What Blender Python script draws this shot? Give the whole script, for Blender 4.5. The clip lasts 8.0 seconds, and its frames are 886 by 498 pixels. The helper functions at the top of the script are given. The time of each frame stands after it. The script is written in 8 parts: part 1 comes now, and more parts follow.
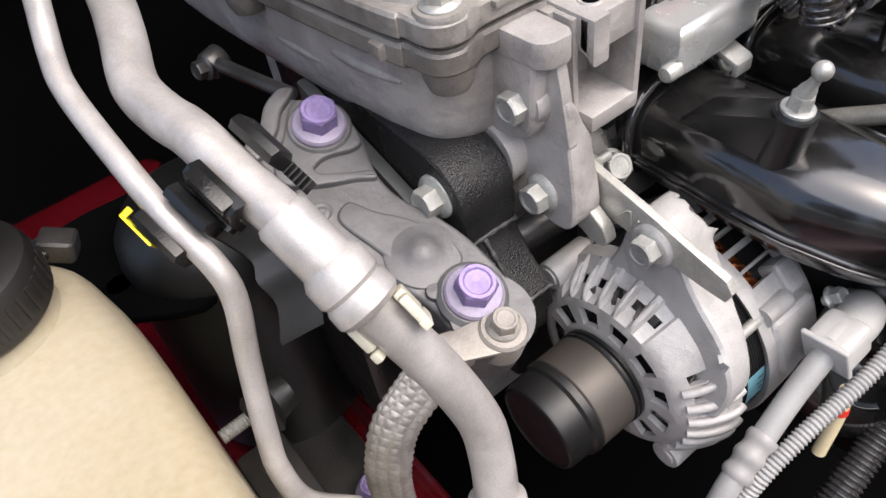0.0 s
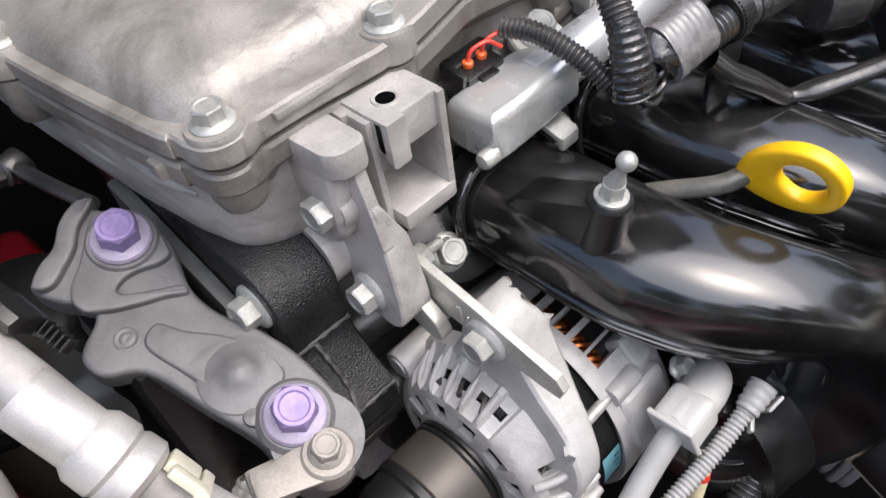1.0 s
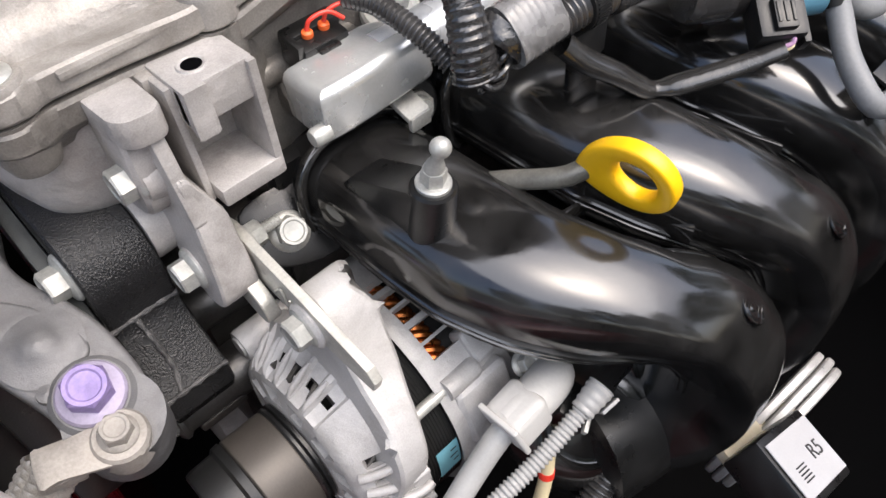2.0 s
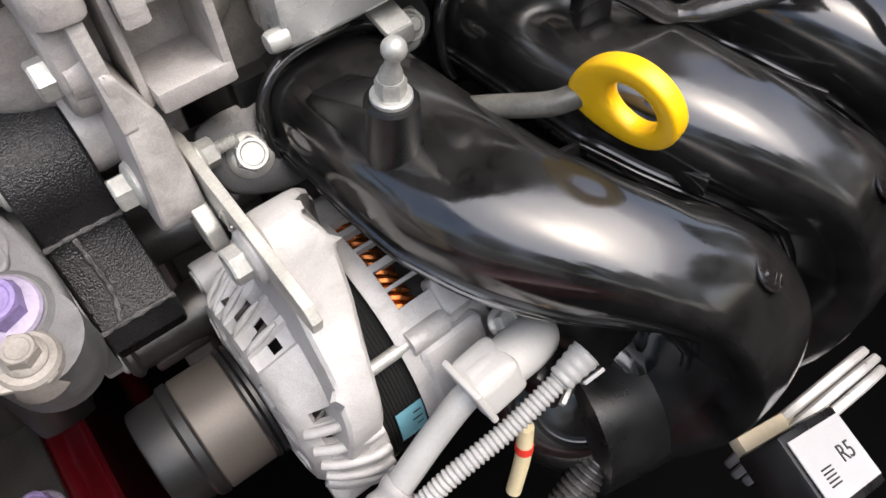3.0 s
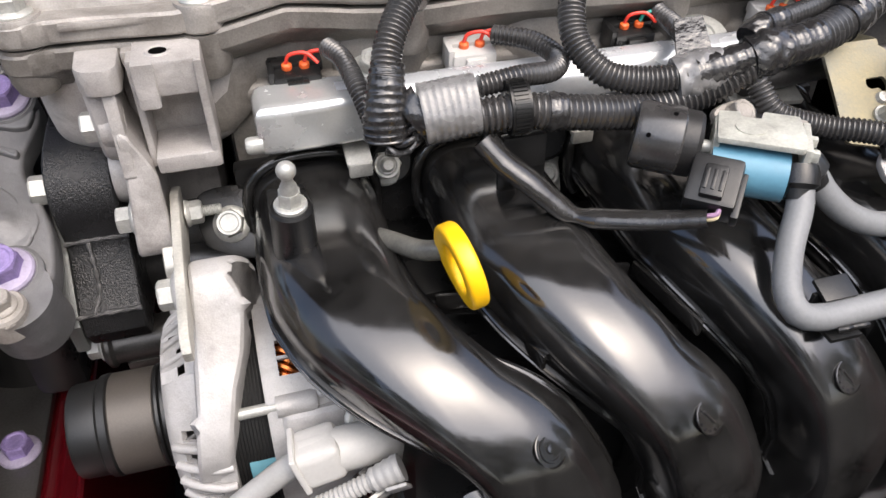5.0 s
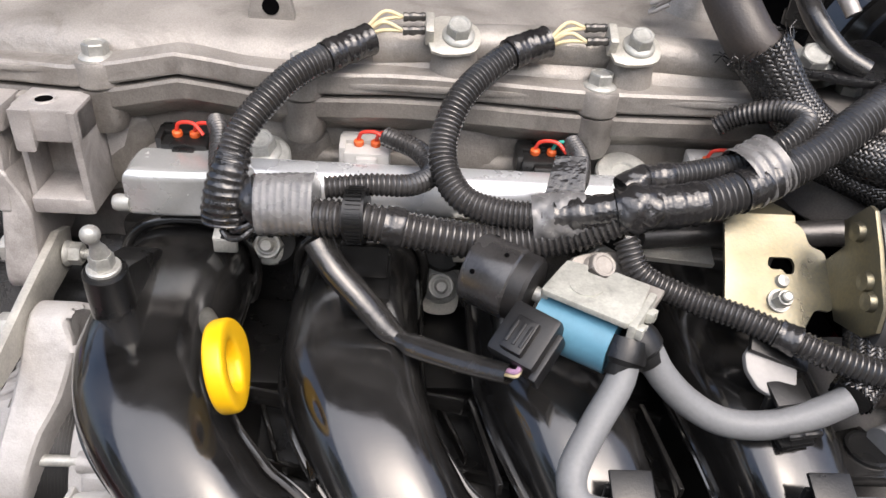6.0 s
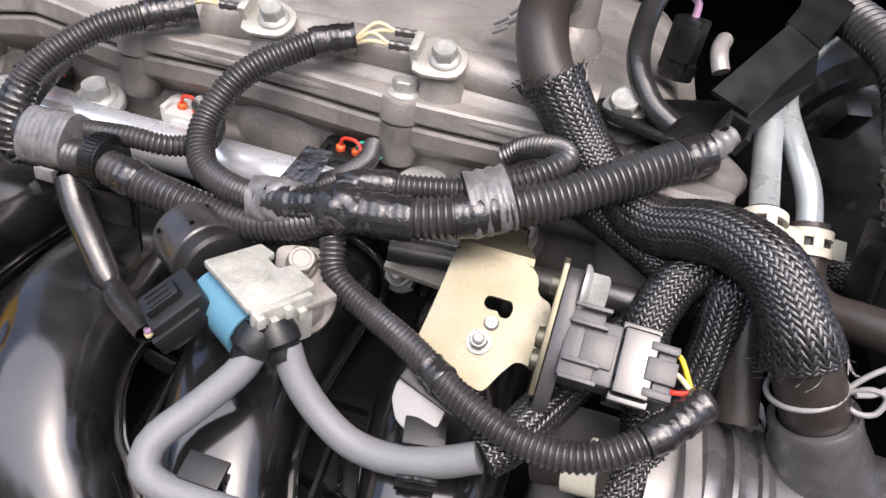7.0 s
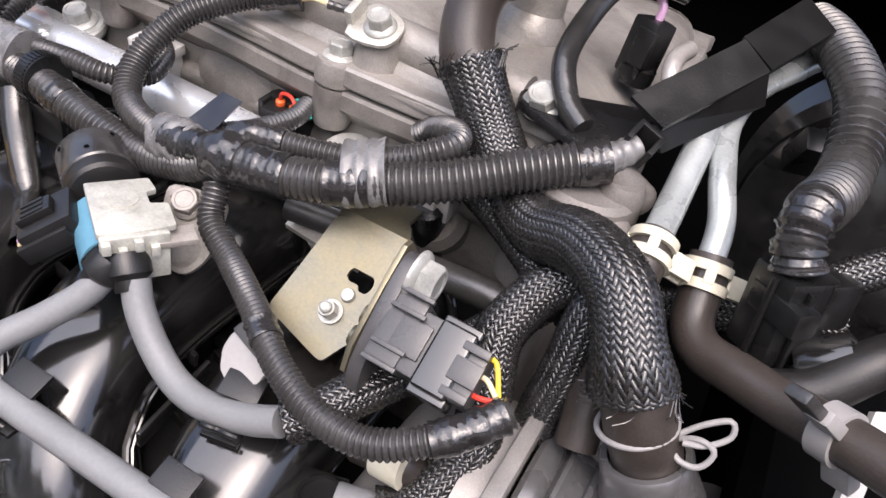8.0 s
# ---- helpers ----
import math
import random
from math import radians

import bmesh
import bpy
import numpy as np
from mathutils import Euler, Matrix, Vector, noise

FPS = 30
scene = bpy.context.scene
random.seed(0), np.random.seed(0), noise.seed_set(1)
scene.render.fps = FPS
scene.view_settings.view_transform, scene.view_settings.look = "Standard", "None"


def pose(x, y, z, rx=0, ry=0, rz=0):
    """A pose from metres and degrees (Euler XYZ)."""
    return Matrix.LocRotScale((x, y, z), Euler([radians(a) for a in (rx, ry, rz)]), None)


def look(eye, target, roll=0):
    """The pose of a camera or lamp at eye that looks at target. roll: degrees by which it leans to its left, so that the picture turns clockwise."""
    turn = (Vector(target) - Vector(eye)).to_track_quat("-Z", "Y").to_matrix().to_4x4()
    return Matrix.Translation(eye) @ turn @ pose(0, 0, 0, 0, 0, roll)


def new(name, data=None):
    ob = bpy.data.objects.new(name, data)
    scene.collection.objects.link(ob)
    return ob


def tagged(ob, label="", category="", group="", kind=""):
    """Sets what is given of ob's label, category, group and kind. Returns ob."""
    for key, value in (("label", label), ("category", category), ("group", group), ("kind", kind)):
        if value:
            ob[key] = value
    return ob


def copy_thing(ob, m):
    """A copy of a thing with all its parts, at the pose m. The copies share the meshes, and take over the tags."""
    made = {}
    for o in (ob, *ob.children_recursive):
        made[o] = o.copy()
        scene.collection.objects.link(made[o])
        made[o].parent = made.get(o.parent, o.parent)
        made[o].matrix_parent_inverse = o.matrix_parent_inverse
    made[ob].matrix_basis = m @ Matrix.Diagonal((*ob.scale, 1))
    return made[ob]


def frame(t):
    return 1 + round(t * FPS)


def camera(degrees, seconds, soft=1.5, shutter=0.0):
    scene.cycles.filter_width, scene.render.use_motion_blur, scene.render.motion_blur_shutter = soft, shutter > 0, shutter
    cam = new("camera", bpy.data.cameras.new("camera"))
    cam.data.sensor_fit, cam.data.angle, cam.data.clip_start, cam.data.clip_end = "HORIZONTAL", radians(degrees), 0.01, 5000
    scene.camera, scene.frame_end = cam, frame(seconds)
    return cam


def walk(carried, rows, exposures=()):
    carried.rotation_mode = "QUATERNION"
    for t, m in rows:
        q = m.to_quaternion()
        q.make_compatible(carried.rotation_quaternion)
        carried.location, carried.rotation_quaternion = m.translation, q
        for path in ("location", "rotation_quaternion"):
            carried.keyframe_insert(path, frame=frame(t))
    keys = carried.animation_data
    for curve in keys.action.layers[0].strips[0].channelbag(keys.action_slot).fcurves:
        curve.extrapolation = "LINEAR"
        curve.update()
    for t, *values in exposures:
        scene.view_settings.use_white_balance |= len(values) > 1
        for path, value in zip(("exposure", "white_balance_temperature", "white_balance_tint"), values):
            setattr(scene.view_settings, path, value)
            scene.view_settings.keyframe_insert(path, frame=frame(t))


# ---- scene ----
cam = camera(61.87, 8.0)
PATH = [
    (0, (-0.23094, -0.10223, 1.06125), (-0.08755, 0.13349, 0.77163), -10.015),
    (0.5, (-0.19852, -0.09235, 1.07224), (-0.03697, 0.12889, 0.78077), -10.346),
    (1, (-0.16807, -0.10272, 1.06920), (0.00267, 0.11156, 0.77776), -9.700),
    (1.5, (-0.13831, -0.12457, 1.05802), (0.03584, 0.07909, 0.76104), -7.180),
    (1.7, (-0.13059, -0.13124, 1.05927), (0.04441, 0.06628, 0.75866), -5.407),
    (2.8, (-0.09322, -0.14080, 1.02548), (0.05762, 0.07125, 0.72170), -5.936),
    (3, (-0.08907, -0.14599, 1.01703), (0.05359, 0.06763, 0.71041), -6.313),
    (3.5, (-0.08298, -0.14192, 1.01880), (0.04507, 0.08522, 0.71547), -5.851),
    (4, (-0.07241, -0.13651, 1.03241), (0.04693, 0.10883, 0.73989), -3.670),
    (4.5, (-0.05226, -0.17269, 1.03442), (0.05889, 0.09390, 0.75770), -0.899),
    (4.7, (-0.03310, -0.20355, 1.03832), (0.06796, 0.07768, 0.77243), -0.759),
    (5.8, (0.08246, -0.25544, 1.06287), (0.12085, 0.07013, 0.83369), 3.896),
    (6, (0.11607, -0.23226, 1.05786), (0.13985, 0.09763, 0.83290), 4.793),
    (6.5, (0.20359, -0.19261, 1.05448), (0.18395, 0.14070, 0.83421), 7.110),
    (7, (0.29390, -0.21379, 1.06084), (0.23079, 0.11416, 0.84069), 9.663),
    (7.5, (0.36009, -0.23036, 1.07439), (0.26541, 0.08354, 0.84526), 12.088),
    (8, (0.37530, -0.17696, 1.06900), (0.26297, 0.12619, 0.83345), 14.454),
]
EXPOSURES = [(0, 0.38, 6480, 11), (0.5, 0.30, 6120, 10), (1.0, 0.34, 6280, 10), (1.7, 0.38, 6400, 10), (2.8, 0.47, 6550, 10), (4.7, 0.45, 6520, 10), (5.8, 0.32, 6550, 11), (6.5, 0.29, 6550, 12), (7.0, 0.42, 6420, 15), (8, 0.50, 6420, 16)]
walk(cam, [(t, look(eye, target, roll)) for t, eye, target, roll in PATH], EXPOSURES)

# ---- light: open shade outdoors, bonnet raised over the engine ----
world = bpy.data.worlds.new("sky")
world.use_nodes = True
scene.world = world
wn = world.node_tree
sky = wn.nodes.new("ShaderNodeTexSky")
sky.sky_type = 'NISHITA'
sky.sun_disc = False
sky.sun_elevation = radians(62)
sky.sun_rotation = radians(150)
sky.air_density, sky.dust_density, sky.ozone_density = 1.0, 6.0, 2.4
wn.links.new(sky.outputs[0], wn.nodes["Background"].inputs[0])
wn.nodes["Background"].inputs[1].default_value = 0.24
sun_data = bpy.data.lights.new("sun", 'SUN')
sun_data.energy, sun_data.angle, sun_data.color = 2.1, radians(85), (1.0, 0.978, 0.962)
sun = new("sun", sun_data)
sun.matrix_world = look((-0.05, -0.80, 2.6), (0.05, 0.0, 0.85))


# ---- materials ----
def material(name, color, rough=0.5, metal=0.0, grain=400.0, bump=0.15, vary=0.12, blotch=25.0, spread=0.08,
             coat=0.0, dist=0.0006, second=None, sss=0.0, ior=1.5, random_tone=0.0, stain=None, relief=0.0):
    """A procedural surface: colour with variation at two scales, uneven roughness and fine relief."""
    m = bpy.data.materials.new(name)
    m.use_nodes = True
    t = m.node_tree
    b = t.nodes["Principled BSDF"]
    co = t.nodes.new("ShaderNodeTexCoord")
    big, fine = t.nodes.new("ShaderNodeTexNoise"), t.nodes.new("ShaderNodeTexNoise")
    big.inputs["Scale"].default_value, big.inputs["Detail"].default_value = blotch, 5
    fine.inputs["Scale"].default_value, fine.inputs["Detail"].default_value = grain, 3
    for n in (big, fine):
        t.links.new(co.outputs["Object"], n.inputs["Vector"])
    ramp = t.nodes.new("ShaderNodeMix")
    ramp.data_type = 'RGBA'
    low = second or tuple(c * (1 - vary * 1.6) for c in color)
    high = tuple(min(1.0, c * (1 + vary)) for c in color)
    ramp.inputs[6].default_value, ramp.inputs[7].default_value = (*low, 1), (*high, 1)
    span = t.nodes.new("ShaderNodeMapRange")
    span.inputs[1].default_value, span.inputs[2].default_value = 0.3, 0.7
    mixn = t.nodes.new("ShaderNodeMath")
    mixn.operation = 'MULTIPLY_ADD'
    mixn.inputs[1].default_value = 0.35
    t.links.new(fine.outputs[0], mixn.inputs[0])
    scaled = t.nodes.new("ShaderNodeMath")
    scaled.operation = 'MULTIPLY'
    scaled.inputs[1].default_value = 0.65
    t.links.new(big.outputs[0], scaled.inputs[0])
    t.links.new(scaled.outputs[0], mixn.inputs[2])
    t.links.new(mixn.outputs[0], span.inputs[0])
    t.links.new(span.outputs[0], ramp.inputs[0])
    tone = ramp.outputs[2]
    if random_tone:
        info, hsv = t.nodes.new("ShaderNodeObjectInfo"), t.nodes.new("ShaderNodeHueSaturation")
        r2 = t.nodes.new("ShaderNodeMapRange")
        r2.inputs[3].default_value, r2.inputs[4].default_value = 1 - random_tone, 1 + random_tone
        t.links.new(info.outputs["Random"], r2.inputs[0])
        t.links.new(r2.outputs[0], hsv.inputs["Value"])
        t.links.new(tone, hsv.inputs["Color"])
        tone = hsv.outputs[0]
    if stain:
        patch, cutoff, blend = t.nodes.new("ShaderNodeTexNoise"), t.nodes.new("ShaderNodeMapRange"), t.nodes.new("ShaderNodeMix")
        patch.inputs["Scale"].default_value, patch.inputs["Detail"].default_value = stain[1], 6
        patch.inputs["Roughness"].default_value, patch.inputs["Distortion"].default_value = 0.68, 0.9
        cutoff.inputs[1].default_value, cutoff.inputs[2].default_value = 0.50, 0.68
        cutoff.inputs[4].default_value = stain[2]
        blend.data_type = 'RGBA'
        blend.inputs[7].default_value = (*stain[0], 1)
        t.links.new(co.outputs["Object"], patch.inputs["Vector"])
        t.links.new(patch.outputs[0], cutoff.inputs[0])
        t.links.new(cutoff.outputs[0], blend.inputs[0])
        t.links.new(tone, blend.inputs[6])
        tone = blend.outputs[2]
    t.links.new(tone, b.inputs["Base Color"])
    rr = t.nodes.new("ShaderNodeMapRange")
    rr.inputs[1].default_value, rr.inputs[2].default_value = 0.3, 0.7
    rr.inputs[3].default_value, rr.inputs[4].default_value = max(0.02, rough - spread), min(1, rough + spread)
    t.links.new(big.outputs[0], rr.inputs[0])
    t.links.new(rr.outputs[0], b.inputs["Roughness"])
    b.inputs["Metallic"].default_value = metal
    b.inputs["IOR"].default_value = ior
    b.inputs["Coat Weight"].default_value = coat
    b.inputs["Coat Roughness"].default_value = 0.08
    if sss:
        b.inputs["Subsurface Weight"].default_value = sss
        b.inputs["Subsurface Radius"].default_value = (0.02, 0.012, 0.006)
        b.inputs["Subsurface Scale"].default_value = 0.3
    if bump:
        bp = t.nodes.new("ShaderNodeBump")
        bp.inputs["Strength"].default_value, bp.inputs["Distance"].default_value = bump, dist
        t.links.new(fine.outputs[0], bp.inputs["Height"])
        if relief:
            skin, lumps = t.nodes.new("ShaderNodeTexNoise"), t.nodes.new("ShaderNodeBump")
            skin.inputs["Scale"].default_value, skin.inputs["Detail"].default_value = 190.0, 4
            lumps.inputs["Strength"].default_value, lumps.inputs["Distance"].default_value = relief, 0.0022
            t.links.new(co.outputs["Object"], skin.inputs["Vector"])
            t.links.new(skin.outputs[0], lumps.inputs["Height"])
            t.links.new(lumps.outputs[0], bp.inputs["Normal"])
        t.links.new(bp.outputs[0], b.inputs["Normal"])
    return m


CAST = material("cast_aluminium", (0.47, 0.447, 0.430), 0.50, 0.25, 1500, 0.2, 0.16, 48, 0.14, second=(0.31, 0.292, 0.275), stain=((0.22, 0.20, 0.185), 38, 0.55), relief=0.35)
COVER = material("weathered_cast_cover", (0.36, 0.338, 0.312), 0.46, 0.28, 1300, 0.2, 0.16, 34, 0.16, second=(0.225, 0.21, 0.192), stain=((0.15, 0.135, 0.118), 26, 0.6), relief=0.3)
# stained like the cover, but darker: shading under the rim is in the colour
HEAD = material("shaded_stained_cast_head", (0.235, 0.220, 0.200), 0.50, 0.25, 1300, 0.2, 0.18, 30, 0.16, second=(0.13, 0.120, 0.108), stain=((0.075, 0.068, 0.060), 24, 0.6), relief=0.3)
PULLEY_RIM = material("rubbed_steel_rim", (0.56, 0.55, 0.53), 0.38, 0.35, 900, 0.15, 0.2, 60, 0.12)
TUBE = material("semi_gloss_duct_plastic", (0.085, 0.083, 0.083), 0.28, 0.0, 300, 0.03, 0.3, 25, 0.08, ior=1.9)
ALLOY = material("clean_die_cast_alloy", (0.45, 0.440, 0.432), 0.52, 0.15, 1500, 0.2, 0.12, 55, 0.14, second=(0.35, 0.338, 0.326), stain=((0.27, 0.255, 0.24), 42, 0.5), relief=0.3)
CAST_DARK = material("cast_aluminium_aged", (0.20, 0.185, 0.17), 0.55, 0.25, 1200, 0.25, 0.3, 40, 0.10)
CAST_MOUNT = material("shot_blasted_aluminium", (0.160, 0.158, 0.160), 0.44, 0.3, 2600, 0.3, 0.22, 60, 0.10, stain=((0.09, 0.088, 0.088), 35, 0.5), relief=0.2)
ALU_PIPE = material("matt_aluminium_pipe", (0.50, 0.475, 0.455), 0.42, 0.38, 1500, 0.10, 0.12, 70, 0.14, second=(0.36, 0.338, 0.318), stain=((0.30, 0.275, 0.25), 45, 0.5), relief=0.12)
ZINC_BRIGHT = material("bright_pressed_zinc", (0.62, 0.63, 0.62), 0.24, 0.6, 900, 0.05, 0.10, 60, 0.08)
ZINC = material("zinc_plated_steel", (0.46, 0.46, 0.43), 0.42, 0.4, 900, 0.12, 0.2, 150, 0.10)
RAIL = material("bright_zinc_tube", (0.66, 0.68, 0.70), 0.28, 0.55, 900, 0.05, 0.10, 30, 0.08)
SLATE = material("greenish_machined_face", (0.125, 0.130, 0.126), 0.42, 0.3, 1800, 0.2, 0.2, 60, 0.10)
GALV = material("galvanised_plate", (0.54, 0.525, 0.475), 0.42, 0.45, 900, 0.2, 0.2, 80, 0.12)
YOKE = material("pale_stained_plating", (0.56, 0.56, 0.50), 0.40, 0.25, 900, 0.25, 0.15, 130, 0.12, second=(0.34, 0.335, 0.30))
GOLD = material("yellow_chromate_plate", (0.235, 0.205, 0.128), 0.38, 0.75, 700, 0.12, 0.16, 45, 0.14, second=(0.155, 0.152, 0.128))
SENSOR = material("grey_sensor_plastic", (0.060, 0.059, 0.060), 0.32, 0.0, 900, 0.1, 0.2, 60, ior=1.55)
PURPLE = material("purple_marking_paint", (0.30, 0.23, 0.46), 0.46, 0.25, 700, 0.2, 0.25, 140, 0.12)
PURPLE_DIM = material("violet_tinted_steel", (0.34, 0.30, 0.40), 0.55, 0.25, 700, 0.15, 0.2, 140, 0.12)
IRON = material("black_painted_cast_iron", (0.011, 0.011, 0.0115), 0.27, 0.0, 1250, 0.75, 0.3, 40, 0.06, dist=0.0009)
IRON_WORN = material("chipped_iron_paint", (0.10, 0.098, 0.098), 0.40, 0.15, 1400, 0.8, 0.4, 260, 0.10, second=(0.012, 0.012, 0.012), dist=0.0009)
GLOSS = material("black_moulded_nylon", (0.017, 0.0165, 0.016), 0.15, 0.0, 700, 0.05, 0.55, 45, 0.06, dist=0.0003, ior=1.8)
THROTTLE = material("silvery_die_cast_alloy", (0.36, 0.345, 0.33), 0.42, 0.4, 1300, 0.2, 0.2, 45, 0.12)
MATTE = material("black_plastic", (0.011, 0.011, 0.011), 0.33, 0.0, 1100, 0.15, 0.3, 60, 0.10, ior=1.5)
RUBBER = material("black_rubber", (0.015, 0.014, 0.0135), 0.44, 0.0, 900, 0.2, 0.3, 35, 0.12)
LOOM = material("corrugated_loom_plastic", (0.046, 0.044, 0.043), 0.26, 0.0, 900, 0.06, 0.25, 60, 0.08, ior=1.68)
TAPE = material("vinyl_tape", (0.026, 0.025, 0.025), 0.20, 0.0, 150, 0.7, 0.3, 90, 0.08, dist=0.0015, ior=1.7)
TAPE_GREY = material("worn_vinyl_tape", (0.165, 0.162, 0.16), 0.27, 0.0, 220, 0.35, 0.3, 120, 0.10, dist=0.0010, ior=1.65)
BRAID = material("braided_sleeve_yarn", (0.022, 0.021, 0.0205), 0.24, 0.0, 2500, 0.1, 0.4, 200, 0.08, ior=1.75)
HEATER = material("satin_coated_pipe", (0.46, 0.49, 0.485), 0.30, 0.45, 900, 0.08, 0.2, 70, 0.10)
PASSIV = material("dull_beige_steel", (0.33, 0.305, 0.275), 0.50, 0.25, 900, 0.2, 0.22, 90, 0.10)
SLEEVE = material("glossy_vinyl_sleeve", (0.026, 0.025, 0.024), 0.22, 0.0, 160, 0.25, 0.3, 60, 0.08, dist=0.001, ior=1.7)
GUIDE = material("weathered_guide_tube", (0.17, 0.165, 0.145), 0.45, 0.4, 700, 0.2, 0.3, 90, 0.12)
TIN = material("tinned_copper_braid", (0.46, 0.435, 0.40), 0.40, 0.6, 1800, 0.2, 0.25, 150, 0.1)
YELLOW = material("yellow_plastic", (0.95, 0.54, 0.008), 0.36, 0.0, 300, 0.06, 0.04, 60, 0.06, dist=0.0004)
YELLOW_PAINT = material("yellow_marker", (0.85, 0.72, 0.02), 0.5, 0.0, 300, 0.1, 0.05, 60)
CREAM = material("cream_polyethylene", (0.46, 0.415, 0.315), 0.42, 0.0, 250, 0.15, 0.08, 9, 0.06, sss=0.2, second=(0.38, 0.32, 0.205))
CREAM_CLIP = material("cream_nylon_clip", (0.60, 0.57, 0.45), 0.42, 0.0, 500, 0.1, 0.10, 60)
WHITE = material("white_plastic", (0.31, 0.30, 0.292), 0.42, 0.0, 500, 0.1, 0.08, 50)
LABEL = material("printed_label", (0.40, 0.40, 0.41), 0.45, 0.0, 800, 0.05, 0.05, 40)
INK = material("black_print", (0.02, 0.02, 0.02), 0.5, 0.0, 500, 0.0, 0.2, 40)
PRINT = material("grey_print", (0.42, 0.42, 0.42), 0.55, 0.0, 500, 0.0, 0.2, 40)
GREYP = material("grey_connector_plastic", (0.50, 0.49, 0.47), 0.42, 0.0, 600, 0.15, 0.06, 60)
GREYD = material("slate_plastic", (0.013, 0.0128, 0.013), 0.36, 0.0, 900, 0.1, 0.2, 60, ior=1.5)
HOSE_GREY = material("grey_vacuum_hose", (0.20, 0.205, 0.21), 0.50, 0.0, 600, 0.15, 0.12, 40)
CABLE = material("grey_cable_sheath", (0.36, 0.355, 0.345), 0.42, 0.0, 900, 0.1, 0.10, 40)
BROWN_HOSE = material("moulded_rubber_hose", (0.046, 0.038, 0.033), 0.38, 0.0, 900, 0.2, 0.25, 30, 0.10)
COPPER = material("copper_winding", (0.50, 0.16, 0.045), 0.30, 0.95, 700, 0.1, 0.25, 200, 0.08, random_tone=0.25)
BLUE = material("blue_plastic", (0.11, 0.27, 0.37), 0.42, 0.0, 500, 0.12, 0.08, 50)
BLUE_LABEL = material("pale_blue_sticker", (0.17, 0.40, 0.48), 0.40, 0.0, 500, 0.05, 0.08, 50)
RED_WIRE = material("red_insulation", (0.75, 0.05, 0.03), 0.4, 0.0, 500, 0.0, 0.05, 50)
ORANGE = material("orange_seal", (0.80, 0.14, 0.03), 0.45, 0.0, 500, 0.0, 0.05, 50)
PINK_WIRE = material("lilac_insulation", (0.50, 0.30, 0.46), 0.4, 0.0, 500, 0.0, 0.05, 50)
GREEN_WIRE = material("teal_insulation", (0.03, 0.38, 0.30), 0.4, 0.0, 500, 0.0, 0.05, 50)
CREAM_WIRE = material("cream_insulation", (0.80, 0.68, 0.42), 0.4, 0.0, 500, 0.0, 0.08, 60)
YELLOW_WIRE = material("yellow_insulation", (0.85, 0.60, 0.03), 0.4, 0.0, 500, 0.0, 0.05, 50)
RED_PAINT = material("dark_red_car_paint", (0.085, 0.003, 0.006), 0.22, 0.15, 300, 0.02, 0.2, 12, 0.06, coat=0.8)
STEEL_DARK = material("dark_machined_steel", (0.13, 0.125, 0.12), 0.38, 0.8, 700, 0.15, 0.2, 40, 0.1)
PULLEY = material("phosphated_pulley_steel", (0.085, 0.075, 0.066), 0.45, 0.35, 900, 0.1, 0.1, 40, 0.08)
SATIN = material("satin_black_dome", (0.010, 0.010, 0.010), 0.38, 0.0, 700, 0.1, 0.3, 25, 0.10)
STATOR = material("lacquered_laminations", (0.020, 0.020, 0.020), 0.34, 0.2, 500, 0.1, 0.2, 30)
# near-black, hardly reflecting: the deep shade of the bay is in this colour
BAY = material("underbonnet_shade_black", (0.0022, 0.0022, 0.0024), 0.92, 0.0, 200, 0.3, 0.3, 8, ior=1.1)
GROUND = material("asphalt", (0.052, 0.051, 0.050), 0.85, 0.0, 140, 0.5, 0.3, 1.5, dist=0.004)
LEAF = material("foliage", (0.06, 0.10, 0.03), 0.6, 0.0, 6, 0.0, 0.45, 0.6)
BARK = material("bark", (0.12, 0.09, 0.065), 0.8, 0.0, 30, 0.5, 0.3, 3, dist=0.01)


# ---- building tools ----
class Shape:
    """Vertices and faces of one mesh, gathered from several pieces."""

    def __init__(self):
        self.v, self.f = [], []

    def add(self, verts, faces):
        k = len(self.v)
        self.v += [tuple(p) for p in verts]
        self.f += [tuple(i + k for i in f) for f in faces]
        return self

    def bm(self, b, m=None):
        b.verts.index_update()
        self.add([(m @ v.co if m else v.co) for v in b.verts], [[v.index for v in f.verts] for f in b.faces])
        b.free()
        return self

    def moved(self, m):
        self.v = [tuple(m @ Vector(p)) for p in self.v]
        return self


def at(pos, axis=(0, 0, 1), spin=0.0):
    """A pose at pos whose z runs along axis."""
    q = Vector(axis).normalized().to_track_quat('Z', 'Y').to_matrix().to_4x4()
    return Matrix.Translation(pos) @ q @ Matrix.Rotation(radians(spin), 4, 'Z')


def thing(name, label, category, base=(0, 0, 0), group="", kind=""):
    ob = new(name)
    ob.empty_display_size = 0.01
    ob.location = base
    return tagged(ob, label, category, group, kind)


def mesh_of(name, s, mat, angle=32):
    me = bpy.data.meshes.new(name)
    me.from_pydata(s.v, [], s.f)
    me.validate()
    b = bmesh.new()
    b.from_mesh(me)
    bmesh.ops.recalc_face_normals(b, faces=b.faces)
    b.to_mesh(me)
    b.free()
    me.materials.append(mat)
    me.shade_smooth()
    me.set_sharp_from_angle(angle=radians(angle))
    return me


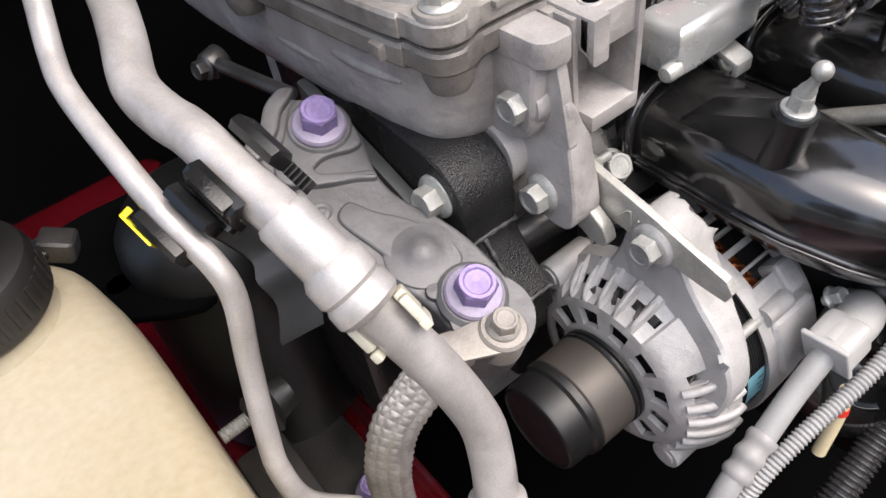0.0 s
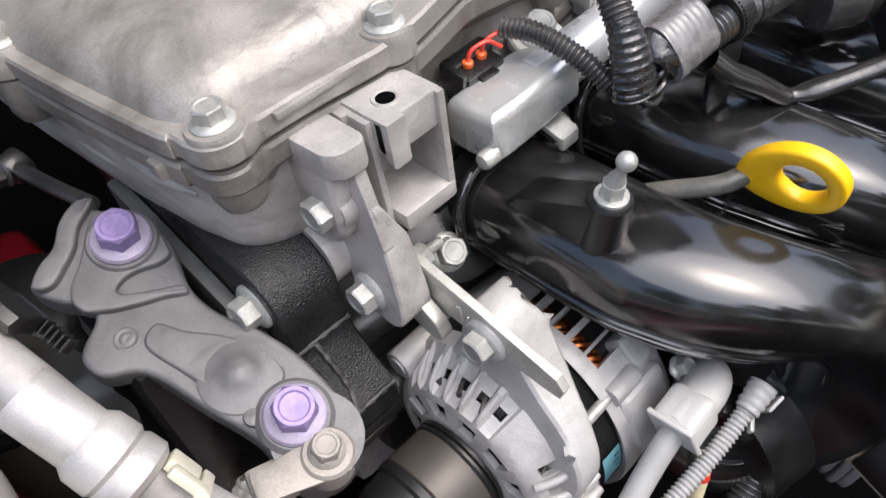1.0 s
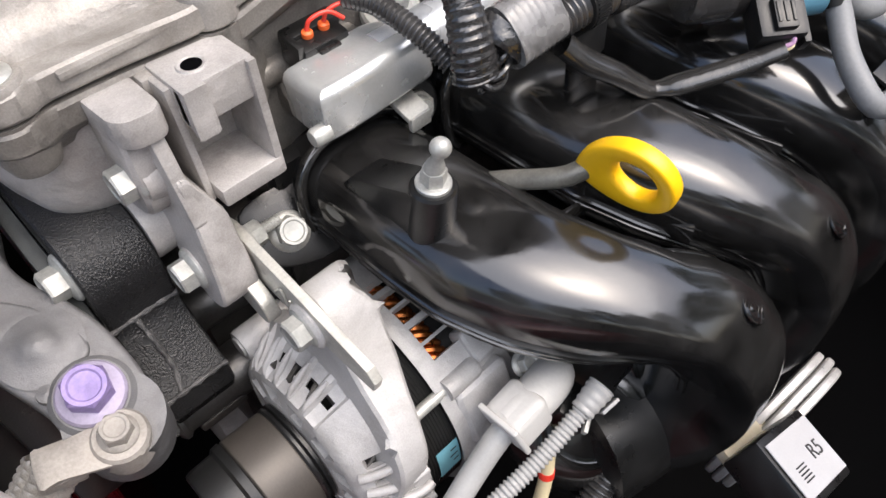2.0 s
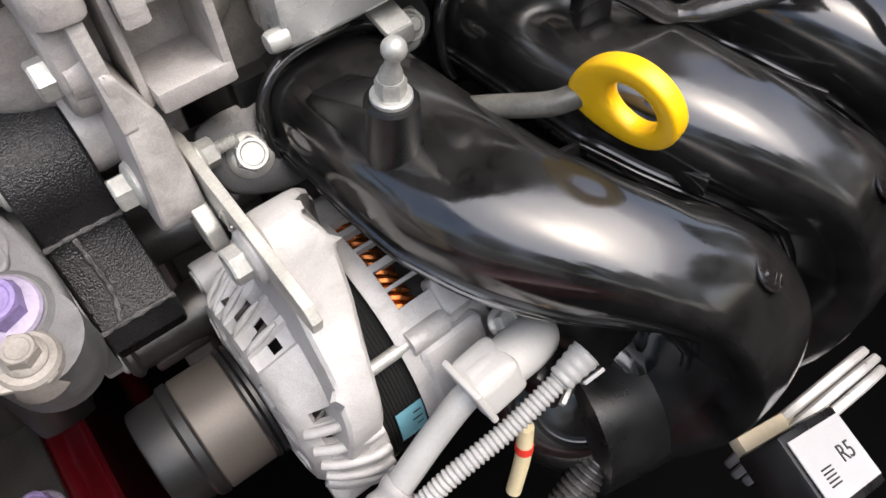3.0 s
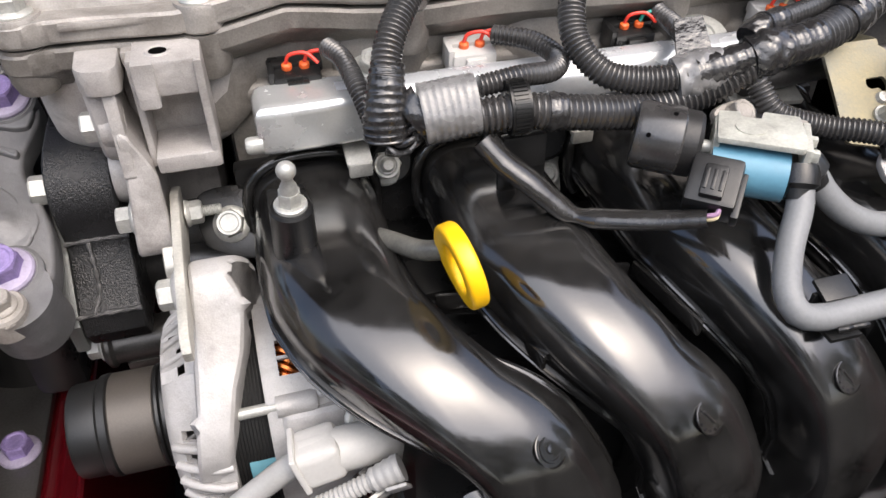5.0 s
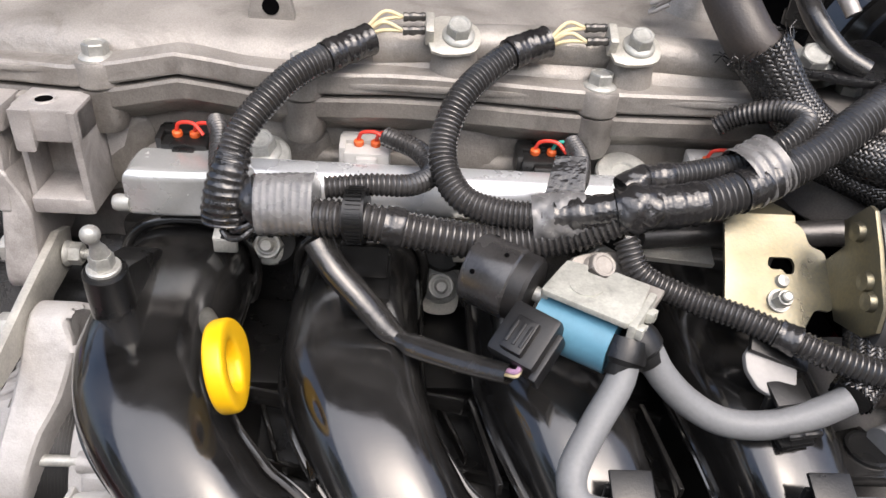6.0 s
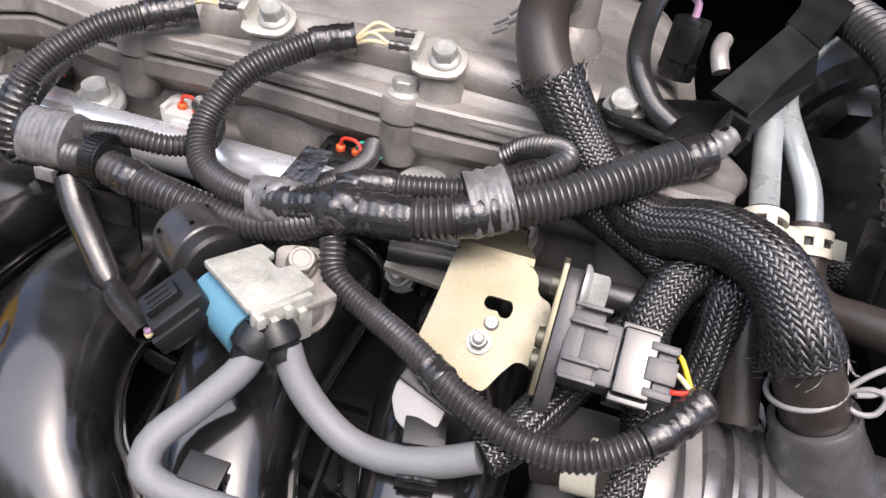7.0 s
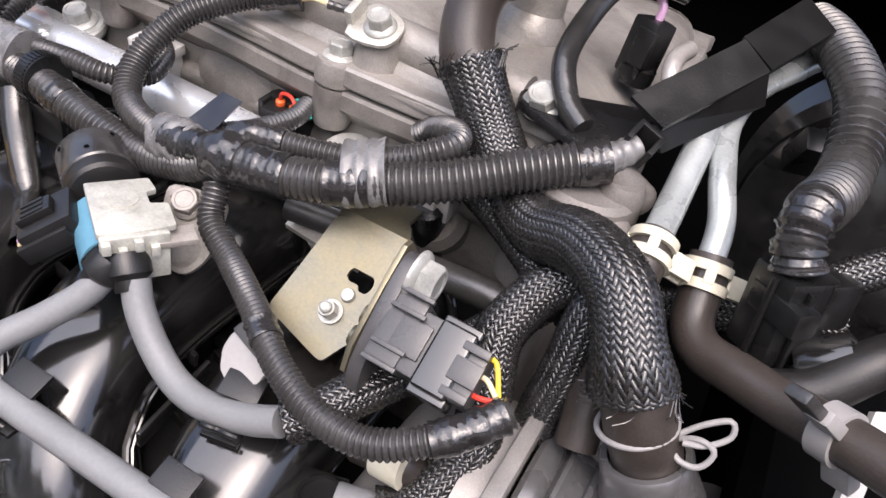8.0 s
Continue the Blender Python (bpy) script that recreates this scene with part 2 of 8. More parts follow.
def part(name, s, mat, parent=None, label="", kind="", angle=32):
    """One mesh object from a Shape in world places, under a thing or a part."""
    ob = new(name, mesh_of(name, s, mat, angle))
    if parent is not None:
        ob.parent = parent
        off = parent.location if parent.parent is None else Vector((0, 0, 0))
        ob.matrix_parent_inverse = Matrix.Translation(-off)
    return tagged(ob, label, kind=kind)


def single(name, s, mat, label, category, group="", kind="", angle=32):
    return tagged(part(name, s, mat, None, angle=angle), label, category, group, kind)


def box(s, size, m, bevel=0.0, seg=2):
    b = bmesh.new()
    bmesh.ops.create_cube(b, size=1.0)
    bmesh.ops.scale(b, vec=size, verts=b.verts)
    if bevel:
        bmesh.ops.bevel(b, geom=b.edges[:], offset=bevel, segments=seg, profile=0.6, affect='EDGES')
    return s.bm(b, m)


def span(s, lo, hi, bevel=0.0, seg=2):
    """A box between two corners."""
    c = [(a + b) / 2 for a, b in zip(lo, hi)]
    return box(s, [abs(b - a) for a, b in zip(lo, hi)], Matrix.Translation(c), bevel, seg)


def prism(s, outline, depth, m, bevel=0.0, seg=2):
    """An outline in the plane z = 0 drawn out to z = depth."""
    b = bmesh.new()
    low = [b.verts.new((x, y, 0)) for x, y in outline]
    high = [b.verts.new((x, y, depth)) for x, y in outline]
    n = len(outline)
    b.faces.new(low[::-1])
    b.faces.new(high)
    for i in range(n):
        b.faces.new((low[i], low[(i + 1) % n], high[(i + 1) % n], high[i]))
    bmesh.ops.recalc_face_normals(b, faces=b.faces)
    if bevel:
        caps = [e for e in b.edges if abs(e.verts[0].co.z - e.verts[1].co.z) < 1e-9]
        bmesh.ops.bevel(b, geom=caps, offset=bevel, segments=seg, profile=0.6, affect='EDGES')
    return s.bm(b, m)


def soft_outline(points, per=5):
    """A closed outline rounded by a Catmull-Rom curve."""
    n, out = len(points), []
    for i in range(n):
        a, b, c, d = (Vector(points[(i + k) % n]) for k in (-1, 0, 1, 2))
        for j in range(per):
            u = j / per
            out.append(tuple(0.5 * ((2 * b) + (c - a) * u + (2 * a - 5 * b + 4 * c - d) * u * u + (3 * b - a - 3 * c + d) * u ** 3)))
    return out


def rounded(points, radius, steps=4):
    """A closed outline whose corners are cut to small arcs."""
    n, out = len(points), []
    for i in range(n):
        a, b, c = (Vector(points[(i + k) % n]) for k in (-1, 0, 1))
        u, v = (a - b), (c - b)
        r = min(radius, 0.45 * u.length, 0.45 * v.length)
        p, q = b + u.normalized() * r, b + v.normalized() * r
        for k in range(steps + 1):
            t = k / steps
            out.append(tuple(p * (1 - t) ** 2 + b * (2 * t * (1 - t)) + q * t ** 2))
    return out


def inset_loop(points, d):
    """A closed outline moved inwards by d."""
    n = len(points)
    area = sum(points[i][0] * points[(i + 1) % n][1] - points[(i + 1) % n][0] * points[i][1] for i in range(n))
    sgn, out = (1 if area > 0 else -1), []
    for i in range(n):
        a, b, c = Vector(points[i - 1]), Vector(points[i]), Vector(points[(i + 1) % n])
        t = (c - a).normalized()
        out.append((b.x - sgn * t.y * d, b.y + sgn * t.x * d))
    return out


def loft(s, outline, layers, m=Matrix(), shrink=False):
    """A solid of layers (inset, height) of one outline, from the bottom to the top. shrink: the outline is drawn together towards its middle."""
    n, verts = len(outline), []
    lo, hi = [min(p[k] for p in outline) for k in (0, 1)], [max(p[k] for p in outline) for k in (0, 1)]
    c, h = [(a + b) / 2 for a, b in zip(lo, hi)], [(b - a) / 2 for a, b in zip(lo, hi)]
    for d, z in layers:
        ring = [(c[0] + (x - c[0]) * (1 - d / h[0]), c[1] + (y - c[1]) * (1 - d / h[1])) for x, y in outline] if shrink else inset_loop(outline, d)
        verts += [m @ Vector((x, y, z)) for x, y in ring]
    faces = [tuple(range(n))[::-1]]
    for j in range(len(layers) - 1):
        for i in range(n):
            k = (i + 1) % n
            faces.append((j * n + i, j * n + k, (j + 1) * n + k, (j + 1) * n + i))
    faces.append(tuple((len(layers) - 1) * n + i for i in range(n)))
    return s.add(verts, faces)


def round_layers(z0, z1, r0, r1, steps=5):
    """Layers of a block whose lower edge is rounded by r0 and whose upper edge by r1."""
    lo = [(r0 * (1 - math.sin(a)), z0 + r0 * (1 - math.cos(a))) for a in [math.pi / 2 * i / steps for i in range(steps + 1)]]
    hi = [(r1 * (1 - math.cos(a)), z1 - r1 * (1 - math.sin(a))) for a in [math.pi / 2 * i / steps for i in range(steps + 1)]]
    return lo + hi


def lathe(s, profile, m, seg=32, start=0.0, turn=360.0):
    """A profile of (radius, height) turned about z."""
    full = turn >= 360
    cols = seg if full else seg + 1
    verts, faces = [], []
    for r, h in profile:
        for i in range(cols):
            a = radians(start + turn * i / seg)
            verts.append(m @ Vector((r * math.cos(a), r * math.sin(a), h)))
    for j in range(len(profile) - 1):
        for i in range(seg):
            k = (i + 1) % cols
            faces.append((j * cols + i, j * cols + k, (j + 1) * cols + k, (j + 1) * cols + i))
    if full:
        if profile[0][0] > 1e-6:
            faces.append(tuple(range(cols))[::-1])
        if profile[-1][0] > 1e-6:
            faces.append(tuple((len(profile) - 1) * cols + i for i in range(cols)))
    return s.add(verts, faces)


def smooth_path(points, step):
    """Points along a curve through the given ones, evenly spaced, with their tangents."""
    p = [Vector(q) for q in points]
    p = [2 * p[0] - p[1]] + p + [2 * p[-1] - p[-2]]
    fine = []
    for i in range(1, len(p) - 2):
        a, b, c, d = p[i - 1:i + 3]
        for j in range(24):
            u = j / 24
            fine.append(0.5 * ((2 * b) + (c - a) * u + (2 * a - 5 * b + 4 * c - d) * u * u + (3 * b - a - 3 * c + d) * u ** 3))
    fine.append(p[-2])
    cum = [0.0]
    for a, b in zip(fine, fine[1:]):
        cum.append(cum[-1] + (b - a).length)
    n = max(3, round(cum[-1] / step) + 1)
    out, k = [], 0
    for i in range(n):
        d = cum[-1] * i / (n - 1)
        while k < len(cum) - 2 and cum[k + 1] < d:
            k += 1
        u = (d - cum[k]) / max(1e-9, cum[k + 1] - cum[k])
        out.append(fine[k].lerp(fine[k + 1], min(1, u)))
    tan = [(out[min(i + 1, n - 1)] - out[max(i - 1, 0)]).normalized() for i in range(n)]
    return out, tan, cum[-1]


def frames_along(points, step, wide=None):
    pts, tan, total = smooth_path(points, step)
    side = Vector(wide) if wide else tan[0].orthogonal().normalized()
    rows = []
    for q, t in zip(pts, tan):
        side = (side - t * side.dot(t)).normalized()
        rows.append((q, side.copy(), t.cross(side), t))
    return rows, total


def tube(s, points, radius, step=0.004, seg=16, caps=True):
    """A round tube along a curve. radius: a number, or a function of the distance and the whole length."""
    rows, total = frames_along(points, step)
    verts, faces, n = [], [], len(rows)
    for i, (q, a, b, _) in enumerate(rows):
        r = radius(total * i / (n - 1), total) if callable(radius) else radius
        for j in range(seg):
            w = 2 * math.pi * j / seg
            verts.append(q + a * (r * math.cos(w)) + b * (r * math.sin(w)))
    for i in range(n - 1):
        for j in range(seg):
            k = (j + 1) % seg
            faces.append((i * seg + j, i * seg + k, (i + 1) * seg + k, (i + 1) * seg + j))
    if caps:
        faces.append(tuple(range(seg))[::-1])
        faces.append(tuple((n - 1) * seg + j for j in range(seg)))
    return s.add(verts, faces)


def loom_tube(s, points, radius, pitch=0.0026, depth=0.0011, seg=16):
    """A corrugated conduit: rings with rounded crests and narrow grooves."""
    wave = (0.0, 0.0, 0.55, 1.0, 0.55)
    rows, total = frames_along(points, pitch / 5)
    verts, faces, n = [], [], len(rows)
    for i, (q, a, b, _) in enumerate(rows):
        r = radius - depth * wave[i % 5]
        for j in range(seg):
            w = 2 * math.pi * j / seg
            verts.append(q + a * (r * math.cos(w)) + b * (r * math.sin(w)))
    for i in range(n - 1):
        for j in range(seg):
            k = (j + 1) % seg
            faces.append((i * seg + j, i * seg + k, (i + 1) * seg + k, (i + 1) * seg + j))
    faces.append(tuple(range(seg))[::-1])
    faces.append(tuple((n - 1) * seg + j for j in range(seg)))
    return s.add(verts, faces)


def braid_tube(s, points, radius, strands=14, lay=0.030, width=0.0021, flat=1.0, step=0.0010, wide=None):
    """A woven sleeve: flat yarns wound both ways, each passing over and under the others. radius may be a function."""
    rows, total = frames_along(points, step, wide)
    n = len(rows)
    for way in (1, -1):
        for k in range(strands):
            verts, faces = [], []
            for i in range(n):
                q, a, b, t = rows[i]
                d = total * i / (n - 1)
                r0 = radius(d, total) if callable(radius) else radius
                w = way * (2 * math.pi * d / lay) + 2 * math.pi * (k + (0.5 if way < 0 else 0)) / strands
                lift = 0.00036 * way * math.sin(strands * (2 * math.pi * d / lay))
                if way < 0:
                    lift = -0.00036 * math.sin(strands * (2 * math.pi * d / lay) + math.pi)
                if strands % 4 == 0:
                    turn = strands * math.pi * d / lay
                    lift = 0.00042 * math.sin(turn + k * math.pi) if way > 0 else -0.00042 * math.sin(math.pi * k + math.pi / 2 - turn)
                slope = way * 2 * math.pi * r0 / lay
                for e, h in ((-1, -0.00035), (0, 0.00025), (1, -0.00035)):
                    wa = w + e * width / 2 / max(r0, 1e-4) / math.sqrt(1 + slope * slope)
                    off = -e * width / 2 * slope / math.sqrt(1 + slope * slope)
                    r = r0 + lift + h
                    verts.append(q + t * off + a * (r * math.cos(wa)) + b * ((r0 * flat + lift + h) * math.sin(wa)))
            m = len(verts) // 3
            for i in range(m - 1):
                for e in (0, 1):
                    faces.append((3 * i + e, 3 * i + e + 1, 3 * i + e + 4, 3 * i + e + 3))
            s.add(verts, faces)
    return s


def hexagon(s, flats, height, m, top=0.88):
    """A hexagonal head with a chamfered, slightly dished top."""
    r = flats / 2 / math.cos(math.pi / 6)
    rings = [(r, 0), (r, height * top), (r * 0.845, height), (r * 0.68, height), (r * 0.60, height * 0.93), (0.0, height * 0.90)]
    verts, faces = [], []
    for j, (q, h) in enumerate(rings):
        for i in range(6 if j < 2 else 24):
            a = 2 * math.pi * i / (6 if j < 2 else 24)
            verts.append(m @ Vector((q * math.cos(a), q * math.sin(a), h)))
    faces.append(tuple(range(6))[::-1])
    for i in range(6):
        faces.append((i, (i + 1) % 6, 6 + (i + 1) % 6, 6 + i))
        a, c = 12 + 4 * i, 12 + (4 * i + 4) % 24
        faces.append((6 + i, 6 + (i + 1) % 6, c, a + 3, a + 2, a + 1, a))
    for j in range(3):
        o = 12 + 24 * j
        for i in range(24):
            k = (i + 1) % 24
            faces.append((o + i, o + k, o + 24 + k, o + 24 + i))
    return s.add(verts, faces)


BOLTS = {}


def bolt(kind, name, label, pos, axis, flats, mat, flange=None, height=None, washer_mat=None, spin=0.0, stud=0.0, group=""):
    """A flange bolt or nut whose seat is at pos and whose head looks along axis."""
    m = at(pos, axis, spin)
    if kind in BOLTS:
        ob = copy_thing(BOLTS[kind], m)
        return tagged(ob, label, group=group)
    ob = thing(name, label, "bolt", group=group)
    fl = flange or flats * 0.8
    ht = height or flats * 0.6
    t = flats * 0.16
    s = Shape()
    lathe(s, [(fl, 0), (fl, t * 0.55), (fl * 0.93, t), (flats * 0.55, t * 1.45), (0, t * 1.45)], Matrix(), 28)
    part("flange", s, washer_mat or mat, ob)
    s = Shape()
    hexagon(s, flats, ht, Matrix.Translation((0, 0, t)))
    part("hex_head", s, mat, ob, angle=18)
    s = Shape()
    lathe(s, [(flats * 0.3, -flats * 0.5), (flats * 0.3, t * 0.5)], Matrix(), 12)
    part("shank", s, mat, ob)
    if stud:
        s = Shape()
        r = flats * 0.27
        prof = [(r * (1.0 if i % 2 else 0.86), t + i * 0.0006) for i in range(int((ht + stud) / 0.0006))]
        lathe(s, prof + [(r * 0.7, prof[-1][1] + 0.0005)], Matrix(), 16)
        part("threaded_end", s, mat, ob)
    ob.matrix_basis = m
    BOLTS[kind] = ob
    return ob


# ---- the setting: ground, body shell, raised bonnet ----
s = Shape()
s.add([(-300, -300, 0), (300, -300, 0), (300, 300, 0), (-300, 300, 0)], [(0, 1, 2, 3)])
single("ground", s, GROUND, "grey asphalt yard under the parked car", "ground", kind="structure")

# bay walls and undertray get their shade from the near-black colour
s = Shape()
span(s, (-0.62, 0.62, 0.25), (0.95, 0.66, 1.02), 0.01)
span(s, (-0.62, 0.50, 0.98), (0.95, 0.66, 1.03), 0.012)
single("wall_firewall", s, BAY, "insulated firewall behind the engine, near-black for the bay's deep shade", "bulkhead", kind="structure")
s = Shape()
span(s, (-0.62, -0.62, 0.25), (-0.50, 0.62, 0.66), 0.02, 3)
single("wall_inner_wing_red", s, RED_PAINT, "dark red painted inner wing of the car", "inner wing", kind="structure")
s = Shape()
span(s, (-0.44, 0.40, 0.25), (-0.13, 0.62, 0.60), 0.03, 4)
single("wall_inner_wing_rear", s, RED_PAINT, "dark red painted panel below the bulkhead", "inner wing", kind="structure")
s = Shape()
span(s, (0.78, -0.62, 0.25), (0.95, 0.62, 0.93), 0.02, 3)
single("wall_inner_wing_far", s, RED_PAINT, "dark red painted inner wing on the gearbox side", "inner wing", kind="structure")
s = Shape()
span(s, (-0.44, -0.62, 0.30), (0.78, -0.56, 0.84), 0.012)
single("wall_front_panel", s, BAY, "radiator panel at the nose of the car, near-black for shade", "front panel", kind="structure")
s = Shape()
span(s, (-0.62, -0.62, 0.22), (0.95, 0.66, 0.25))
single("floor_undertray", s, BAY, "plastic undertray beneath the engine, coloured near-black for the shade there", "undertray", kind="structure")
bonnet = thing("bonnet", "raised dark red bonnet with black insulated underside", "bonnet", (0.16, 0.62, 1.03))
s = Shape()
tilt = Matrix.Translation((0.16, 0.64, 1.05)) @ Matrix.Rotation(radians(-58), 4, 'X')
box(s, (1.44, 1.05, 0.012), tilt @ Matrix.Translation((0, -0.525, 0.012)), 0.004)
part("skin", s, RED_PAINT, bonnet)
s = Shape()
box(s, (1.36, 0.98, 0.016), tilt @ Matrix.Translation((0, -0.52, -0.004)), 0.006)
part("insulation_pad", s, BAY, bonnet)

# trees along the yard, which the glossy parts mirror


def tree(x, y, tall, turn):
    """A tree with a tapered trunk, limbs and a ragged crown of leaf clumps."""
    ob = thing("tree", "broad green tree at the edge of the yard", "tree", (x, y, 0), group="yard trees")
    s = Shape()
    tube(s, [(x, y, -0.1), (x + 0.1, y, tall * 0.3), (x - 0.05, y + 0.1, tall * 0.55), (x, y, tall * 0.8)], lambda d, n: 0.26 - 0.2 * d / n, 0.4, 12)
    for k in range(7):
        a = k * 0.9 + turn
        h = tall * (0.32 + 0.06 * k)
        tube(s, [(x, y, h), (x + 0.9 * math.cos(a), y + 0.9 * math.sin(a), h + 0.6), (x + 1.9 * math.cos(a), y + 1.9 * math.sin(a), h + 1.5)], lambda d, n: 0.09 - 0.06 * d / n, 0.4, 8)
    part("trunk", s, BARK, ob)
    s = Shape()
    rnd = random.Random(int(turn * 100))
    for k in range(1500):
        a, u, w = rnd.uniform(0, 6.283), rnd.uniform(-1, 1), rnd.uniform(0.45, 1.0) ** 0.5
        lump = 1 + 0.25 * math.sin(3 * a + turn) + 0.2 * math.sin(5 * u + 2 * a)
        r = tall * 0.34 * lump * w * math.sqrt(max(0.02, 1 - u * u))
        c = Vector((x + r * math.cos(a), y + r * math.sin(a), tall * 0.64 + u * tall * 0.36 * w))
        q = Euler((rnd.uniform(0, 6), rnd.uniform(0, 6), rnd.uniform(0, 6))).to_matrix()
        e = rnd.uniform(0.14, 0.34)
        s.add([c + q @ Vector(v) * e for v in ((-1, 0, 0), (0, -0.45, 0.1), (1, 0, 0), (0, 0.45, 0.1))], [(0, 1, 2, 3)])
    part("crown", s, LEAF, ob, kind="stuff", angle=180)


for k, (x, y, tall) in enumerate(((-6.5, -9.0, 6.4), (-2.6, -11.0, 7.6), (1.2, -10.0, 6.8), (5.0, -11.5, 8.0), (9.0, -9.0, 6.6), (-10.0, -5.0, 7.0), (12.5, -4.5, 7.2))):
    tree(x, y, tall, 0.7 + 1.3 * k)

# painted side member under the engine mount
s = Shape()
prism(s, soft_outline([(-0.26, 0.42), (-0.262, 0.63), (-0.25, 0.652), (-0.175, 0.656), (-0.154, 0.650), (-0.1455, 0.625), (-0.145, 0.42)], 5), 1.0,
      Matrix.Translation((0, -0.55, 0)) @ Matrix(((1, 0, 0, 0), (0, 0, 1, 0), (0, 1, 0, 0), (0, 0, 0, 1))), 0.002)
single("side_member", s, RED_PAINT, "glossy dark red painted chassis side member", "chassis rail", kind="structure")

# ---- cylinder head and its cover ----


OUTLINE = soft_outline([(-0.1062, 0.0970), (-0.1040, 0.0895), (-0.0985, 0.0852), (-0.0910, 0.0848), (-0.0850, 0.0872), (-0.0780, 0.0875), (-0.06, 0.0868), (-0.02, 0.0835), (0.03, 0.0868), (0.069, 0.0840), (0.13, 0.0868), (0.2055, 0.0835), (0.27, 0.0868), (0.322, 0.0865), (0.338, 0.10),
                        (0.338, 0.20), (0.332, 0.315), (0.31, 0.33), (0.10, 0.331), (-0.10, 0.331), (-0.128, 0.315), (-0.121, 0.20), (-0.1105, 0.114), (-0.1068, 0.1045)], 5)

COVER_BOLTS = [(-0.0945, 0.0955), (-0.022, 0.092), (0.069, 0.092), (0.2055, 0.0905), (0.325, 0.094), (-0.118, 0.215), (-0.118, 0.312),
               (0.0, 0.322), (0.12, 0.322), (0.24, 0.322)]
ARCH_X, ARCH_Z = (-0.032, -0.012, 0.0135, 0.043, 0.069, 0.11, 0.2055, 0.30, 0.33), (0.0, 0.0032, 0.0080, 0.0040, 0.0028, 0.0034, 0.0016, 0.0008, 0.0)


def arched(s):
    """Lifts the front edge of the flange between the bolts, as the casting's joint line rises there."""
    s.v = [(x, y, z + float(np.interp(x, ARCH_X, ARCH_Z)) * max(0.0, min(1.0, (0.125 - y) / 0.02))) for x, y, z in s.v]


DENSE = [p for a, b in zip(OUTLINE, OUTLINE[1:] + OUTLINE[:1]) for p in [(a[0] + (b[0] - a[0]) * k / 3, a[1] + (b[1] - a[1]) * k / 3) for k in range(3)]]
engine = thing("engine_block", "bare cast aluminium four-cylinder head and block", "engine", (0.1, 0.2, 0.4))
s = Shape()
loft(s, DENSE, [(0.010, 0.900), (0.006, 0.9045), (0.0012, 0.9080), (0.0, 0.9098), (0.0, 0.917), (0.001, 0.9185), (0.004, 0.919)], shrink=True)
arched(s)
span(s, (-0.02, 0.0975, 0.55), (0.325, 0.32, 0.915), 0.006)
for x, y in COVER_BOLTS:
    lathe(s, [(0.0085, 0.899), (0.0102, 0.904), (0.0102, 0.9195)], Matrix.Translation((x, y, 0)), 24)
# ribs and swellings on the intake face, injector seats
for k in range(4):
    x = 0.0148 + 0.0841 * k
    lathe(s, [(0.017, 0), (0.017, 0.012), (0.013, 0.016), (0, 0.016)], at((x, 0.102, 0.868), (0, -0.75, 0.55)), 24)
    lathe(s, [(0.026, 0), (0.024, 0.010), (0.018, 0.014), (0, 0.015)], at((x - 0.042, 0.106, 0.889), (0, -1, 0.15)), 24)
tube(s, [(-0.018, 0.0985, 0.884), (0.10, 0.0975, 0.886), (0.22, 0.0975, 0.886), (0.322, 0.0985, 0.884)], 0.0062, 0.02, 16)
# head takes the darker copy of the cover's casting, shading included
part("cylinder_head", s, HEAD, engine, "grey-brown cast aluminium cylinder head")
s = Shape()
BELLY = soft_outline([(-0.1035, 0.1200), (-0.0985, 0.1060), (-0.0880, 0.0975), (-0.0720, 0.0935), (-0.050, 0.0925), (-0.012, 0.094), (-0.010, 0.15), (-0.02, 0.325), (-0.11, 0.325), (-0.122, 0.31), (-0.1145, 0.20), (-0.1075, 0.140)], 6)
loft(s, BELLY, [(0.034, 0.8570), (0.022, 0.8572), (0.014, 0.8582), (0.0085, 0.8605), (0.0050, 0.8640), (0.0030, 0.8690), (0.0016, 0.8780), (0.0006, 0.8920), (0.0, 0.906)], shrink=True)
span(s, (-0.085, 0.13, 0.60), (-0.03, 0.32, 0.872), 0.01)
for y0, y1, z in ((0.118, 0.175, 0.8935), (0.150, 0.235, 0.8835), (0.19, 0.30, 0.8955)):
    tube(s, [(-0.1010 - (y0 - 0.1) * 0.075, y0, z), (-0.1035 - ((y0 + y1) / 2 - 0.1) * 0.075, (y0 + y1) / 2, z + 0.001), (-0.1010 - (y1 - 0.1) * 0.075, y1, z)], lambda d, n: 0.0034 * math.sin(math.pi * (0.1 + 0.8 * d / n)), 0.004, 12)
part("timing_cover", s, CAST, engine, "pale cast aluminium timing chain cover with rounded belly")

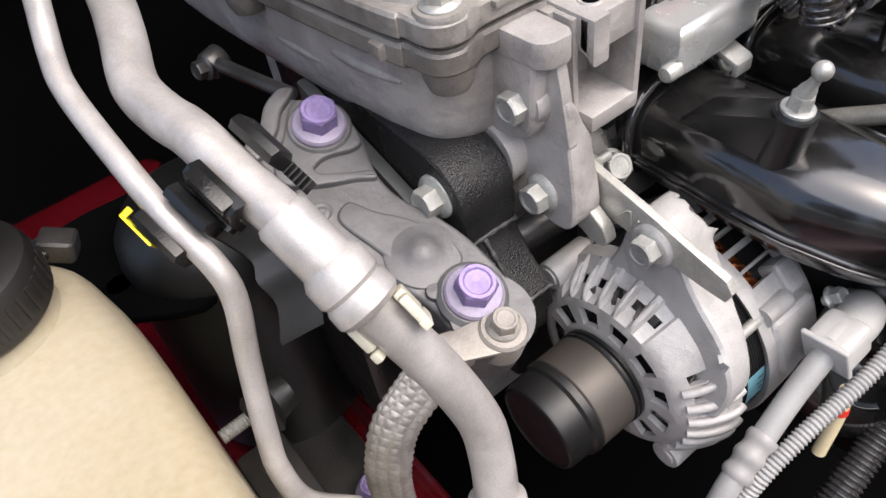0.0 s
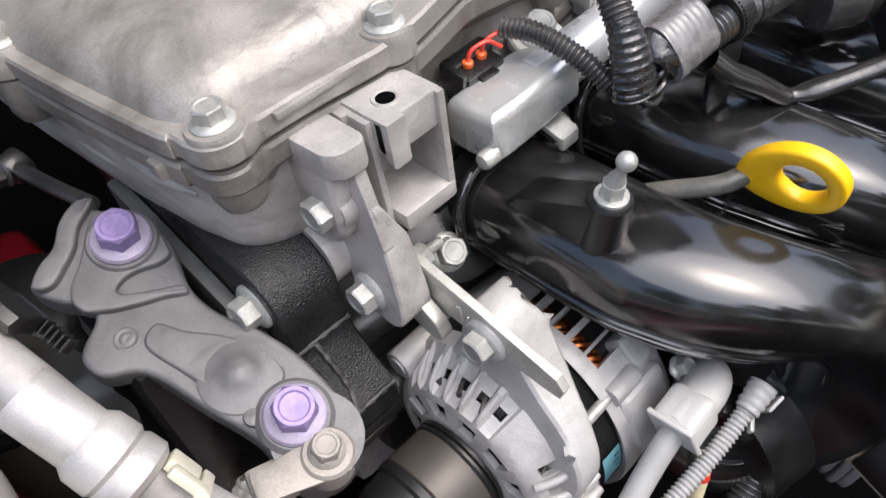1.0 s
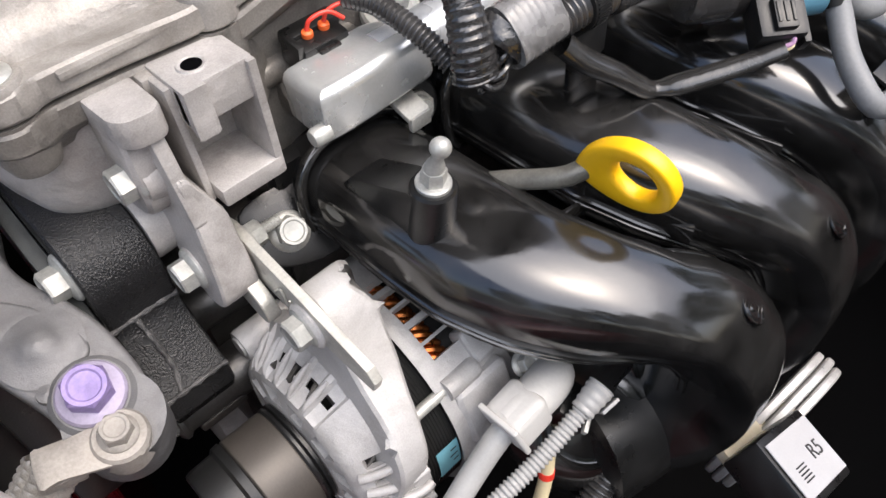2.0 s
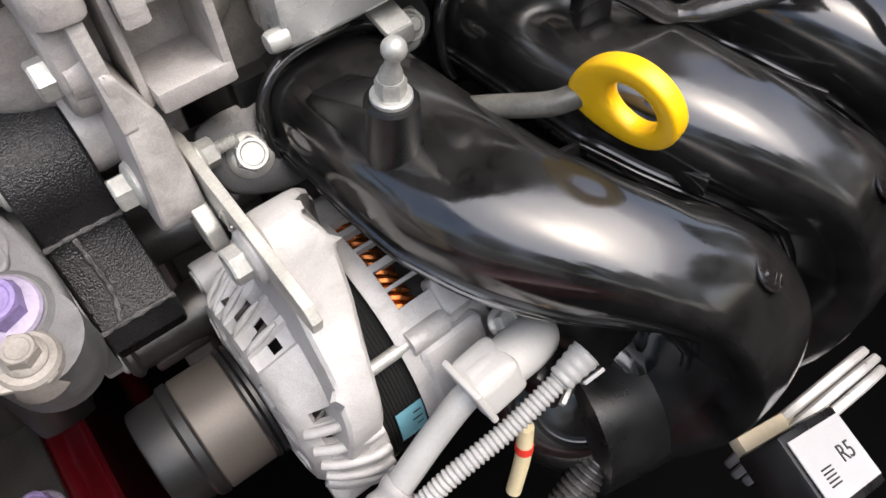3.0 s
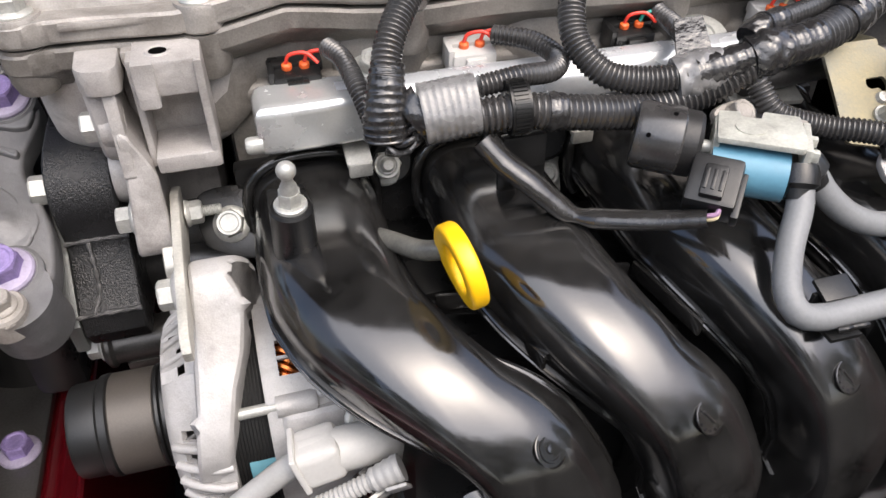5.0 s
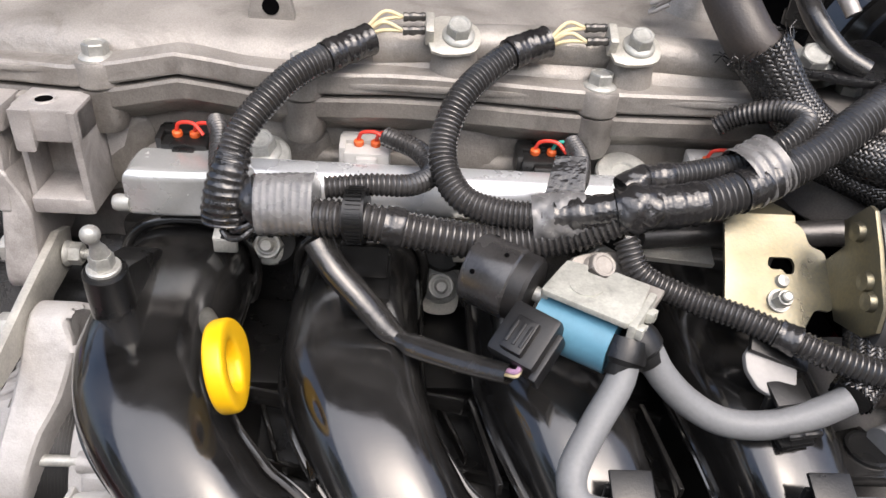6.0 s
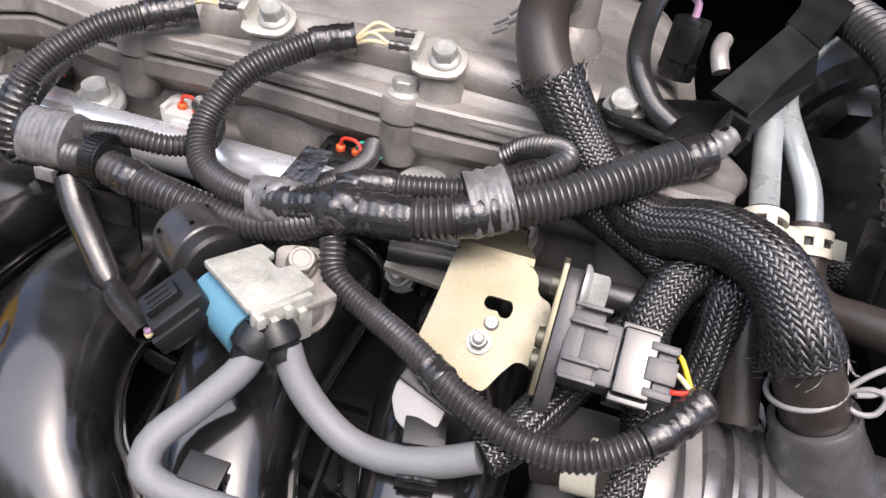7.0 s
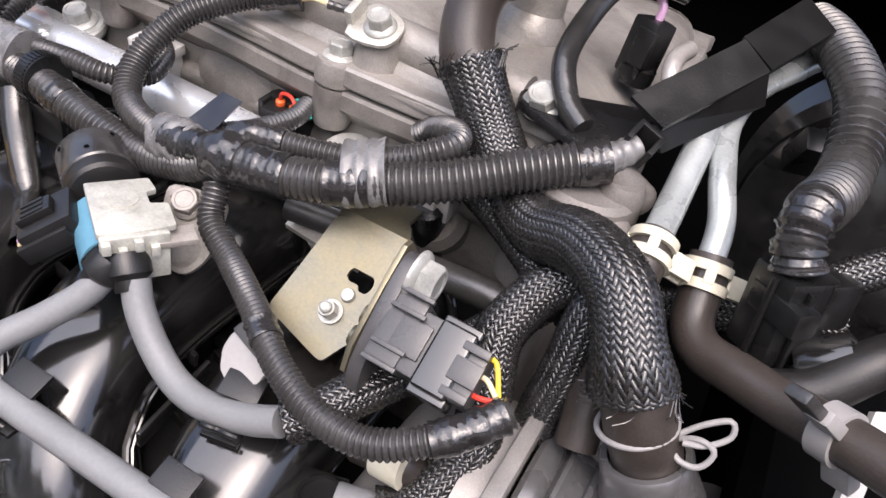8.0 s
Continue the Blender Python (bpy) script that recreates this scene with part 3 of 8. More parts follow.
cover = thing("head_cover", "bare cast aluminium cylinder head cover with bolted flange", "engine cover", (0.1, 0.2, 0.907))
s = Shape()
loft(s, DENSE, [(0.005, 0.9200), (0.0008, 0.9206), (0.0, 0.9218), (0.0, 0.9292), (0.0010, 0.9306), (0.0070, 0.9312), (0.013, 0.9313)], shrink=True)
arched(s)
for x0, x1 in ((-0.078, -0.038), (0.09, 0.185), (0.225, 0.305)):
    span(s, (x0, 0.0848, 0.9265), (x1, 0.091, 0.9295), 0.0012)
part("rim", s, COVER, cover, "bolted rim with a raised rib")
s = Shape()
CROWN = soft_outline([(-0.1035, 0.112), (-0.0935, 0.1000), (-0.07, 0.0975), (-0.03, 0.0955), (0.10, 0.0950), (0.24, 0.0950), (0.308, 0.0965), (0.322, 0.102), (0.328, 0.116),
                      (0.328, 0.20), (0.324, 0.300), (0.316, 0.314), (0.30, 0.320), (0.10, 0.321), (-0.09, 0.320), (-0.114, 0.314), (-0.121, 0.300), (-0.115, 0.20), (-0.107, 0.13)], 6)
loft(s, CROWN, [(-0.001, 0.9295), (0.0, 0.9315), (0.0010, 0.9340), (0.0030, 0.9370), (0.0060, 0.9400), (0.0105, 0.9430), (0.0170, 0.9455), (0.0260, 0.9478), (0.0400, 0.9500), (0.0600, 0.9520), (0.090, 0.9530)], shrink=True)
lathe(s, [(0.019, 0), (0.018, 0.010), (0.0135, 0.016), (0.0125, 0.036)], at((0.266, 0.158, 0.945), (0, 0.1, 1)), 28)
tube(s, [(0.10, 0.105, 0.9405), (0.18, 0.108, 0.9430), (0.29, 0.106, 0.9415)], lambda d, n: 0.010, 0.01, 16)
for x in (0.1376, 0.2200):
    lathe(s, [(0.012, 0.93), (0.0098, 0.9475), (0.0, 0.9475)], Matrix.Translation((x, 0.099, 0)), 20)
part("crown", s, COVER, cover, "smooth domed crown")
s = Shape()
prism(s, soft_outline([(-0.0095, -0.008), (0.0095, -0.008), (0.0090, 0.006), (0.0050, 0.0125), (-0.0050, 0.0125), (-0.0090, 0.006)], 4), 0.006, Matrix.Translation((0.0520, 0.1215, 0.9505)) @ Matrix.Rotation(radians(90), 4, 'X'), 0.0012)
eye_lug = part("lug", s, COVER, cover, "small upright lug with a hole")
# black disc on the solid lug, painting the shade inside its hole
s = Shape()
lathe(s, [(0.0040, 0.0), (0.0040, 0.0004), (0.0030, 0.0004), (0.0, -0.0)], at((0.0520, 0.1154, 0.9525), (0, -1, 0)), 20)
part("hole", s, BAY, eye_lug)
for x, y in COVER_BOLTS:
    s = Shape()
    lathe(s, [(0.0098, 0.9203), (0.0104, 0.9212), (0.0106, 0.9305), (0.0098, 0.9322), (0.0, 0.9324)], Matrix.Translation((x, y, 0)), 28)
    part("bolt_boss", s, COVER, cover)
for x, y0, y1 in ((-0.1085, 0.1120, 0.1200), (-0.052, 0.0805, 0.088)):
    s = Shape()
    span(s, (x - 0.005, y0, 0.9100), (x + 0.005, y1, 0.9172), 0.0018)
    part("pry_lug", s, COVER, cover)

for i, (x, y) in enumerate(COVER_BOLTS):
    bolt("cover", "cover_bolt", "zinc-plated flange bolt on the head cover rim", (x, y, 0.9320), (0, 0, 1), 0.0100, ZINC,
         flange=0.0078, height=0.0058, spin=i * 23, group="head cover bolts")

# ---- cast bracket at the timing end, with threaded lifting block ----
lug = thing("bracket_casting", "raw cast aluminium bracket with hollow threaded block", "bracket", (-0.055, 0.075, 0.82))
YZ = Matrix(((0, 0, 1, 0), (1, 0, 0, 0), (0, 1, 0, 0), (0, 0, 0, 1)))
s = Shape()
prism(s, [(0.062, 0.918), (0.0625, 0.868), (0.095, 0.868), (0.095, 0.918)], 0.0035, Matrix.Translation((-0.0275, 0, 0)) @ YZ, 0.0010)
part("side_wall", s, CAST, lug)
s = Shape()
span(s, (-0.052, 0.064, 0.903), (-0.024, 0.098, 0.9185), 0.0014)
part("top_wall", s, CAST, lug)
s = Shape()
span(s, (-0.0515, 0.062, 0.8675), (-0.0245, 0.097, 0.8755), 0.0014)
part("floor_wall", s, CAST, lug)
s = Shape()
span(s, (-0.052, 0.088, 0.87), (-0.024, 0.098, 0.917), 0.001)
part("back_wall", s, CAST, lug)
s = Shape()
prism(s, [(0.062, 0.9185), (0.062, 0.899), (0.070, 0.905), (0.070, 0.9185)], 0.009, Matrix.Translation((-0.052, 0, 0)) @ YZ, 0.0014)
part("thread_boss", s, CAST, lug)
s = Shape()
BAR = soft_outline([(0.0652, 0.8900), (0.0622, 0.8755), (0.0590, 0.860), (0.0545, 0.838), (0.058, 0.8275), (0.070, 0.8265), (0.083, 0.834), (0.090, 0.86), (0.092, 0.8900)], 5)
prism(s, BAR, 0.0130, Matrix.Translation((-0.0655, 0, 0)) @ YZ, 0.0022, 3)
s.v = [(x - 0.10 * max(0.0, 0.872 - z) if x < -0.06 else x - 0.42 * max(0.0, z - 0.868), y, z) for x, y, z in s.v]
part("upright_bar", s, CAST, lug, "rounded lower bar")
s = Shape()
prism(s, rounded([(0.0682, 0.911), (0.0655, 0.898), (0.0600, 0.868), (0.092, 0.866), (0.096, 0.911)], 0.002), 0.0055, Matrix.Translation((-0.0662, 0, 0)) @ YZ, 0.0012, 2)
prism(s, [(0.0705, 0.917), (0.0690, 0.868), (0.095, 0.868), (0.095, 0.917)], 0.0030, Matrix.Translation((-0.0545, 0, 0)) @ YZ, 0.0008)
part("upright_web", s, CAST, lug, "thin web above the bar")
s = Shape()
prism(s, rounded([(-0.0760, 0.100), (-0.0745, 0.0700), (-0.0705, 0.0655), (-0.0610, 0.0645), (-0.0575, 0.0680), (-0.0575, 0.100)], 0.003), 0.0115, Matrix.Translation((0, 0, 0.9055)), 0.0014)
part("top_lug", s, CAST, lug, "square lug under the rim")
s = Shape()
prism(s, soft_outline([(0.0735, 0.912), (0.0720, 0.892), (0.0745, 0.873), (0.085, 0.866), (0.10, 0.868), (0.10, 0.912)], 4), 0.012, Matrix.Translation((-0.0745, 0, 0)) @ YZ, 0.004, 3)
lathe(s, [(0.0125, -0.002), (0.0112, 0.004), (0.0105, 0.0095), (0.0, 0.0095)], at((-0.0625, 0.0815, 0.885), (-1, 0, 0)), 28)
part("upper_pad", s, CAST, lug)
s = Shape()
lathe(s, [(0.0115, -0.002), (0.0100, 0.003), (0.0095, 0.0065), (0.0, 0.0065)], at((-0.0625, 0.0735, 0.839), (-1, 0, 0)), 28)
part("lower_pad", s, CAST, lug)
s = Shape()
lathe(s, [(0.0150, 0), (0.0155, 0.002), (0.0150, 0.012), (0.0165, 0.020)], at((-0.0765, 0.0985, 0.851), (1, 0, 0)), 30)
part("neck", s, CAST, lug)
s = Shape()
lathe(s, [(0.0056, 0.9184), (0.0050, 0.9192), (0.0044, 0.9192), (0.0036, 0.9187)], Matrix.Translation((-0.041, 0.0745, 0)), 28)
shaded_bore = part("threaded_hole", s, CAST, lug, "threaded hole in the block")
# no real opening: a flat black disc stands for the dark inside the ring
s = Shape()
lathe(s, [(0.0037, 0.9184), (0.0037, 0.91885), (0.0, 0.91885)], Matrix.Translation((-0.041, 0.0745, 0)), 28)
part("shaded_bore", s, BAY, shaded_bore)
bolt("m8", "flange_bolt", "zinc-plated flange bolt through the cast bracket", (-0.0715, 0.0815, 0.885), (-1, 0, 0), 0.0120, ZINC, flange=0.0092, height=0.0070, spin=12, group="bracket bolts")
bolt("m8", "flange_bolt", "zinc-plated flange bolt through the cast bracket", (-0.0685, 0.0735, 0.839), (-1, 0, 0), 0.0120, ZINC, group="bracket bolts", spin=35)

# galvanised stay from the bracket to the alternator
stay = thing("alternator_stay", "galvanised steel stay plate with bent tab, bolted to alternator", "stay", (-0.048, 0.03, 0.81))
s = Shape()
prism(s, [(0.082, 0.848), (0.070, 0.852), (0.030, 0.8435), (-0.009, 0.834), (-0.0125, 0.829), (-0.0105, 0.8225), (-0.002, 0.8225), (0.022, 0.824), (0.045, 0.827), (0.060, 0.828), (0.078, 0.83)],
      0.0042, Matrix.Translation((-0.0515, 0, 0)) @ YZ, 0.0008)
part("plate", s, GALV, stay)
s = Shape()
prism(s, rounded([(0.080, 0.838), (0.056, 0.834), (0.0470, 0.8280), (0.0440, 0.8210), (0.0470, 0.8165), (0.0540, 0.8165), (0.0660, 0.8220), (0.080, 0.8285)], 0.0030, 4), 0.0065, Matrix.Translation((-0.0590, 0, 0)) @ YZ, 0.0012, 3)
part("bent_tab", s, GALV, stay)
s = Shape()
tube(s, [(-0.0523, 0.045, 0.8335), (-0.0523, 0.039, 0.840), (-0.0523, 0.038, 0.832)], 0.0005, 0.0015, 6)
tube(s, [(-0.0523, 0.036, 0.8325), (-0.0523, 0.034, 0.8375)], 0.0005, 0.0015, 6)
part("stamped_mark", s, GALV, stay)
bolt("m8", "flange_bolt", "zinc-plated bolt holding the stay to the alternator", (-0.0518, 0.026, 0.829), (-1, 0, 0), 0.0120, ZINC, group="bracket bolts", spin=8)
bolt("nut", "flange_nut", "zinc-plated nut on a threaded stud end", (-0.0465, 0.071, 0.839), (1, 0, 0), 0.0100, ZINC, flange=0.0066, height=0.006, stud=0.009)
bolt("m8", "flange_bolt", "zinc-plated flange bolt with wide washer on intake flange", (-0.027, 0.072, 0.828), (-0.1, -0.75, 0.66), 0.0120, ZINC, group="bracket bolts", spin=20)


# ---- engine mount with marked bolts ----
mount = thing("engine_mount", "grey shot-blasted aluminium engine mount arm with two marked bolts", "engine mount", (-0.135, 0.11, 0.80))
slope = math.atan2(0.0348, 0.0932)
ARM = Matrix.Translation((0, 0.0616, 0.817)) @ Matrix.Rotation(slope, 4, 'X') @ Matrix.Translation((0, -0.0616, 0))
s = Shape()
ARM_LINE = soft_outline([(-0.1655, 0.1720), (-0.1520, 0.1745), (-0.1400, 0.1850), (-0.1310, 0.1885), (-0.1255, 0.1835), (-0.1160, 0.1700), (-0.1135, 0.1560), (-0.1165, 0.1440), (-0.1205, 0.1310), (-0.1190, 0.1160), (-0.1120, 0.1000),
                         (-0.1075, 0.0830), (-0.1065, 0.0640), (-0.1085, 0.0520), (-0.1150, 0.0450), (-0.1250, 0.0430), (-0.1400, 0.0450), (-0.1402, 0.0650), (-0.1470, 0.0890), (-0.1540, 0.1130),
                         (-0.1660, 0.1220), (-0.1685, 0.1310), (-0.1650, 0.1370), (-0.1560, 0.1430), (-0.1540, 0.1500), (-0.1620, 0.1600)], 5)
loft(s, ARM_LINE, round_layers(0.0, 0.0132, 0.001, 0.0024), ARM)
loft(s, rounded([(-0.1545, 0.1600), (-0.1470, 0.1655), (-0.1412, 0.1720), (-0.1350, 0.1790), (-0.1290, 0.1830), (-0.1235, 0.1790), (-0.1165, 0.1680), (-0.1150, 0.1560), (-0.1175, 0.1465), (-0.1240, 0.1462), (-0.1310, 0.1492),
                 (-0.1375, 0.1498), (-0.1428, 0.1478), (-0.1420, 0.1440), (-0.1345, 0.1396), (-0.1268, 0.1352), (-0.1215, 0.1325), (-0.1225, 0.1280), (-0.1302, 0.1328), (-0.1390, 0.1362), (-0.1485, 0.1408), (-0.1570, 0.1470), (-0.1580, 0.1540)], 0.0026, 4),
     round_layers(0.0100, 0.0166, 0.0004, 0.0013), ARM)
loft(s, soft_outline([(-0.1650, 0.1690), (-0.1590, 0.1745), (-0.1500, 0.1785), (-0.1420, 0.1870), (-0.1320, 0.1915), (-0.1260, 0.1885), (-0.1300, 0.1850), (-0.1375, 0.1808), (-0.1440, 0.1732), (-0.1515, 0.1682), (-0.1580, 0.1645), (-0.1630, 0.1650)], 5),
     round_layers(0.0, 0.0172, 0.0004, 0.0014), ARM)
loft(s, soft_outline([(-0.1480, 0.1215), (-0.1395, 0.1265), (-0.1330, 0.1165), (-0.1240, 0.1060), (-0.1180, 0.0950), (-0.1150, 0.0840), (-0.1180, 0.0760), (-0.1300, 0.0750), (-0.1390, 0.0850), (-0.1440, 0.1030)], 6),
     round_layers(0.0120, 0.0150, 0.0004, 0.0016), ARM)
lathe(s, [(0.0145, 0.0), (0.0145, 0.0165), (0.0135, 0.0178), (0, 0.0178)], ARM @ Matrix.Translation((-0.1284, 0.164, 0)), 30)
lathe(s, [(0.0150, 0.0), (0.0150, 0.0160), (0.0130, 0.0178), (0, 0.0178)], ARM @ Matrix.Translation((-0.1246, 0.0616, 0)), 30)
lathe(s, [(0.0160, 0.0144), (0.0130, 0.0150), (0.0105, 0.0157), (0.0082, 0.0164), (0.0062, 0.0178), (0.0035, 0.0195), (0, 0.0198)], ARM @ Matrix.Translation((-0.1290, 0.0890, 0)), 24)
lathe(s, [(0.0038, 0.0145), (0.0034, 0.0160), (0, 0.0165)], ARM @ Matrix.Translation((-0.1360, 0.0720, 0)), 18)
part("arm", s, CAST_MOUNT, mount)
s = Shape()
lathe(s, [(0.0050, -0.0004), (0.0050, 0.0006), (0.0044, 0.0008), (0.0038, 0.0004), (0.0030, 0.0003), (0.0022, 0.0007), (0.0012, 0.0007), (0, 0.0002)], ARM @ Matrix.Translation((-0.1512, 0.1288, 0.0130)), 28)
part("casting_mark", s, CAST_MOUNT, mount)
s = Shape()
span(s, (-0.160, 0.105, 0.70), (-0.130, 0.165, 0.845), 0.008)
part("pedestal", s, MATTE, mount)
up = ARM.to_3x3() @ Vector((0, 0, 1))
for x, y, sp in ((-0.1284, 0.164, 5), (-0.1246, 0.0616, 18)):
    bolt("mount", "mount_bolt", "large flange bolt with purple paint mark on mount arm", ARM @ Vector((x, y, 0.0178)), up, 0.0150, PURPLE, flange=0.0122, height=0.0092,
         washer_mat=PURPLE_DIM, spin=sp, group="purple mount bolts")
# finger at the rear of the mount and its small rod
s = Shape()
tube(s, [(-0.127, 0.176, 0.873), (-0.133, 0.205, 0.872), (-0.137, 0.235, 0.869)], 0.0036, 0.003, 12)
lathe(s, [(0.0070, -0.005), (0.0075, -0.004), (0.0075, 0.004), (0.0070, 0.005)], at((-0.137, 0.240, 0.868), (1, 0.3, 0.1)), 20)
single("link_rod", s, STEEL_DARK, "dull alloy link rod behind the engine mount", "rod")
bolt("rod", "flange_bolt", "dull bolt at the end of the link rod", (-0.1425, 0.2385, 0.868), (-1, -0.2, 0.2), 0.0085, STEEL_DARK, flange=0.0064, height=0.005, spin=4)

iron = thing("mount_bracket", "black textured cast iron bracket between engine and mount", "bracket", (-0.09, 0.11, 0.76))
s = Shape()
prism(s, [(0.24, 0.8720), (0.12, 0.8668), (0.1045, 0.8655), (0.0950, 0.8630), (0.0872, 0.8570), (0.0826, 0.8480), (0.0818, 0.8360), (0.0832, 0.8240), (0.0812, 0.8180), (0.0720, 0.8060), (0.0605, 0.7950), (0.0590, 0.7840), (0.0640, 0.7740), (0.11, 0.770), (0.24, 0.80)],
      0.0300, Matrix.Translation((-0.1066, 0, 0)) @ YZ, 0.0024, 3)
part("casting", s, IRON, iron)
for path in ([(-0.1068, 0.0832, 0.8236), (-0.0920, 0.0831, 0.8242), (-0.0770, 0.0832, 0.8236)], [(-0.1068, 0.0604, 0.7955), (-0.0920, 0.0603, 0.7958), (-0.0770, 0.0604, 0.7955)], [(-0.0960, 0.0828, 0.8232), (-0.0950, 0.0700, 0.8045), (-0.0985, 0.0610, 0.7965)]):
    s = Shape()
    tube(s, path, lambda d, n: 0.0011 + 0.0003 * math.sin(900 * d), 0.0015, 8)
    part("flash_line", s, IRON_WORN, iron, "grey worn casting ridge")
s = Shape()
prism(s, [(0.0600, 0.7900), (0.0800, 0.8120), (0.0950, 0.8265), (0.118, 0.8385), (0.20, 0.862), (0.20, 0.80), (0.12, 0.775), (0.062, 0.772)], 0.0070, Matrix.Translation((-0.1140, 0, 0)) @ YZ, 0.0015)
part("machined_face", s, SLATE, iron, "greenish grey machined flank")
s = Shape()
lathe(s, [(0.0175, 0), (0.0175, 0.030)], at((-0.1235, 0.0560, 0.80), (0, -0.35, 0.93)), 30)
part("lower_boss", s, CAST_MOUNT, iron)
bolt("mount2", "flange_bolt", "zinc flange bolt in the black iron bracket", (-0.1066, 0.0995, 0.846), (-1, -0.1, 0.1), 0.0125, ZINC, flange=0.0105, height=0.008, spin=10)

# dark cylinders low between mount and alternator
pump = thing("coolant_pump", "dark grey alloy pump body with tubes, deep in the bay", "pump", (-0.07, 0.11, 0.70))
s = Shape()
lathe(s, [(0.0110, 0), (0.0135, 0.002), (0.0135, 0.004), (0.0118, 0.006), (0.0118, 0.030), (0.0135, 0.036), (0.0135, 0.060)], at((-0.1075, 0.086, 0.7520), (1, 0.0, 0.0)), 28)
box(s, (0.026, 0.008, 0.006), Matrix.Translation((-0.085, 0.080, 0.741)), 0.002)
part("tube", s, STEEL_DARK, pump)
for y, z, r in ((0.118, 0.800, 0.014), (0.105, 0.785, 0.012), (0.13, 0.772, 0.017)):
    s = Shape()
    lathe(s, [(r * 0.9, 0), (r, 0.002), (r, 0.055), (r * 0.8, 0.057)], at((-0.078, y, z), (1, -0.1, 0.05)), 28)
    part("tube", s, STEEL_DARK, pump)
s = Shape()
span(s, (-0.07, 0.10, 0.66), (0.0, 0.16, 0.80), 0.008)
part("body", s, STEEL_DARK, pump)
bolt("m8", "flange_bolt", "dull bolt at the end of the pump tube", (-0.1075, 0.086, 0.7520), (-1, 0, 0), 0.0120, ZINC, spin=14)

# ---- earth strap ----
gs = thing("earth_strap", "flat tinned copper braid strap with bolted eyelet", "earth strap", (-0.14, 0.045, 0.82))
s = Shape()
prism(s, soft_outline([(-0.008, -0.008), (0.005, -0.0085), (0.0095, 0.0), (0.005, 0.0085), (-0.008, 0.008), (-0.022, 0.0065), (-0.028, 0.007), (-0.028, -0.007), (-0.022, -0.0065)], 3),
      0.0022, at((-0.1255, 0.037, 0.8258), (0.05, -0.25, 0.96)) @ Matrix.Rotation(radians(-28), 4, 'Z'), 0.0008)
box(s, (0.016, 0.016, 0.006), at((-0.146, 0.046, 0.8235), (0.05, -0.25, 0.96)) @ Matrix.Rotation(radians(-28), 4, 'Z'), 0.002)
lathe(s, [(0.0100, -0.012), (0.0100, 0.0005), (0.0090, 0.002), (0, 0.002)], at((-0.1255, 0.037, 0.8280), (0.05, -0.25, 0.96)), 28)
part("eyelet", s, PASSIV, gs, "tinned crimped eyelet")
s = Shape()
braid_tube(s, [(-0.149, 0.048, 0.822), (-0.160, 0.049, 0.811), (-0.175, 0.049, 0.799), (-0.183, 0.047, 0.786), (-0.187, 0.046, 0.77), (-0.188, 0.046, 0.74)], 0.0098, 11, 0.042, 0.0034, flat=0.30, wide=(0.70, -0.68, -0.15))
part("braid", s, TIN, gs, "woven tinned braid", kind="stuff", angle=180)
s = Shape()
rows, total = frames_along([(-0.149, 0.048, 0.822), (-0.160, 0.049, 0.811), (-0.175, 0.049, 0.799), (-0.183, 0.047, 0.786), (-0.187, 0.046, 0.77), (-0.188, 0.046, 0.74)], 0.003, (0.70, -0.68, -0.15))
vv, ff = [], []
for q, a, b, t in rows:
    for j in range(16):
        w = 2 * math.pi * j / 16
        vv.append(q + a * (0.0089 * math.cos(w)) + b * (0.0026 * math.sin(w)))
for i in range(len(rows) - 1):
    for j in range(16):
        ff.append((i * 16 + j, i * 16 + (j + 1) % 16, (i + 1) * 16 + (j + 1) % 16, (i + 1) * 16 + j))
s.add(vv, ff)
part("core", s, TIN, gs)
bolt("earth", "flange_bolt", "dull bolt clamping the earth strap eyelet", (-0.1255, 0.037, 0.8300), (0.05, -0.25, 0.96), 0.0100, PASSIV, flange=0.0070, height=0.0055, spin=22)

# ---- air conditioning pipes and their clips ----
pipe = thing("suction_pipe", "thick bent matt aluminium air conditioning pipe with crimp collar", "pipe", (-0.18, 0.06, 0.80))
BIG = [(-0.176, 0.215, 0.948), (-0.181, 0.180, 0.943), (-0.1865, 0.158, 0.9385), (-0.1935, 0.1375, 0.9305), (-0.1925, 0.117, 0.9275), (-0.1895, 0.1035, 0.9255), (-0.1855, 0.081, 0.9155), (-0.1815, 0.0605, 0.907),
       (-0.1792, 0.0456, 0.8964), (-0.1725, 0.0330, 0.878), (-0.165, 0.0205, 0.857), (-0.1605, 0.0095, 0.836), (-0.1625, 0.0024, 0.821), (-0.1672, -0.0045, 0.806), (-0.172, -0.012, 0.785)]
s = Shape()
tube(s, BIG, 0.0081, 0.004, 24)
part("tube", s, ALU_PIPE, pipe)
d = (Vector((-0.1725, 0.0330, 0.878)) - Vector((-0.1815, 0.0605, 0.907))).normalized()
s = Shape()
lathe(s, [(0.0083, -0.026), (0.0093, -0.024), (0.0093, -0.006), (0.0112, -0.003), (0.0115, 0.004), (0.0105, 0.0055), (0.0115, 0.007), (0.0118, 0.0125), (0.0102, 0.0145), (0.0083, 0.015)],
      at((-0.1788, 0.0458, 0.8966), d), 32)
part("crimp_collar", s, ALU_PIPE, pipe)
cm = at((-0.1788, 0.0458, 0.8966), d)
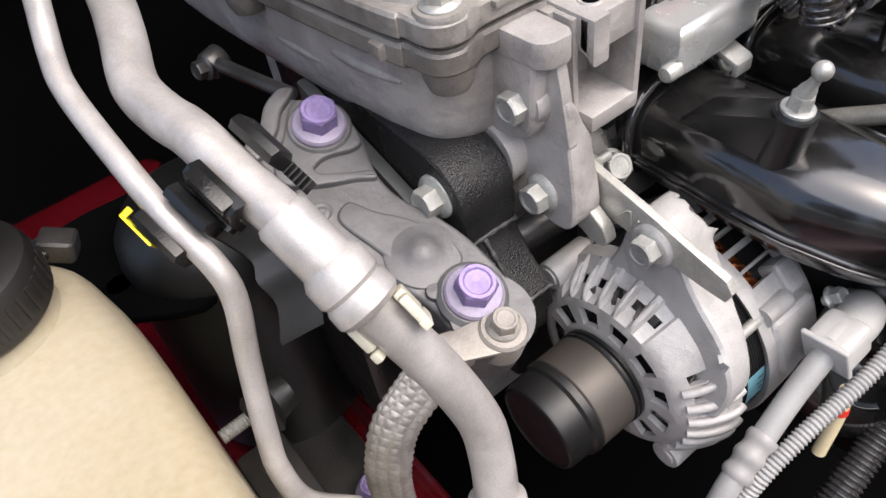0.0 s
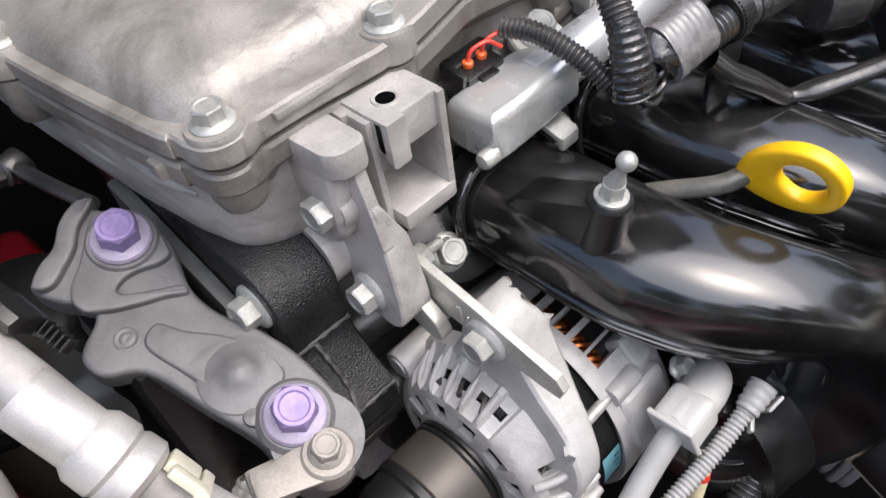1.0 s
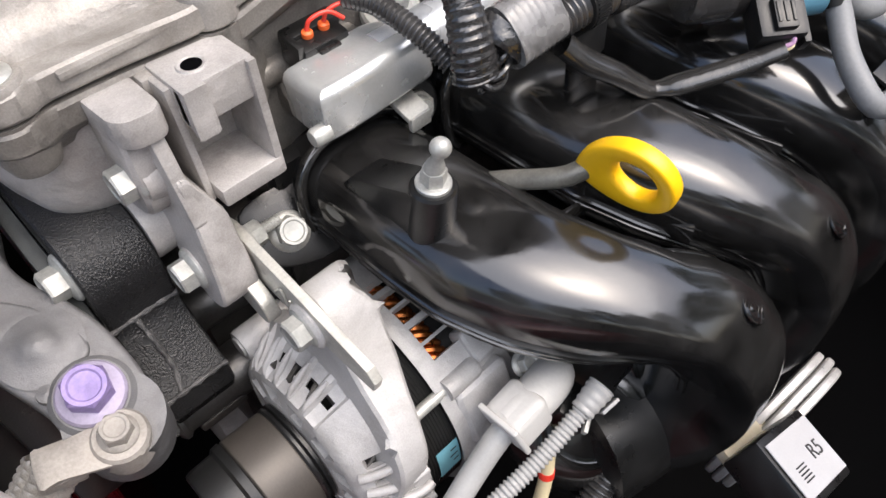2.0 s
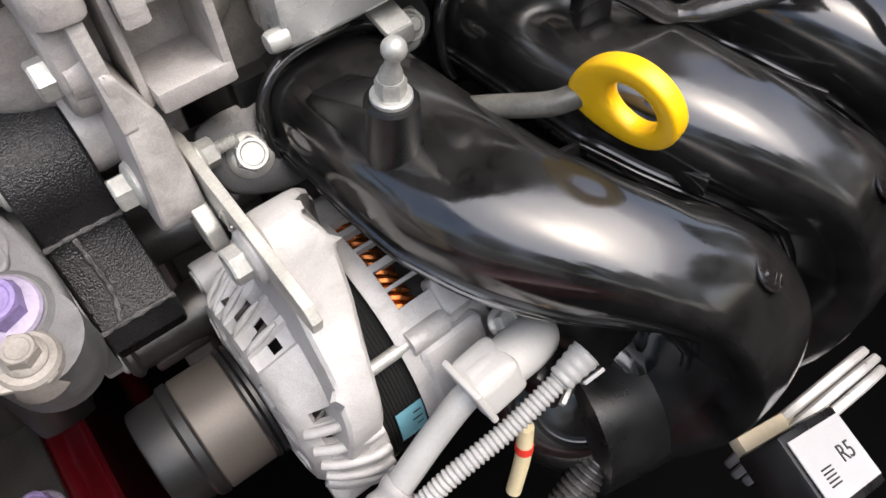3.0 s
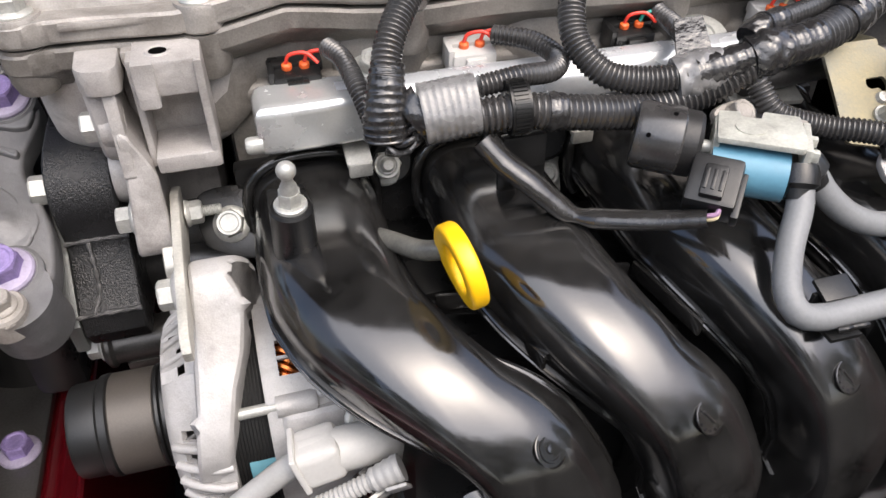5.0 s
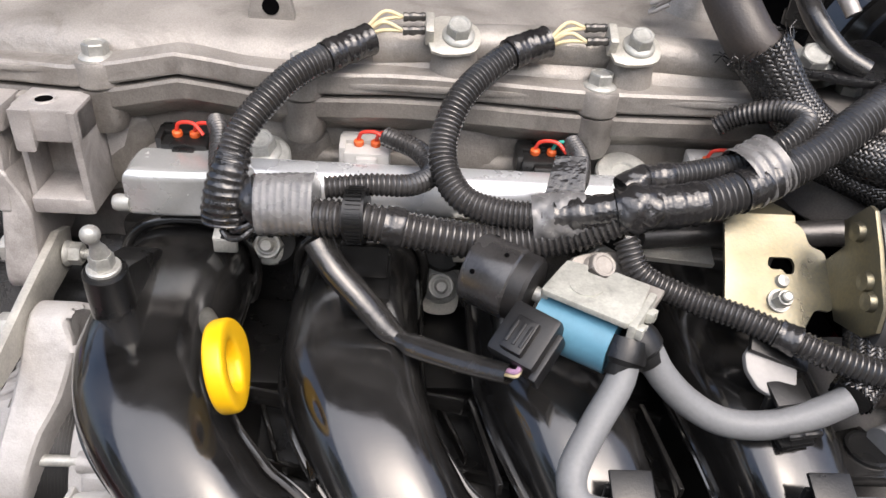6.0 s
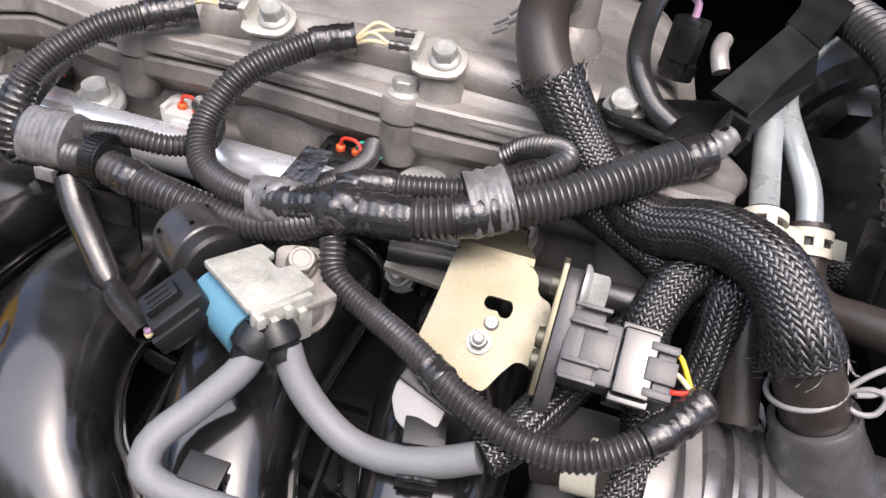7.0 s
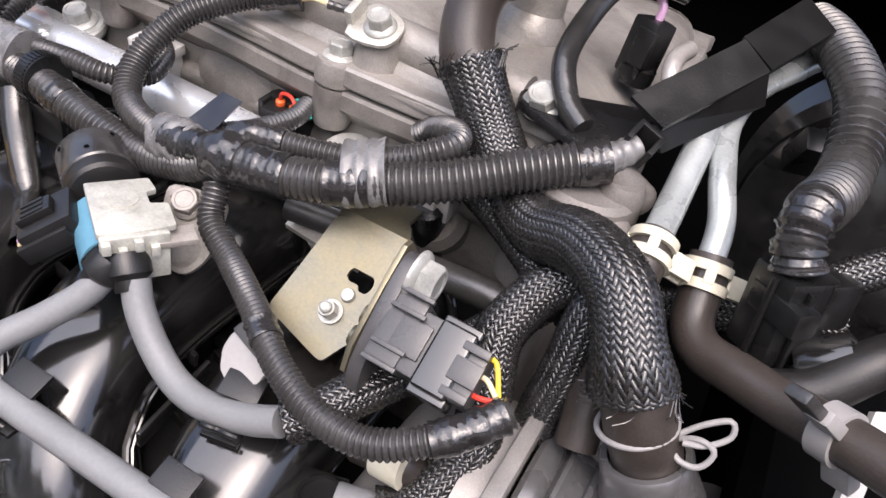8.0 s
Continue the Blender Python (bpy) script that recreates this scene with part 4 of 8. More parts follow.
for w in (-115, 35):
    s = Shape()
    a = radians(w)
    k = cm @ Matrix.Rotation(a, 4, 'Z')
    box(s, (0.004, 0.008, 0.010), k @ Matrix.Translation((0.0095, 0, 0.020)), 0.001)
    box(s, (0.0035, 0.004, 0.012), k @ Matrix.Translation((0.0100, 0.006, 0.0225)), 0.001)
    box(s, (0.0035, 0.013, 0.004), k @ Matrix.Translation((0.0098, 0.002, 0.0275)), 0.001)
    part("locking_clip", s, CREAM_CLIP, pipe, "cream nylon locking clip")
s = Shape()
lathe(s, [(0.0083, -0.001), (0.0105, 0), (0.0110, 0.004), (0.0105, 0.012)], at((-0.1668, -0.0040, 0.807), (-0.28, -0.4, -0.87)), 28)
part("end_collar", s, ALU_PIPE, pipe)
pipe2 = thing("liquid_pipe", "thin bent matt aluminium air conditioning pipe", "pipe", (-0.21, 0.08, 0.80))
s = Shape()
tube(s, [(-0.196, 0.205, 0.965), (-0.2035, 0.176, 0.9555), (-0.2105, 0.1565, 0.9425), (-0.2130, 0.1430, 0.9360), (-0.2122, 0.1172, 0.9246), (-0.2099, 0.0907, 0.911), (-0.2065, 0.0755, 0.901), (-0.2062, 0.0690, 0.8885),
         (-0.2121, 0.0661, 0.8623), (-0.2195, 0.0560, 0.836), (-0.2225, 0.0490, 0.8225), (-0.2200, 0.0415, 0.8060), (-0.206, 0.034, 0.792)], 0.0043, 0.0035, 18)
part("tube", s, ALU_PIPE, pipe2)

clip = thing("pipe_clip", "black plastic double clip holding the two pipes", "pipe clip", (-0.195, 0.095, 0.90))
axis = (Vector((-0.1855, 0.081, 0.9155)) - Vector((-0.1895, 0.1035, 0.9255))).normalized()
acr = Vector((-0.2105, 0.0965, 0.914)) - Vector((-0.1885, 0.0980, 0.9235))
acr = (acr - axis * acr.dot(axis)).normalized()
nrm = axis.cross(acr)
if nrm.z < 0:
    nrm = -nrm
CL = Matrix.Translation((-0.1885, 0.0975, 0.9230)) @ Matrix((axis, acr, nrm)).transposed().to_4x4()
s = Shape()
def clip_bar(s, outline, x0, x1):
    """A moulded bar of the clip: an outline across the pipes drawn along them."""
    prism(s, outline, x1 - x0, CL @ Matrix(((0, 0, 1, x0), (1, 0, 0, 0), (0, 1, 0, 0), (0, 0, 0, 1))), 0.0006)


clip_bar(s, [(0.0035, 0.0092), (0.0070, 0.0118), (0.0098, 0.0108), (0.0122, 0.0050), (0.0122, -0.0030), (0.0092, -0.0030), (0.0090, 0.0040), (0.0062, 0.0078)], 0.0050, 0.0265)
clip_bar(s, [(0.0055, 0.0118), (0.0098, 0.0132), (0.0112, 0.0105), (0.0085, 0.0098)], 0.0070, 0.0245)
part("saddle", s, MATTE, clip)
s = Shape()
clip_bar(s, [(0.0135, 0.0052), (0.0165, 0.0078), (0.0192, 0.0066), (0.0192, -0.0030), (0.0135, -0.0045)], 0.0030, 0.0215)
clip_bar(s, [(0.0105, -0.0030), (0.0150, -0.0030), (0.0150, -0.0085), (0.0105, -0.0085)], 0.0060, 0.0230)
part("bridge", s, MATTE, clip)
s = Shape()
clip_bar(s, [(-0.0092, 0.0040), (-0.0118, 0.0066), (-0.0148, 0.0050), (-0.0168, -0.0040), (-0.0150, -0.0075), (-0.0100, -0.0060)], 0.0020, 0.0205)
clip_bar(s, [(-0.0100, -0.0060), (-0.0150, -0.0075), (-0.0150, -0.0130), (-0.0105, -0.0130)], 0.0050, 0.0190)
part("far_jaw", s, MATTE, clip)
s = Shape()
clip_bar(s, [(0.0272, 0.0040), (0.0300, 0.0052), (0.0322, 0.0030), (0.0325, -0.0055), (0.0290, -0.0085), (0.0262, -0.0060)], 0.0000, 0.0200)
part("near_jaw", s, MATTE, clip)
s = Shape()
clip_bar(s, [(0.0332, 0.0010), (0.0341, 0.0012), (0.0341, -0.0028), (0.0332, -0.0030)], -0.0055, 0.0095)
clip_bar(s, [(0.0300, 0.0014), (0.0341, 0.0012), (0.0341, 0.0002), (0.0300, 0.0002)], -0.0055, -0.0030)
part("yellow_tag", s, YELLOW_PAINT, clip, "yellow marker edge")
for i in range(5):
    s = Shape()
    clip_bar(s, [(-0.0102, -0.0085), (-0.0152, -0.0085), (-0.0152, -0.0140), (-0.0102, -0.0140)], 0.0196 + 0.0022 * i, 0.0207 + 0.0022 * i)
    part("rib", s, MATTE, clip)

# ---- expansion tank ----
tank = thing("coolant_tank", "cream translucent plastic fluid tank with black screw cap", "fluid tank", (-0.30, 0.08, 0.70))
s = Shape()
prism(s, soft_outline([(-0.2455, 0.172), (-0.2390, 0.148), (-0.2350, 0.115), (-0.2345, 0.060), (-0.2365, 0.0), (-0.264, -0.03), (-0.36, -0.03), (-0.38, 0.02), (-0.37, 0.15), (-0.33, 0.195), (-0.268, 0.192)], 4),
      0.17, Matrix.Translation((0, 0, 0.69)), 0.018, 5)
lathe(s, [(0.030, 0.0), (0.026, 0.012), (0.024, 0.022)], Matrix.Translation((-0.280, 0.153, 0.853)), 32)
part("body", s, CREAM, tank)
s = Shape()
prof = [(0.0, 0.0), (0.0285, 0.0), (0.0300, 0.002), (0.0304, 0.008), (0.0302, 0.0185), (0.0290, 0.0215), (0.0265, 0.0228), (0.012, 0.0232), (0.0, 0.0232)]
lathe(s, prof, Matrix.Translation((-0.280, 0.153, 0.868)), 48)
for i in range(40):
    a = i * math.pi / 20
    box(s, (0.0012, 0.0022, 0.011), Matrix.Translation((-0.280 + 0.0303 * math.cos(a), 0.153 + 0.0303 * math.sin(a), 0.8785)) @ Matrix.Rotation(a, 4, 'Z'), 0.0003)
part("cap", s, RUBBER, tank, "dark finely ribbed screw cap")
tb = thing("tank_bracket", "zinc bracket screw behind the fluid tank", "bracket", (-0.25, 0.17, 0.86))
s = Shape()
box(s, (0.012, 0.015, 0.012), at((-0.2440, 0.180, 0.858), (0.25, -0.15, 0.9)), 0.0028, 3)
box(s, (0.020, 0.010, 0.004), at((-0.2560, 0.178, 0.860), (0.1, -0.2, 0.95)), 0.0015)
part("foot", s, STEEL_DARK, tb)

# ---- suspension tower top and low bits near the pipes ----
tower = thing("strut_mount", "smooth dark strut mount dome beside the fluid tank", "strut mount", (-0.20, 0.19, 0.70))
s = Shape()
lathe(s, [(0.052, -0.10), (0.051, 0.0), (0.0500, 0.035), (0.0470, 0.050), (0.0400, 0.060), (0.0290, 0.0665), (0.018, 0.069), (0.0, 0.0695)], Matrix.Translation((-0.180, 0.205, 0.765)), 48)
part("dome", s, SATIN, tower, "smooth dark dome")
s = Shape()
prism(s, soft_outline([(-0.262, 0.262), (-0.268, 0.205), (-0.236, 0.176), (-0.200, 0.160), (-0.175, 0.215), (-0.190, 0.262)], 4), 0.005, Matrix.Translation((0, 0, 0.800)), 0.0012)
lathe(s, [(0.0065, 0.8052), (0.0075, 0.8062), (0.0085, 0.8052)], Matrix.Translation((-0.2330, 0.2020, 0)), 24)
part("flange_plate", s, BAY, tower, "black flange plate")
shield = thing("heat_shield", "thin black wavy edged shield plate by the pipes", "shield", (-0.18, 0.12, 0.80))
s = Shape()
rows, total = frames_along([(-0.178, 0.148, 0.862), (-0.168, 0.138, 0.848), (-0.163, 0.130, 0.838), (-0.166, 0.124, 0.832), (-0.164, 0.116, 0.822), (-0.171, 0.108, 0.808)], 0.003)
vv = []
for q, a, b, t in rows:
    vv += [q, q + Vector((-0.020, 0.006, -0.004)), q + Vector((-0.020, 0.006, -0.006)), q + Vector((0, 0, -0.002))]
ff = []
for i in range(len(rows) - 1):
    for j in range(4):
        ff.append((4 * i + j, 4 * i + (j + 1) % 4, 4 * i + 4 + (j + 1) % 4, 4 * i + 4 + j))
s.add(vv, ff)
part("plate", s, MATTE, shield)
st = thing("mount_stud", "threaded stud with rubber grommet by the thin pipe", "stud", (-0.225, 0.09, 0.80))
s = Shape()
lathe(s, [(0.0032 if i % 2 else 0.0027, i * 0.0006) for i in range(22)], at((-0.233, 0.088, 0.806), (1, 0.05, 0)), 14)
part("thread", s, ZINC, st)
s = Shape()
lathe(s, [(0.006, 0), (0.009, 0.002), (0.0085, 0.004), (0.0115, 0.006), (0.0125, 0.009), (0.009, 0.012), (0.007, 0.020)], at((-0.2205, 0.088, 0.806), (1, 0.05, 0)), 22)
part("grommet", s, RUBBER, st)
lowp = thing("mount_plate", "dark steel mount plate on the side member", "plate", (-0.19, 0.05, 0.70))
s = Shape()
span(s, (-0.245, -0.06, 0.6585), (-0.168, 0.16, 0.6655), 0.002)
span(s, (-0.235, 0.06, 0.665), (-0.205, 0.15, 0.70), 0.004)
part("plate", s, STEEL_DARK, lowp)
bolt("mount", "mount_bolt", "violet-tinted bolt on the low mount plate", (-0.181, 0.098, 0.6660), (0, 0, 1), 0.0150, PURPLE, group="purple mount bolts", spin=7)
bolt("mount", "mount_bolt", "violet-tinted bolt on the low mount plate", (-0.188, 0.052, 0.6660), (0, 0, 1), 0.0150, PURPLE, group="purple mount bolts", spin=31)


# ---- alternator ----
alt = thing("alternator", "cast aluminium alternator with black stator and copper windings", "alternator", (-0.03, 0.035, 0.66))
AY, AZ = 0.0306, 0.7488
AX = Matrix.Translation((0, AY, AZ)) @ YZ


def slotted(s, profile, windows, m, seg, thick, dent=None):
    """A turned shell of some thickness with openings: windows(row, degrees) tells where it is cut out."""
    inner_line = []
    for j, (r, h) in enumerate(profile):
        (r0, h0), (r1, h1) = profile[max(j - 1, 0)], profile[min(j + 1, len(profile) - 1)]
        d = Vector((r1 - r0, h1 - h0)).normalized()
        inner_line.append((r - d.y * thick, h + d.x * thick))
    outer, inner = [], []
    for j, ((r, h), (q, g)) in enumerate(zip(profile, inner_line)):
        for i in range(seg):
            a = 2 * math.pi * i / seg
            low = dent(j, 360.0 * i / seg) if dent else 0.0
            outer.append(m @ Vector(((r - low) * math.cos(a), (r - low) * math.sin(a), h + low)))
            inner.append(m @ Vector((q * math.cos(a), q * math.sin(a), g)))
    n = len(outer)
    verts = outer + inner
    shut = {(j, i): not windows(j, 360.0 * (i + 0.5) / seg) for j in range(len(profile) - 1) for i in range(seg)}
    faces = []
    for (j, i), keep in shut.items():
        if not keep:
            continue
        k = (i + 1) % seg
        a, b, c, d = j * seg + i, j * seg + k, (j + 1) * seg + k, (j + 1) * seg + i
        faces += [(a, b, c, d), (n + a, n + d, n + c, n + b)]
        for (jj, ii), (p, q) in (((j - 1, i), (a, b)), ((j + 1, i), (d, c)), ((j, (i - 1) % seg), (a, d)), ((j, k), (b, c))):
            if jj < 0 or jj > len(profile) - 2 or not shut[(jj, ii)]:
                faces.append((p, q, n + q, n + p))
    return s.add(verts, faces)


SLOTS = (47, 59.5, 72, 84.6, 97.2, 109.8)


def slot_dent(j, a):
    return 0.0017 if 5 <= j <= 8 and any(abs(a - c) < 4.4 for c in SLOTS) else 0.0


def front_gap(j, a):
    """Five slots over the top, a row of wide gaps down the side, and the gaps between the spokes round the shaft."""
    if j == 6 and any(abs(a - c) < 3.4 for c in SLOTS):
        return True
    if j in (6, 7, 8) and any(abs(a - c) < 2.9 for c in (146, 157, 168, 179, 190, 201, 212)):
        return True
    return j == 2 and not any(abs((a - c + 180) % 360 - 180) < 6 for c in (20, 52, 84, 112, 144, 172, 204, 236, 268, 300, 332))


def rear_gap(j, a):
    return j in (2, 3) and 78 < a < 127.2 and (a - 78) % 9.6 > 2.4


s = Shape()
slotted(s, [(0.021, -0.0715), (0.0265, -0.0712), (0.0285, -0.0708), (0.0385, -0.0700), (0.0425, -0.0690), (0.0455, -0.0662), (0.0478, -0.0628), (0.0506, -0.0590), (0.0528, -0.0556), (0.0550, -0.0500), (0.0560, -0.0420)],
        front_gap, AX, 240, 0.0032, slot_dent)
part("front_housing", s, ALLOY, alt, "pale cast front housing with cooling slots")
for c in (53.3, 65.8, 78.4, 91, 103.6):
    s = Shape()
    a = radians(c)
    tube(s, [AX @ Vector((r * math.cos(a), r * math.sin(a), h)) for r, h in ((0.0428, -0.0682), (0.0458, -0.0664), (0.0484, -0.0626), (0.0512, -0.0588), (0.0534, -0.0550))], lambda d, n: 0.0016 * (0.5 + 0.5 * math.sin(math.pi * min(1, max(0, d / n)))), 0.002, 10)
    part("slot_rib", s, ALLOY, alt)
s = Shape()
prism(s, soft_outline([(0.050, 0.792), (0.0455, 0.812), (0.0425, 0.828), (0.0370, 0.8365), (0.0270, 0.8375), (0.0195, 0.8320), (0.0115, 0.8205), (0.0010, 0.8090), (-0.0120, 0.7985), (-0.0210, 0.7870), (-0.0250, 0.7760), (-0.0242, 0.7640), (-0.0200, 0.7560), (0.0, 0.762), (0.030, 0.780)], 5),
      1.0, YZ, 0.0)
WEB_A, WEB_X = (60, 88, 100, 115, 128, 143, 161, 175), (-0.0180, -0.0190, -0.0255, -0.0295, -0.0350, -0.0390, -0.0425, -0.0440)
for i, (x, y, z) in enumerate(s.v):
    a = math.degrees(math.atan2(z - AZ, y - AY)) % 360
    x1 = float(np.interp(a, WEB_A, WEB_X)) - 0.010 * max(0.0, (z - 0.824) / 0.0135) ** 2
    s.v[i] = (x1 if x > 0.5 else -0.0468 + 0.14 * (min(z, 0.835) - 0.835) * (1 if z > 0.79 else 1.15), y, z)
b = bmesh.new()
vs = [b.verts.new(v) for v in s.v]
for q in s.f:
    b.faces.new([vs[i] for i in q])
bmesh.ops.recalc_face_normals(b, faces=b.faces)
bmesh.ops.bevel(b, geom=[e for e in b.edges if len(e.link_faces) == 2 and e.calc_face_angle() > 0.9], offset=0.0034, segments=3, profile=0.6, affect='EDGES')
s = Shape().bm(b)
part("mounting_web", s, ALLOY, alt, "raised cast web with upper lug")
s = Shape()
lathe(s, [(0.0108, 0.0), (0.0104, 0.0035), (0.0090, 0.0048), (0.0, 0.0050)], at((-0.0490, 0.0262, 0.8285), (-1, 0, 0)), 28)
part("lug_boss", s, ALLOY, alt)
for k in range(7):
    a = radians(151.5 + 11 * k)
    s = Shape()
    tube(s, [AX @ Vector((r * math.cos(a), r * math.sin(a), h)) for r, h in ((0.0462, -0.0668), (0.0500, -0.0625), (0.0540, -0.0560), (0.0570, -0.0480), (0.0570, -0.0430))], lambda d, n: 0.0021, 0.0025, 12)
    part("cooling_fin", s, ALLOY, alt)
for a in (36, 226):
    w = radians(a)
    s = Shape()
    lathe(s, [(0.0075, -0.066), (0.0080, -0.064), (0.0080, -0.040)], AX @ Matrix.Translation((0.0535 * math.cos(w), 0.0535 * math.sin(w), 0)), 18)
    lathe(s, [(0.0050, -0.0670), (0.0052, -0.0655)], AX @ Matrix.Translation((0.0535 * math.cos(w), 0.0535 * math.sin(w), 0)), 18)
    part("screw_boss", s, ALLOY, alt)
for i in range(22):
    a = 2 * math.pi * i / 22
    s = Shape()
    box(s, (0.016, 0.0022, 0.014), AX @ Matrix.Rotation(a, 4, 'Z') @ Matrix.Translation((0.0385, 0, -0.058)) @ Matrix.Rotation(radians(25), 4, 'X'), 0.0004)
    part("fan_blade", s, STEEL_DARK, alt)
s = Shape()
lathe(s, [(0.018, -0.066), (0.030, -0.064), (0.036, -0.050), (0.050, -0.045), (0.0500, 0.010), (0.03, 0.016)], AX, 40)
part("rotor", s, STATOR, alt)
s = Shape()
prof = []
for i in range(16):
    prof += [(0.0540, -0.0455 + i * 0.0015), (0.0534, -0.0455 + i * 0.0015 + 0.0012)]
lathe(s, prof, AX, 72)
part("stator", s, STATOR, alt, "black laminated stator ring")
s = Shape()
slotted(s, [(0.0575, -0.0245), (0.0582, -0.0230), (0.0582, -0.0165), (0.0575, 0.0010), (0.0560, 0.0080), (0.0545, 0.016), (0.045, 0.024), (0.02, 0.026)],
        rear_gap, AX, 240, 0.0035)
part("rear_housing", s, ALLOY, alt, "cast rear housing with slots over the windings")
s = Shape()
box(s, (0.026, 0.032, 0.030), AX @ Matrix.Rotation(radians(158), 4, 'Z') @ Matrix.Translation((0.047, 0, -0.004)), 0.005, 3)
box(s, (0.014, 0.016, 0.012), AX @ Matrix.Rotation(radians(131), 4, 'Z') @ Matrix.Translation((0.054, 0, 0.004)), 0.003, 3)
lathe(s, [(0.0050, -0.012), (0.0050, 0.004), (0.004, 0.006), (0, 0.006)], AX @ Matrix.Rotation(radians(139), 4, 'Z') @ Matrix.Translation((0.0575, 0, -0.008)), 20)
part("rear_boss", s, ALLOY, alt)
for i in range(46):
    s = Shape()
    a = 2 * math.pi * i / 84 + radians(62)
    q = [AX @ Vector((rr * math.cos(a + da), rr * math.sin(a + da), h)) for rr, da, h in ((0.0500, -0.07, -0.0200), (0.0530, -0.04, -0.0165), (0.0538, 0.0, -0.0130), (0.0528, 0.05, -0.0095), (0.0490, 0.07, -0.0070))]
    tube(s, q, 0.0016, 0.003, 7)
    part("winding", s, COPPER, alt, "bright copper winding wire")
for a in (139, 30, 270):
    w = radians(a)
    s = Shape()
    lathe(s, [(0.0027, -0.047), (0.0027, -0.017)], AX @ Matrix.Translation((0.0560 * math.cos(w), 0.0560 * math.sin(w), 0)), 14)
    part("through_bolt", s, ZINC, alt)
s = Shape()
lathe(s, [(0.0250, -0.0775), (0.0258, -0.0765), (0.0258, -0.0752), (0.0245, -0.0745), (0.0258, -0.0738), (0.0258, -0.0722), (0.020, -0.0715)], AX, 48)
part("pulley_rim", s, MATTE, alt)
s = Shape()
lathe(s, [(0.0240, -0.0985), (0.0252, -0.0975), (0.0252, -0.0780), (0.0244, -0.0770)], AX, 56)
part("pulley", s, PULLEY, alt, "dull grey-brown belt pulley")
s = Shape()
lathe(s, [(0.0, -0.1165), (0.0205, -0.1165), (0.0213, -0.1172), (0.0226, -0.1166), (0.0232, -0.1150), (0.0236, -0.1040), (0.0252, -0.1025), (0.0256, -0.0990), (0.0242, -0.0980)], AX, 56)
part("pulley_cap", s, SATIN, alt, "black pulley cap")
s = Shape()
vv, ff = [], []
for i in range(9):
    a = radians(164 + i * 2.4)
    for h in (-0.0362, -0.0240):
        vv.append(AX @ Vector((0.0546 * math.cos(a), 0.0546 * math.sin(a), h)))
for i in range(8):
    ff.append((2 * i, 2 * i + 1, 2 * i + 3, 2 * i + 2))
part("sticker", s.add(vv, ff), BLUE_LABEL, alt, "pale blue data sticker with printed bars")
s = Shape()
for k, (h0, h1) in enumerate(((-0.0290, -0.0255), (-0.0300, -0.0255), (-0.0285, -0.0255))):
    vv, ff = [], []
    for a in (radians(168 + 4 * k), radians(169.0 + 4 * k)):
        for h in (h0, h1):
            vv.append(AX @ Vector((0.0549 * math.cos(a), 0.0549 * math.sin(a), h)))
    s.add(vv, [(0, 1, 3, 2)])
part("printed_bars", s, INK, alt)
bolt("m6", "small_bolt", "small zinc bolt on the alternator rear", (0.0135, -0.026, 0.783), (0.2, -0.6, 0.75), 0.0080, ZINC, flange=0.006, height=0.005)

# ---- charging cable, its boot and the grey conduit ----
lead = thing("charging_cable", "grey sheathed cable with rubber terminal boot", "cable", (0.0, -0.04, 0.75))
s = Shape()
tube(s, [(0.0235, -0.0290, 0.7550), (0.0238, -0.0318, 0.7690), (0.0205, -0.0368, 0.7785), (0.0120, -0.0398, 0.7830), (0.0000, -0.0408, 0.7845), (-0.0125, -0.0408, 0.7832)],
     lambda d, n: 0.0088 + 0.0010 * math.sin(3.0 * d / n), 0.0015, 28)
lathe(s, [(0.0086, -0.004), (0.0097, -0.003), (0.0097, 0.002), (0.0088, 0.0032)], at((0.0236, -0.0330, 0.7730), (0.15, -0.6, 0.75)), 28)
box(s, (0.0216, 0.0202, 0.0028), at((-0.0140, -0.0408, 0.7828), (-0.92, 0.0, -0.25)) @ Matrix.Rotation(radians(10), 4, 'Z'), 0.0012, 3)
box(s, (0.0198, 0.0185, 0.0200), at((-0.0055, -0.0408, 0.7838), (-0.95, 0.0, -0.18)) @ Matrix.Rotation(radians(10), 4, 'Z'), 0.0045, 4)
part("boot", s, GREYP, lead, "pale grey moulded boot")
s = Shape()
tube(s, [(-0.006, -0.0408, 0.7838), (-0.0180, -0.0406, 0.7800), (-0.033, -0.0406, 0.7690), (-0.052, -0.0417, 0.7548), (-0.075, -0.043, 0.738), (-0.09, -0.045, 0.70)], 0.0054, 0.003, 18)
part("sheath", s, CABLE, lead)
s = Shape()
tube(s, [(-0.049, -0.0417, 0.7562), (-0.058, -0.042, 0.7515), (-0.068, -0.0428, 0.744)], lambda d, n: 0.0066 + 0.0006 * math.sin(d * 700), 0.0015, 18)
part("tape_wrap", s, WHITE, lead, "milky tape wrap")
con = thing("grey_conduit", "grey corrugated conduit beside the charging cable", "conduit", (-0.01, -0.055, 0.76))
s = Shape()
loom_tube(s, [(0.0215, -0.058, 0.785), (0.010, -0.0575, 0.780), (-0.0095, -0.0561, 0.771), (-0.0389, -0.0526, 0.7598), (-0.065, -0.050, 0.742), (-0.085, -0.048, 0.71)], 0.0041, 0.0022, 0.0009, 16)
part("corrugated_tube", s, CABLE, con)
s = Shape()
tube(s, [(0.0140, -0.0578, 0.7817), (0.0200, -0.0580, 0.7845), (0.0262, -0.0580, 0.7868)], lambda d, n: 0.0050 + 0.0012 * d / n + 0.0003 * math.sin(1900 * d), 0.0008, 18)
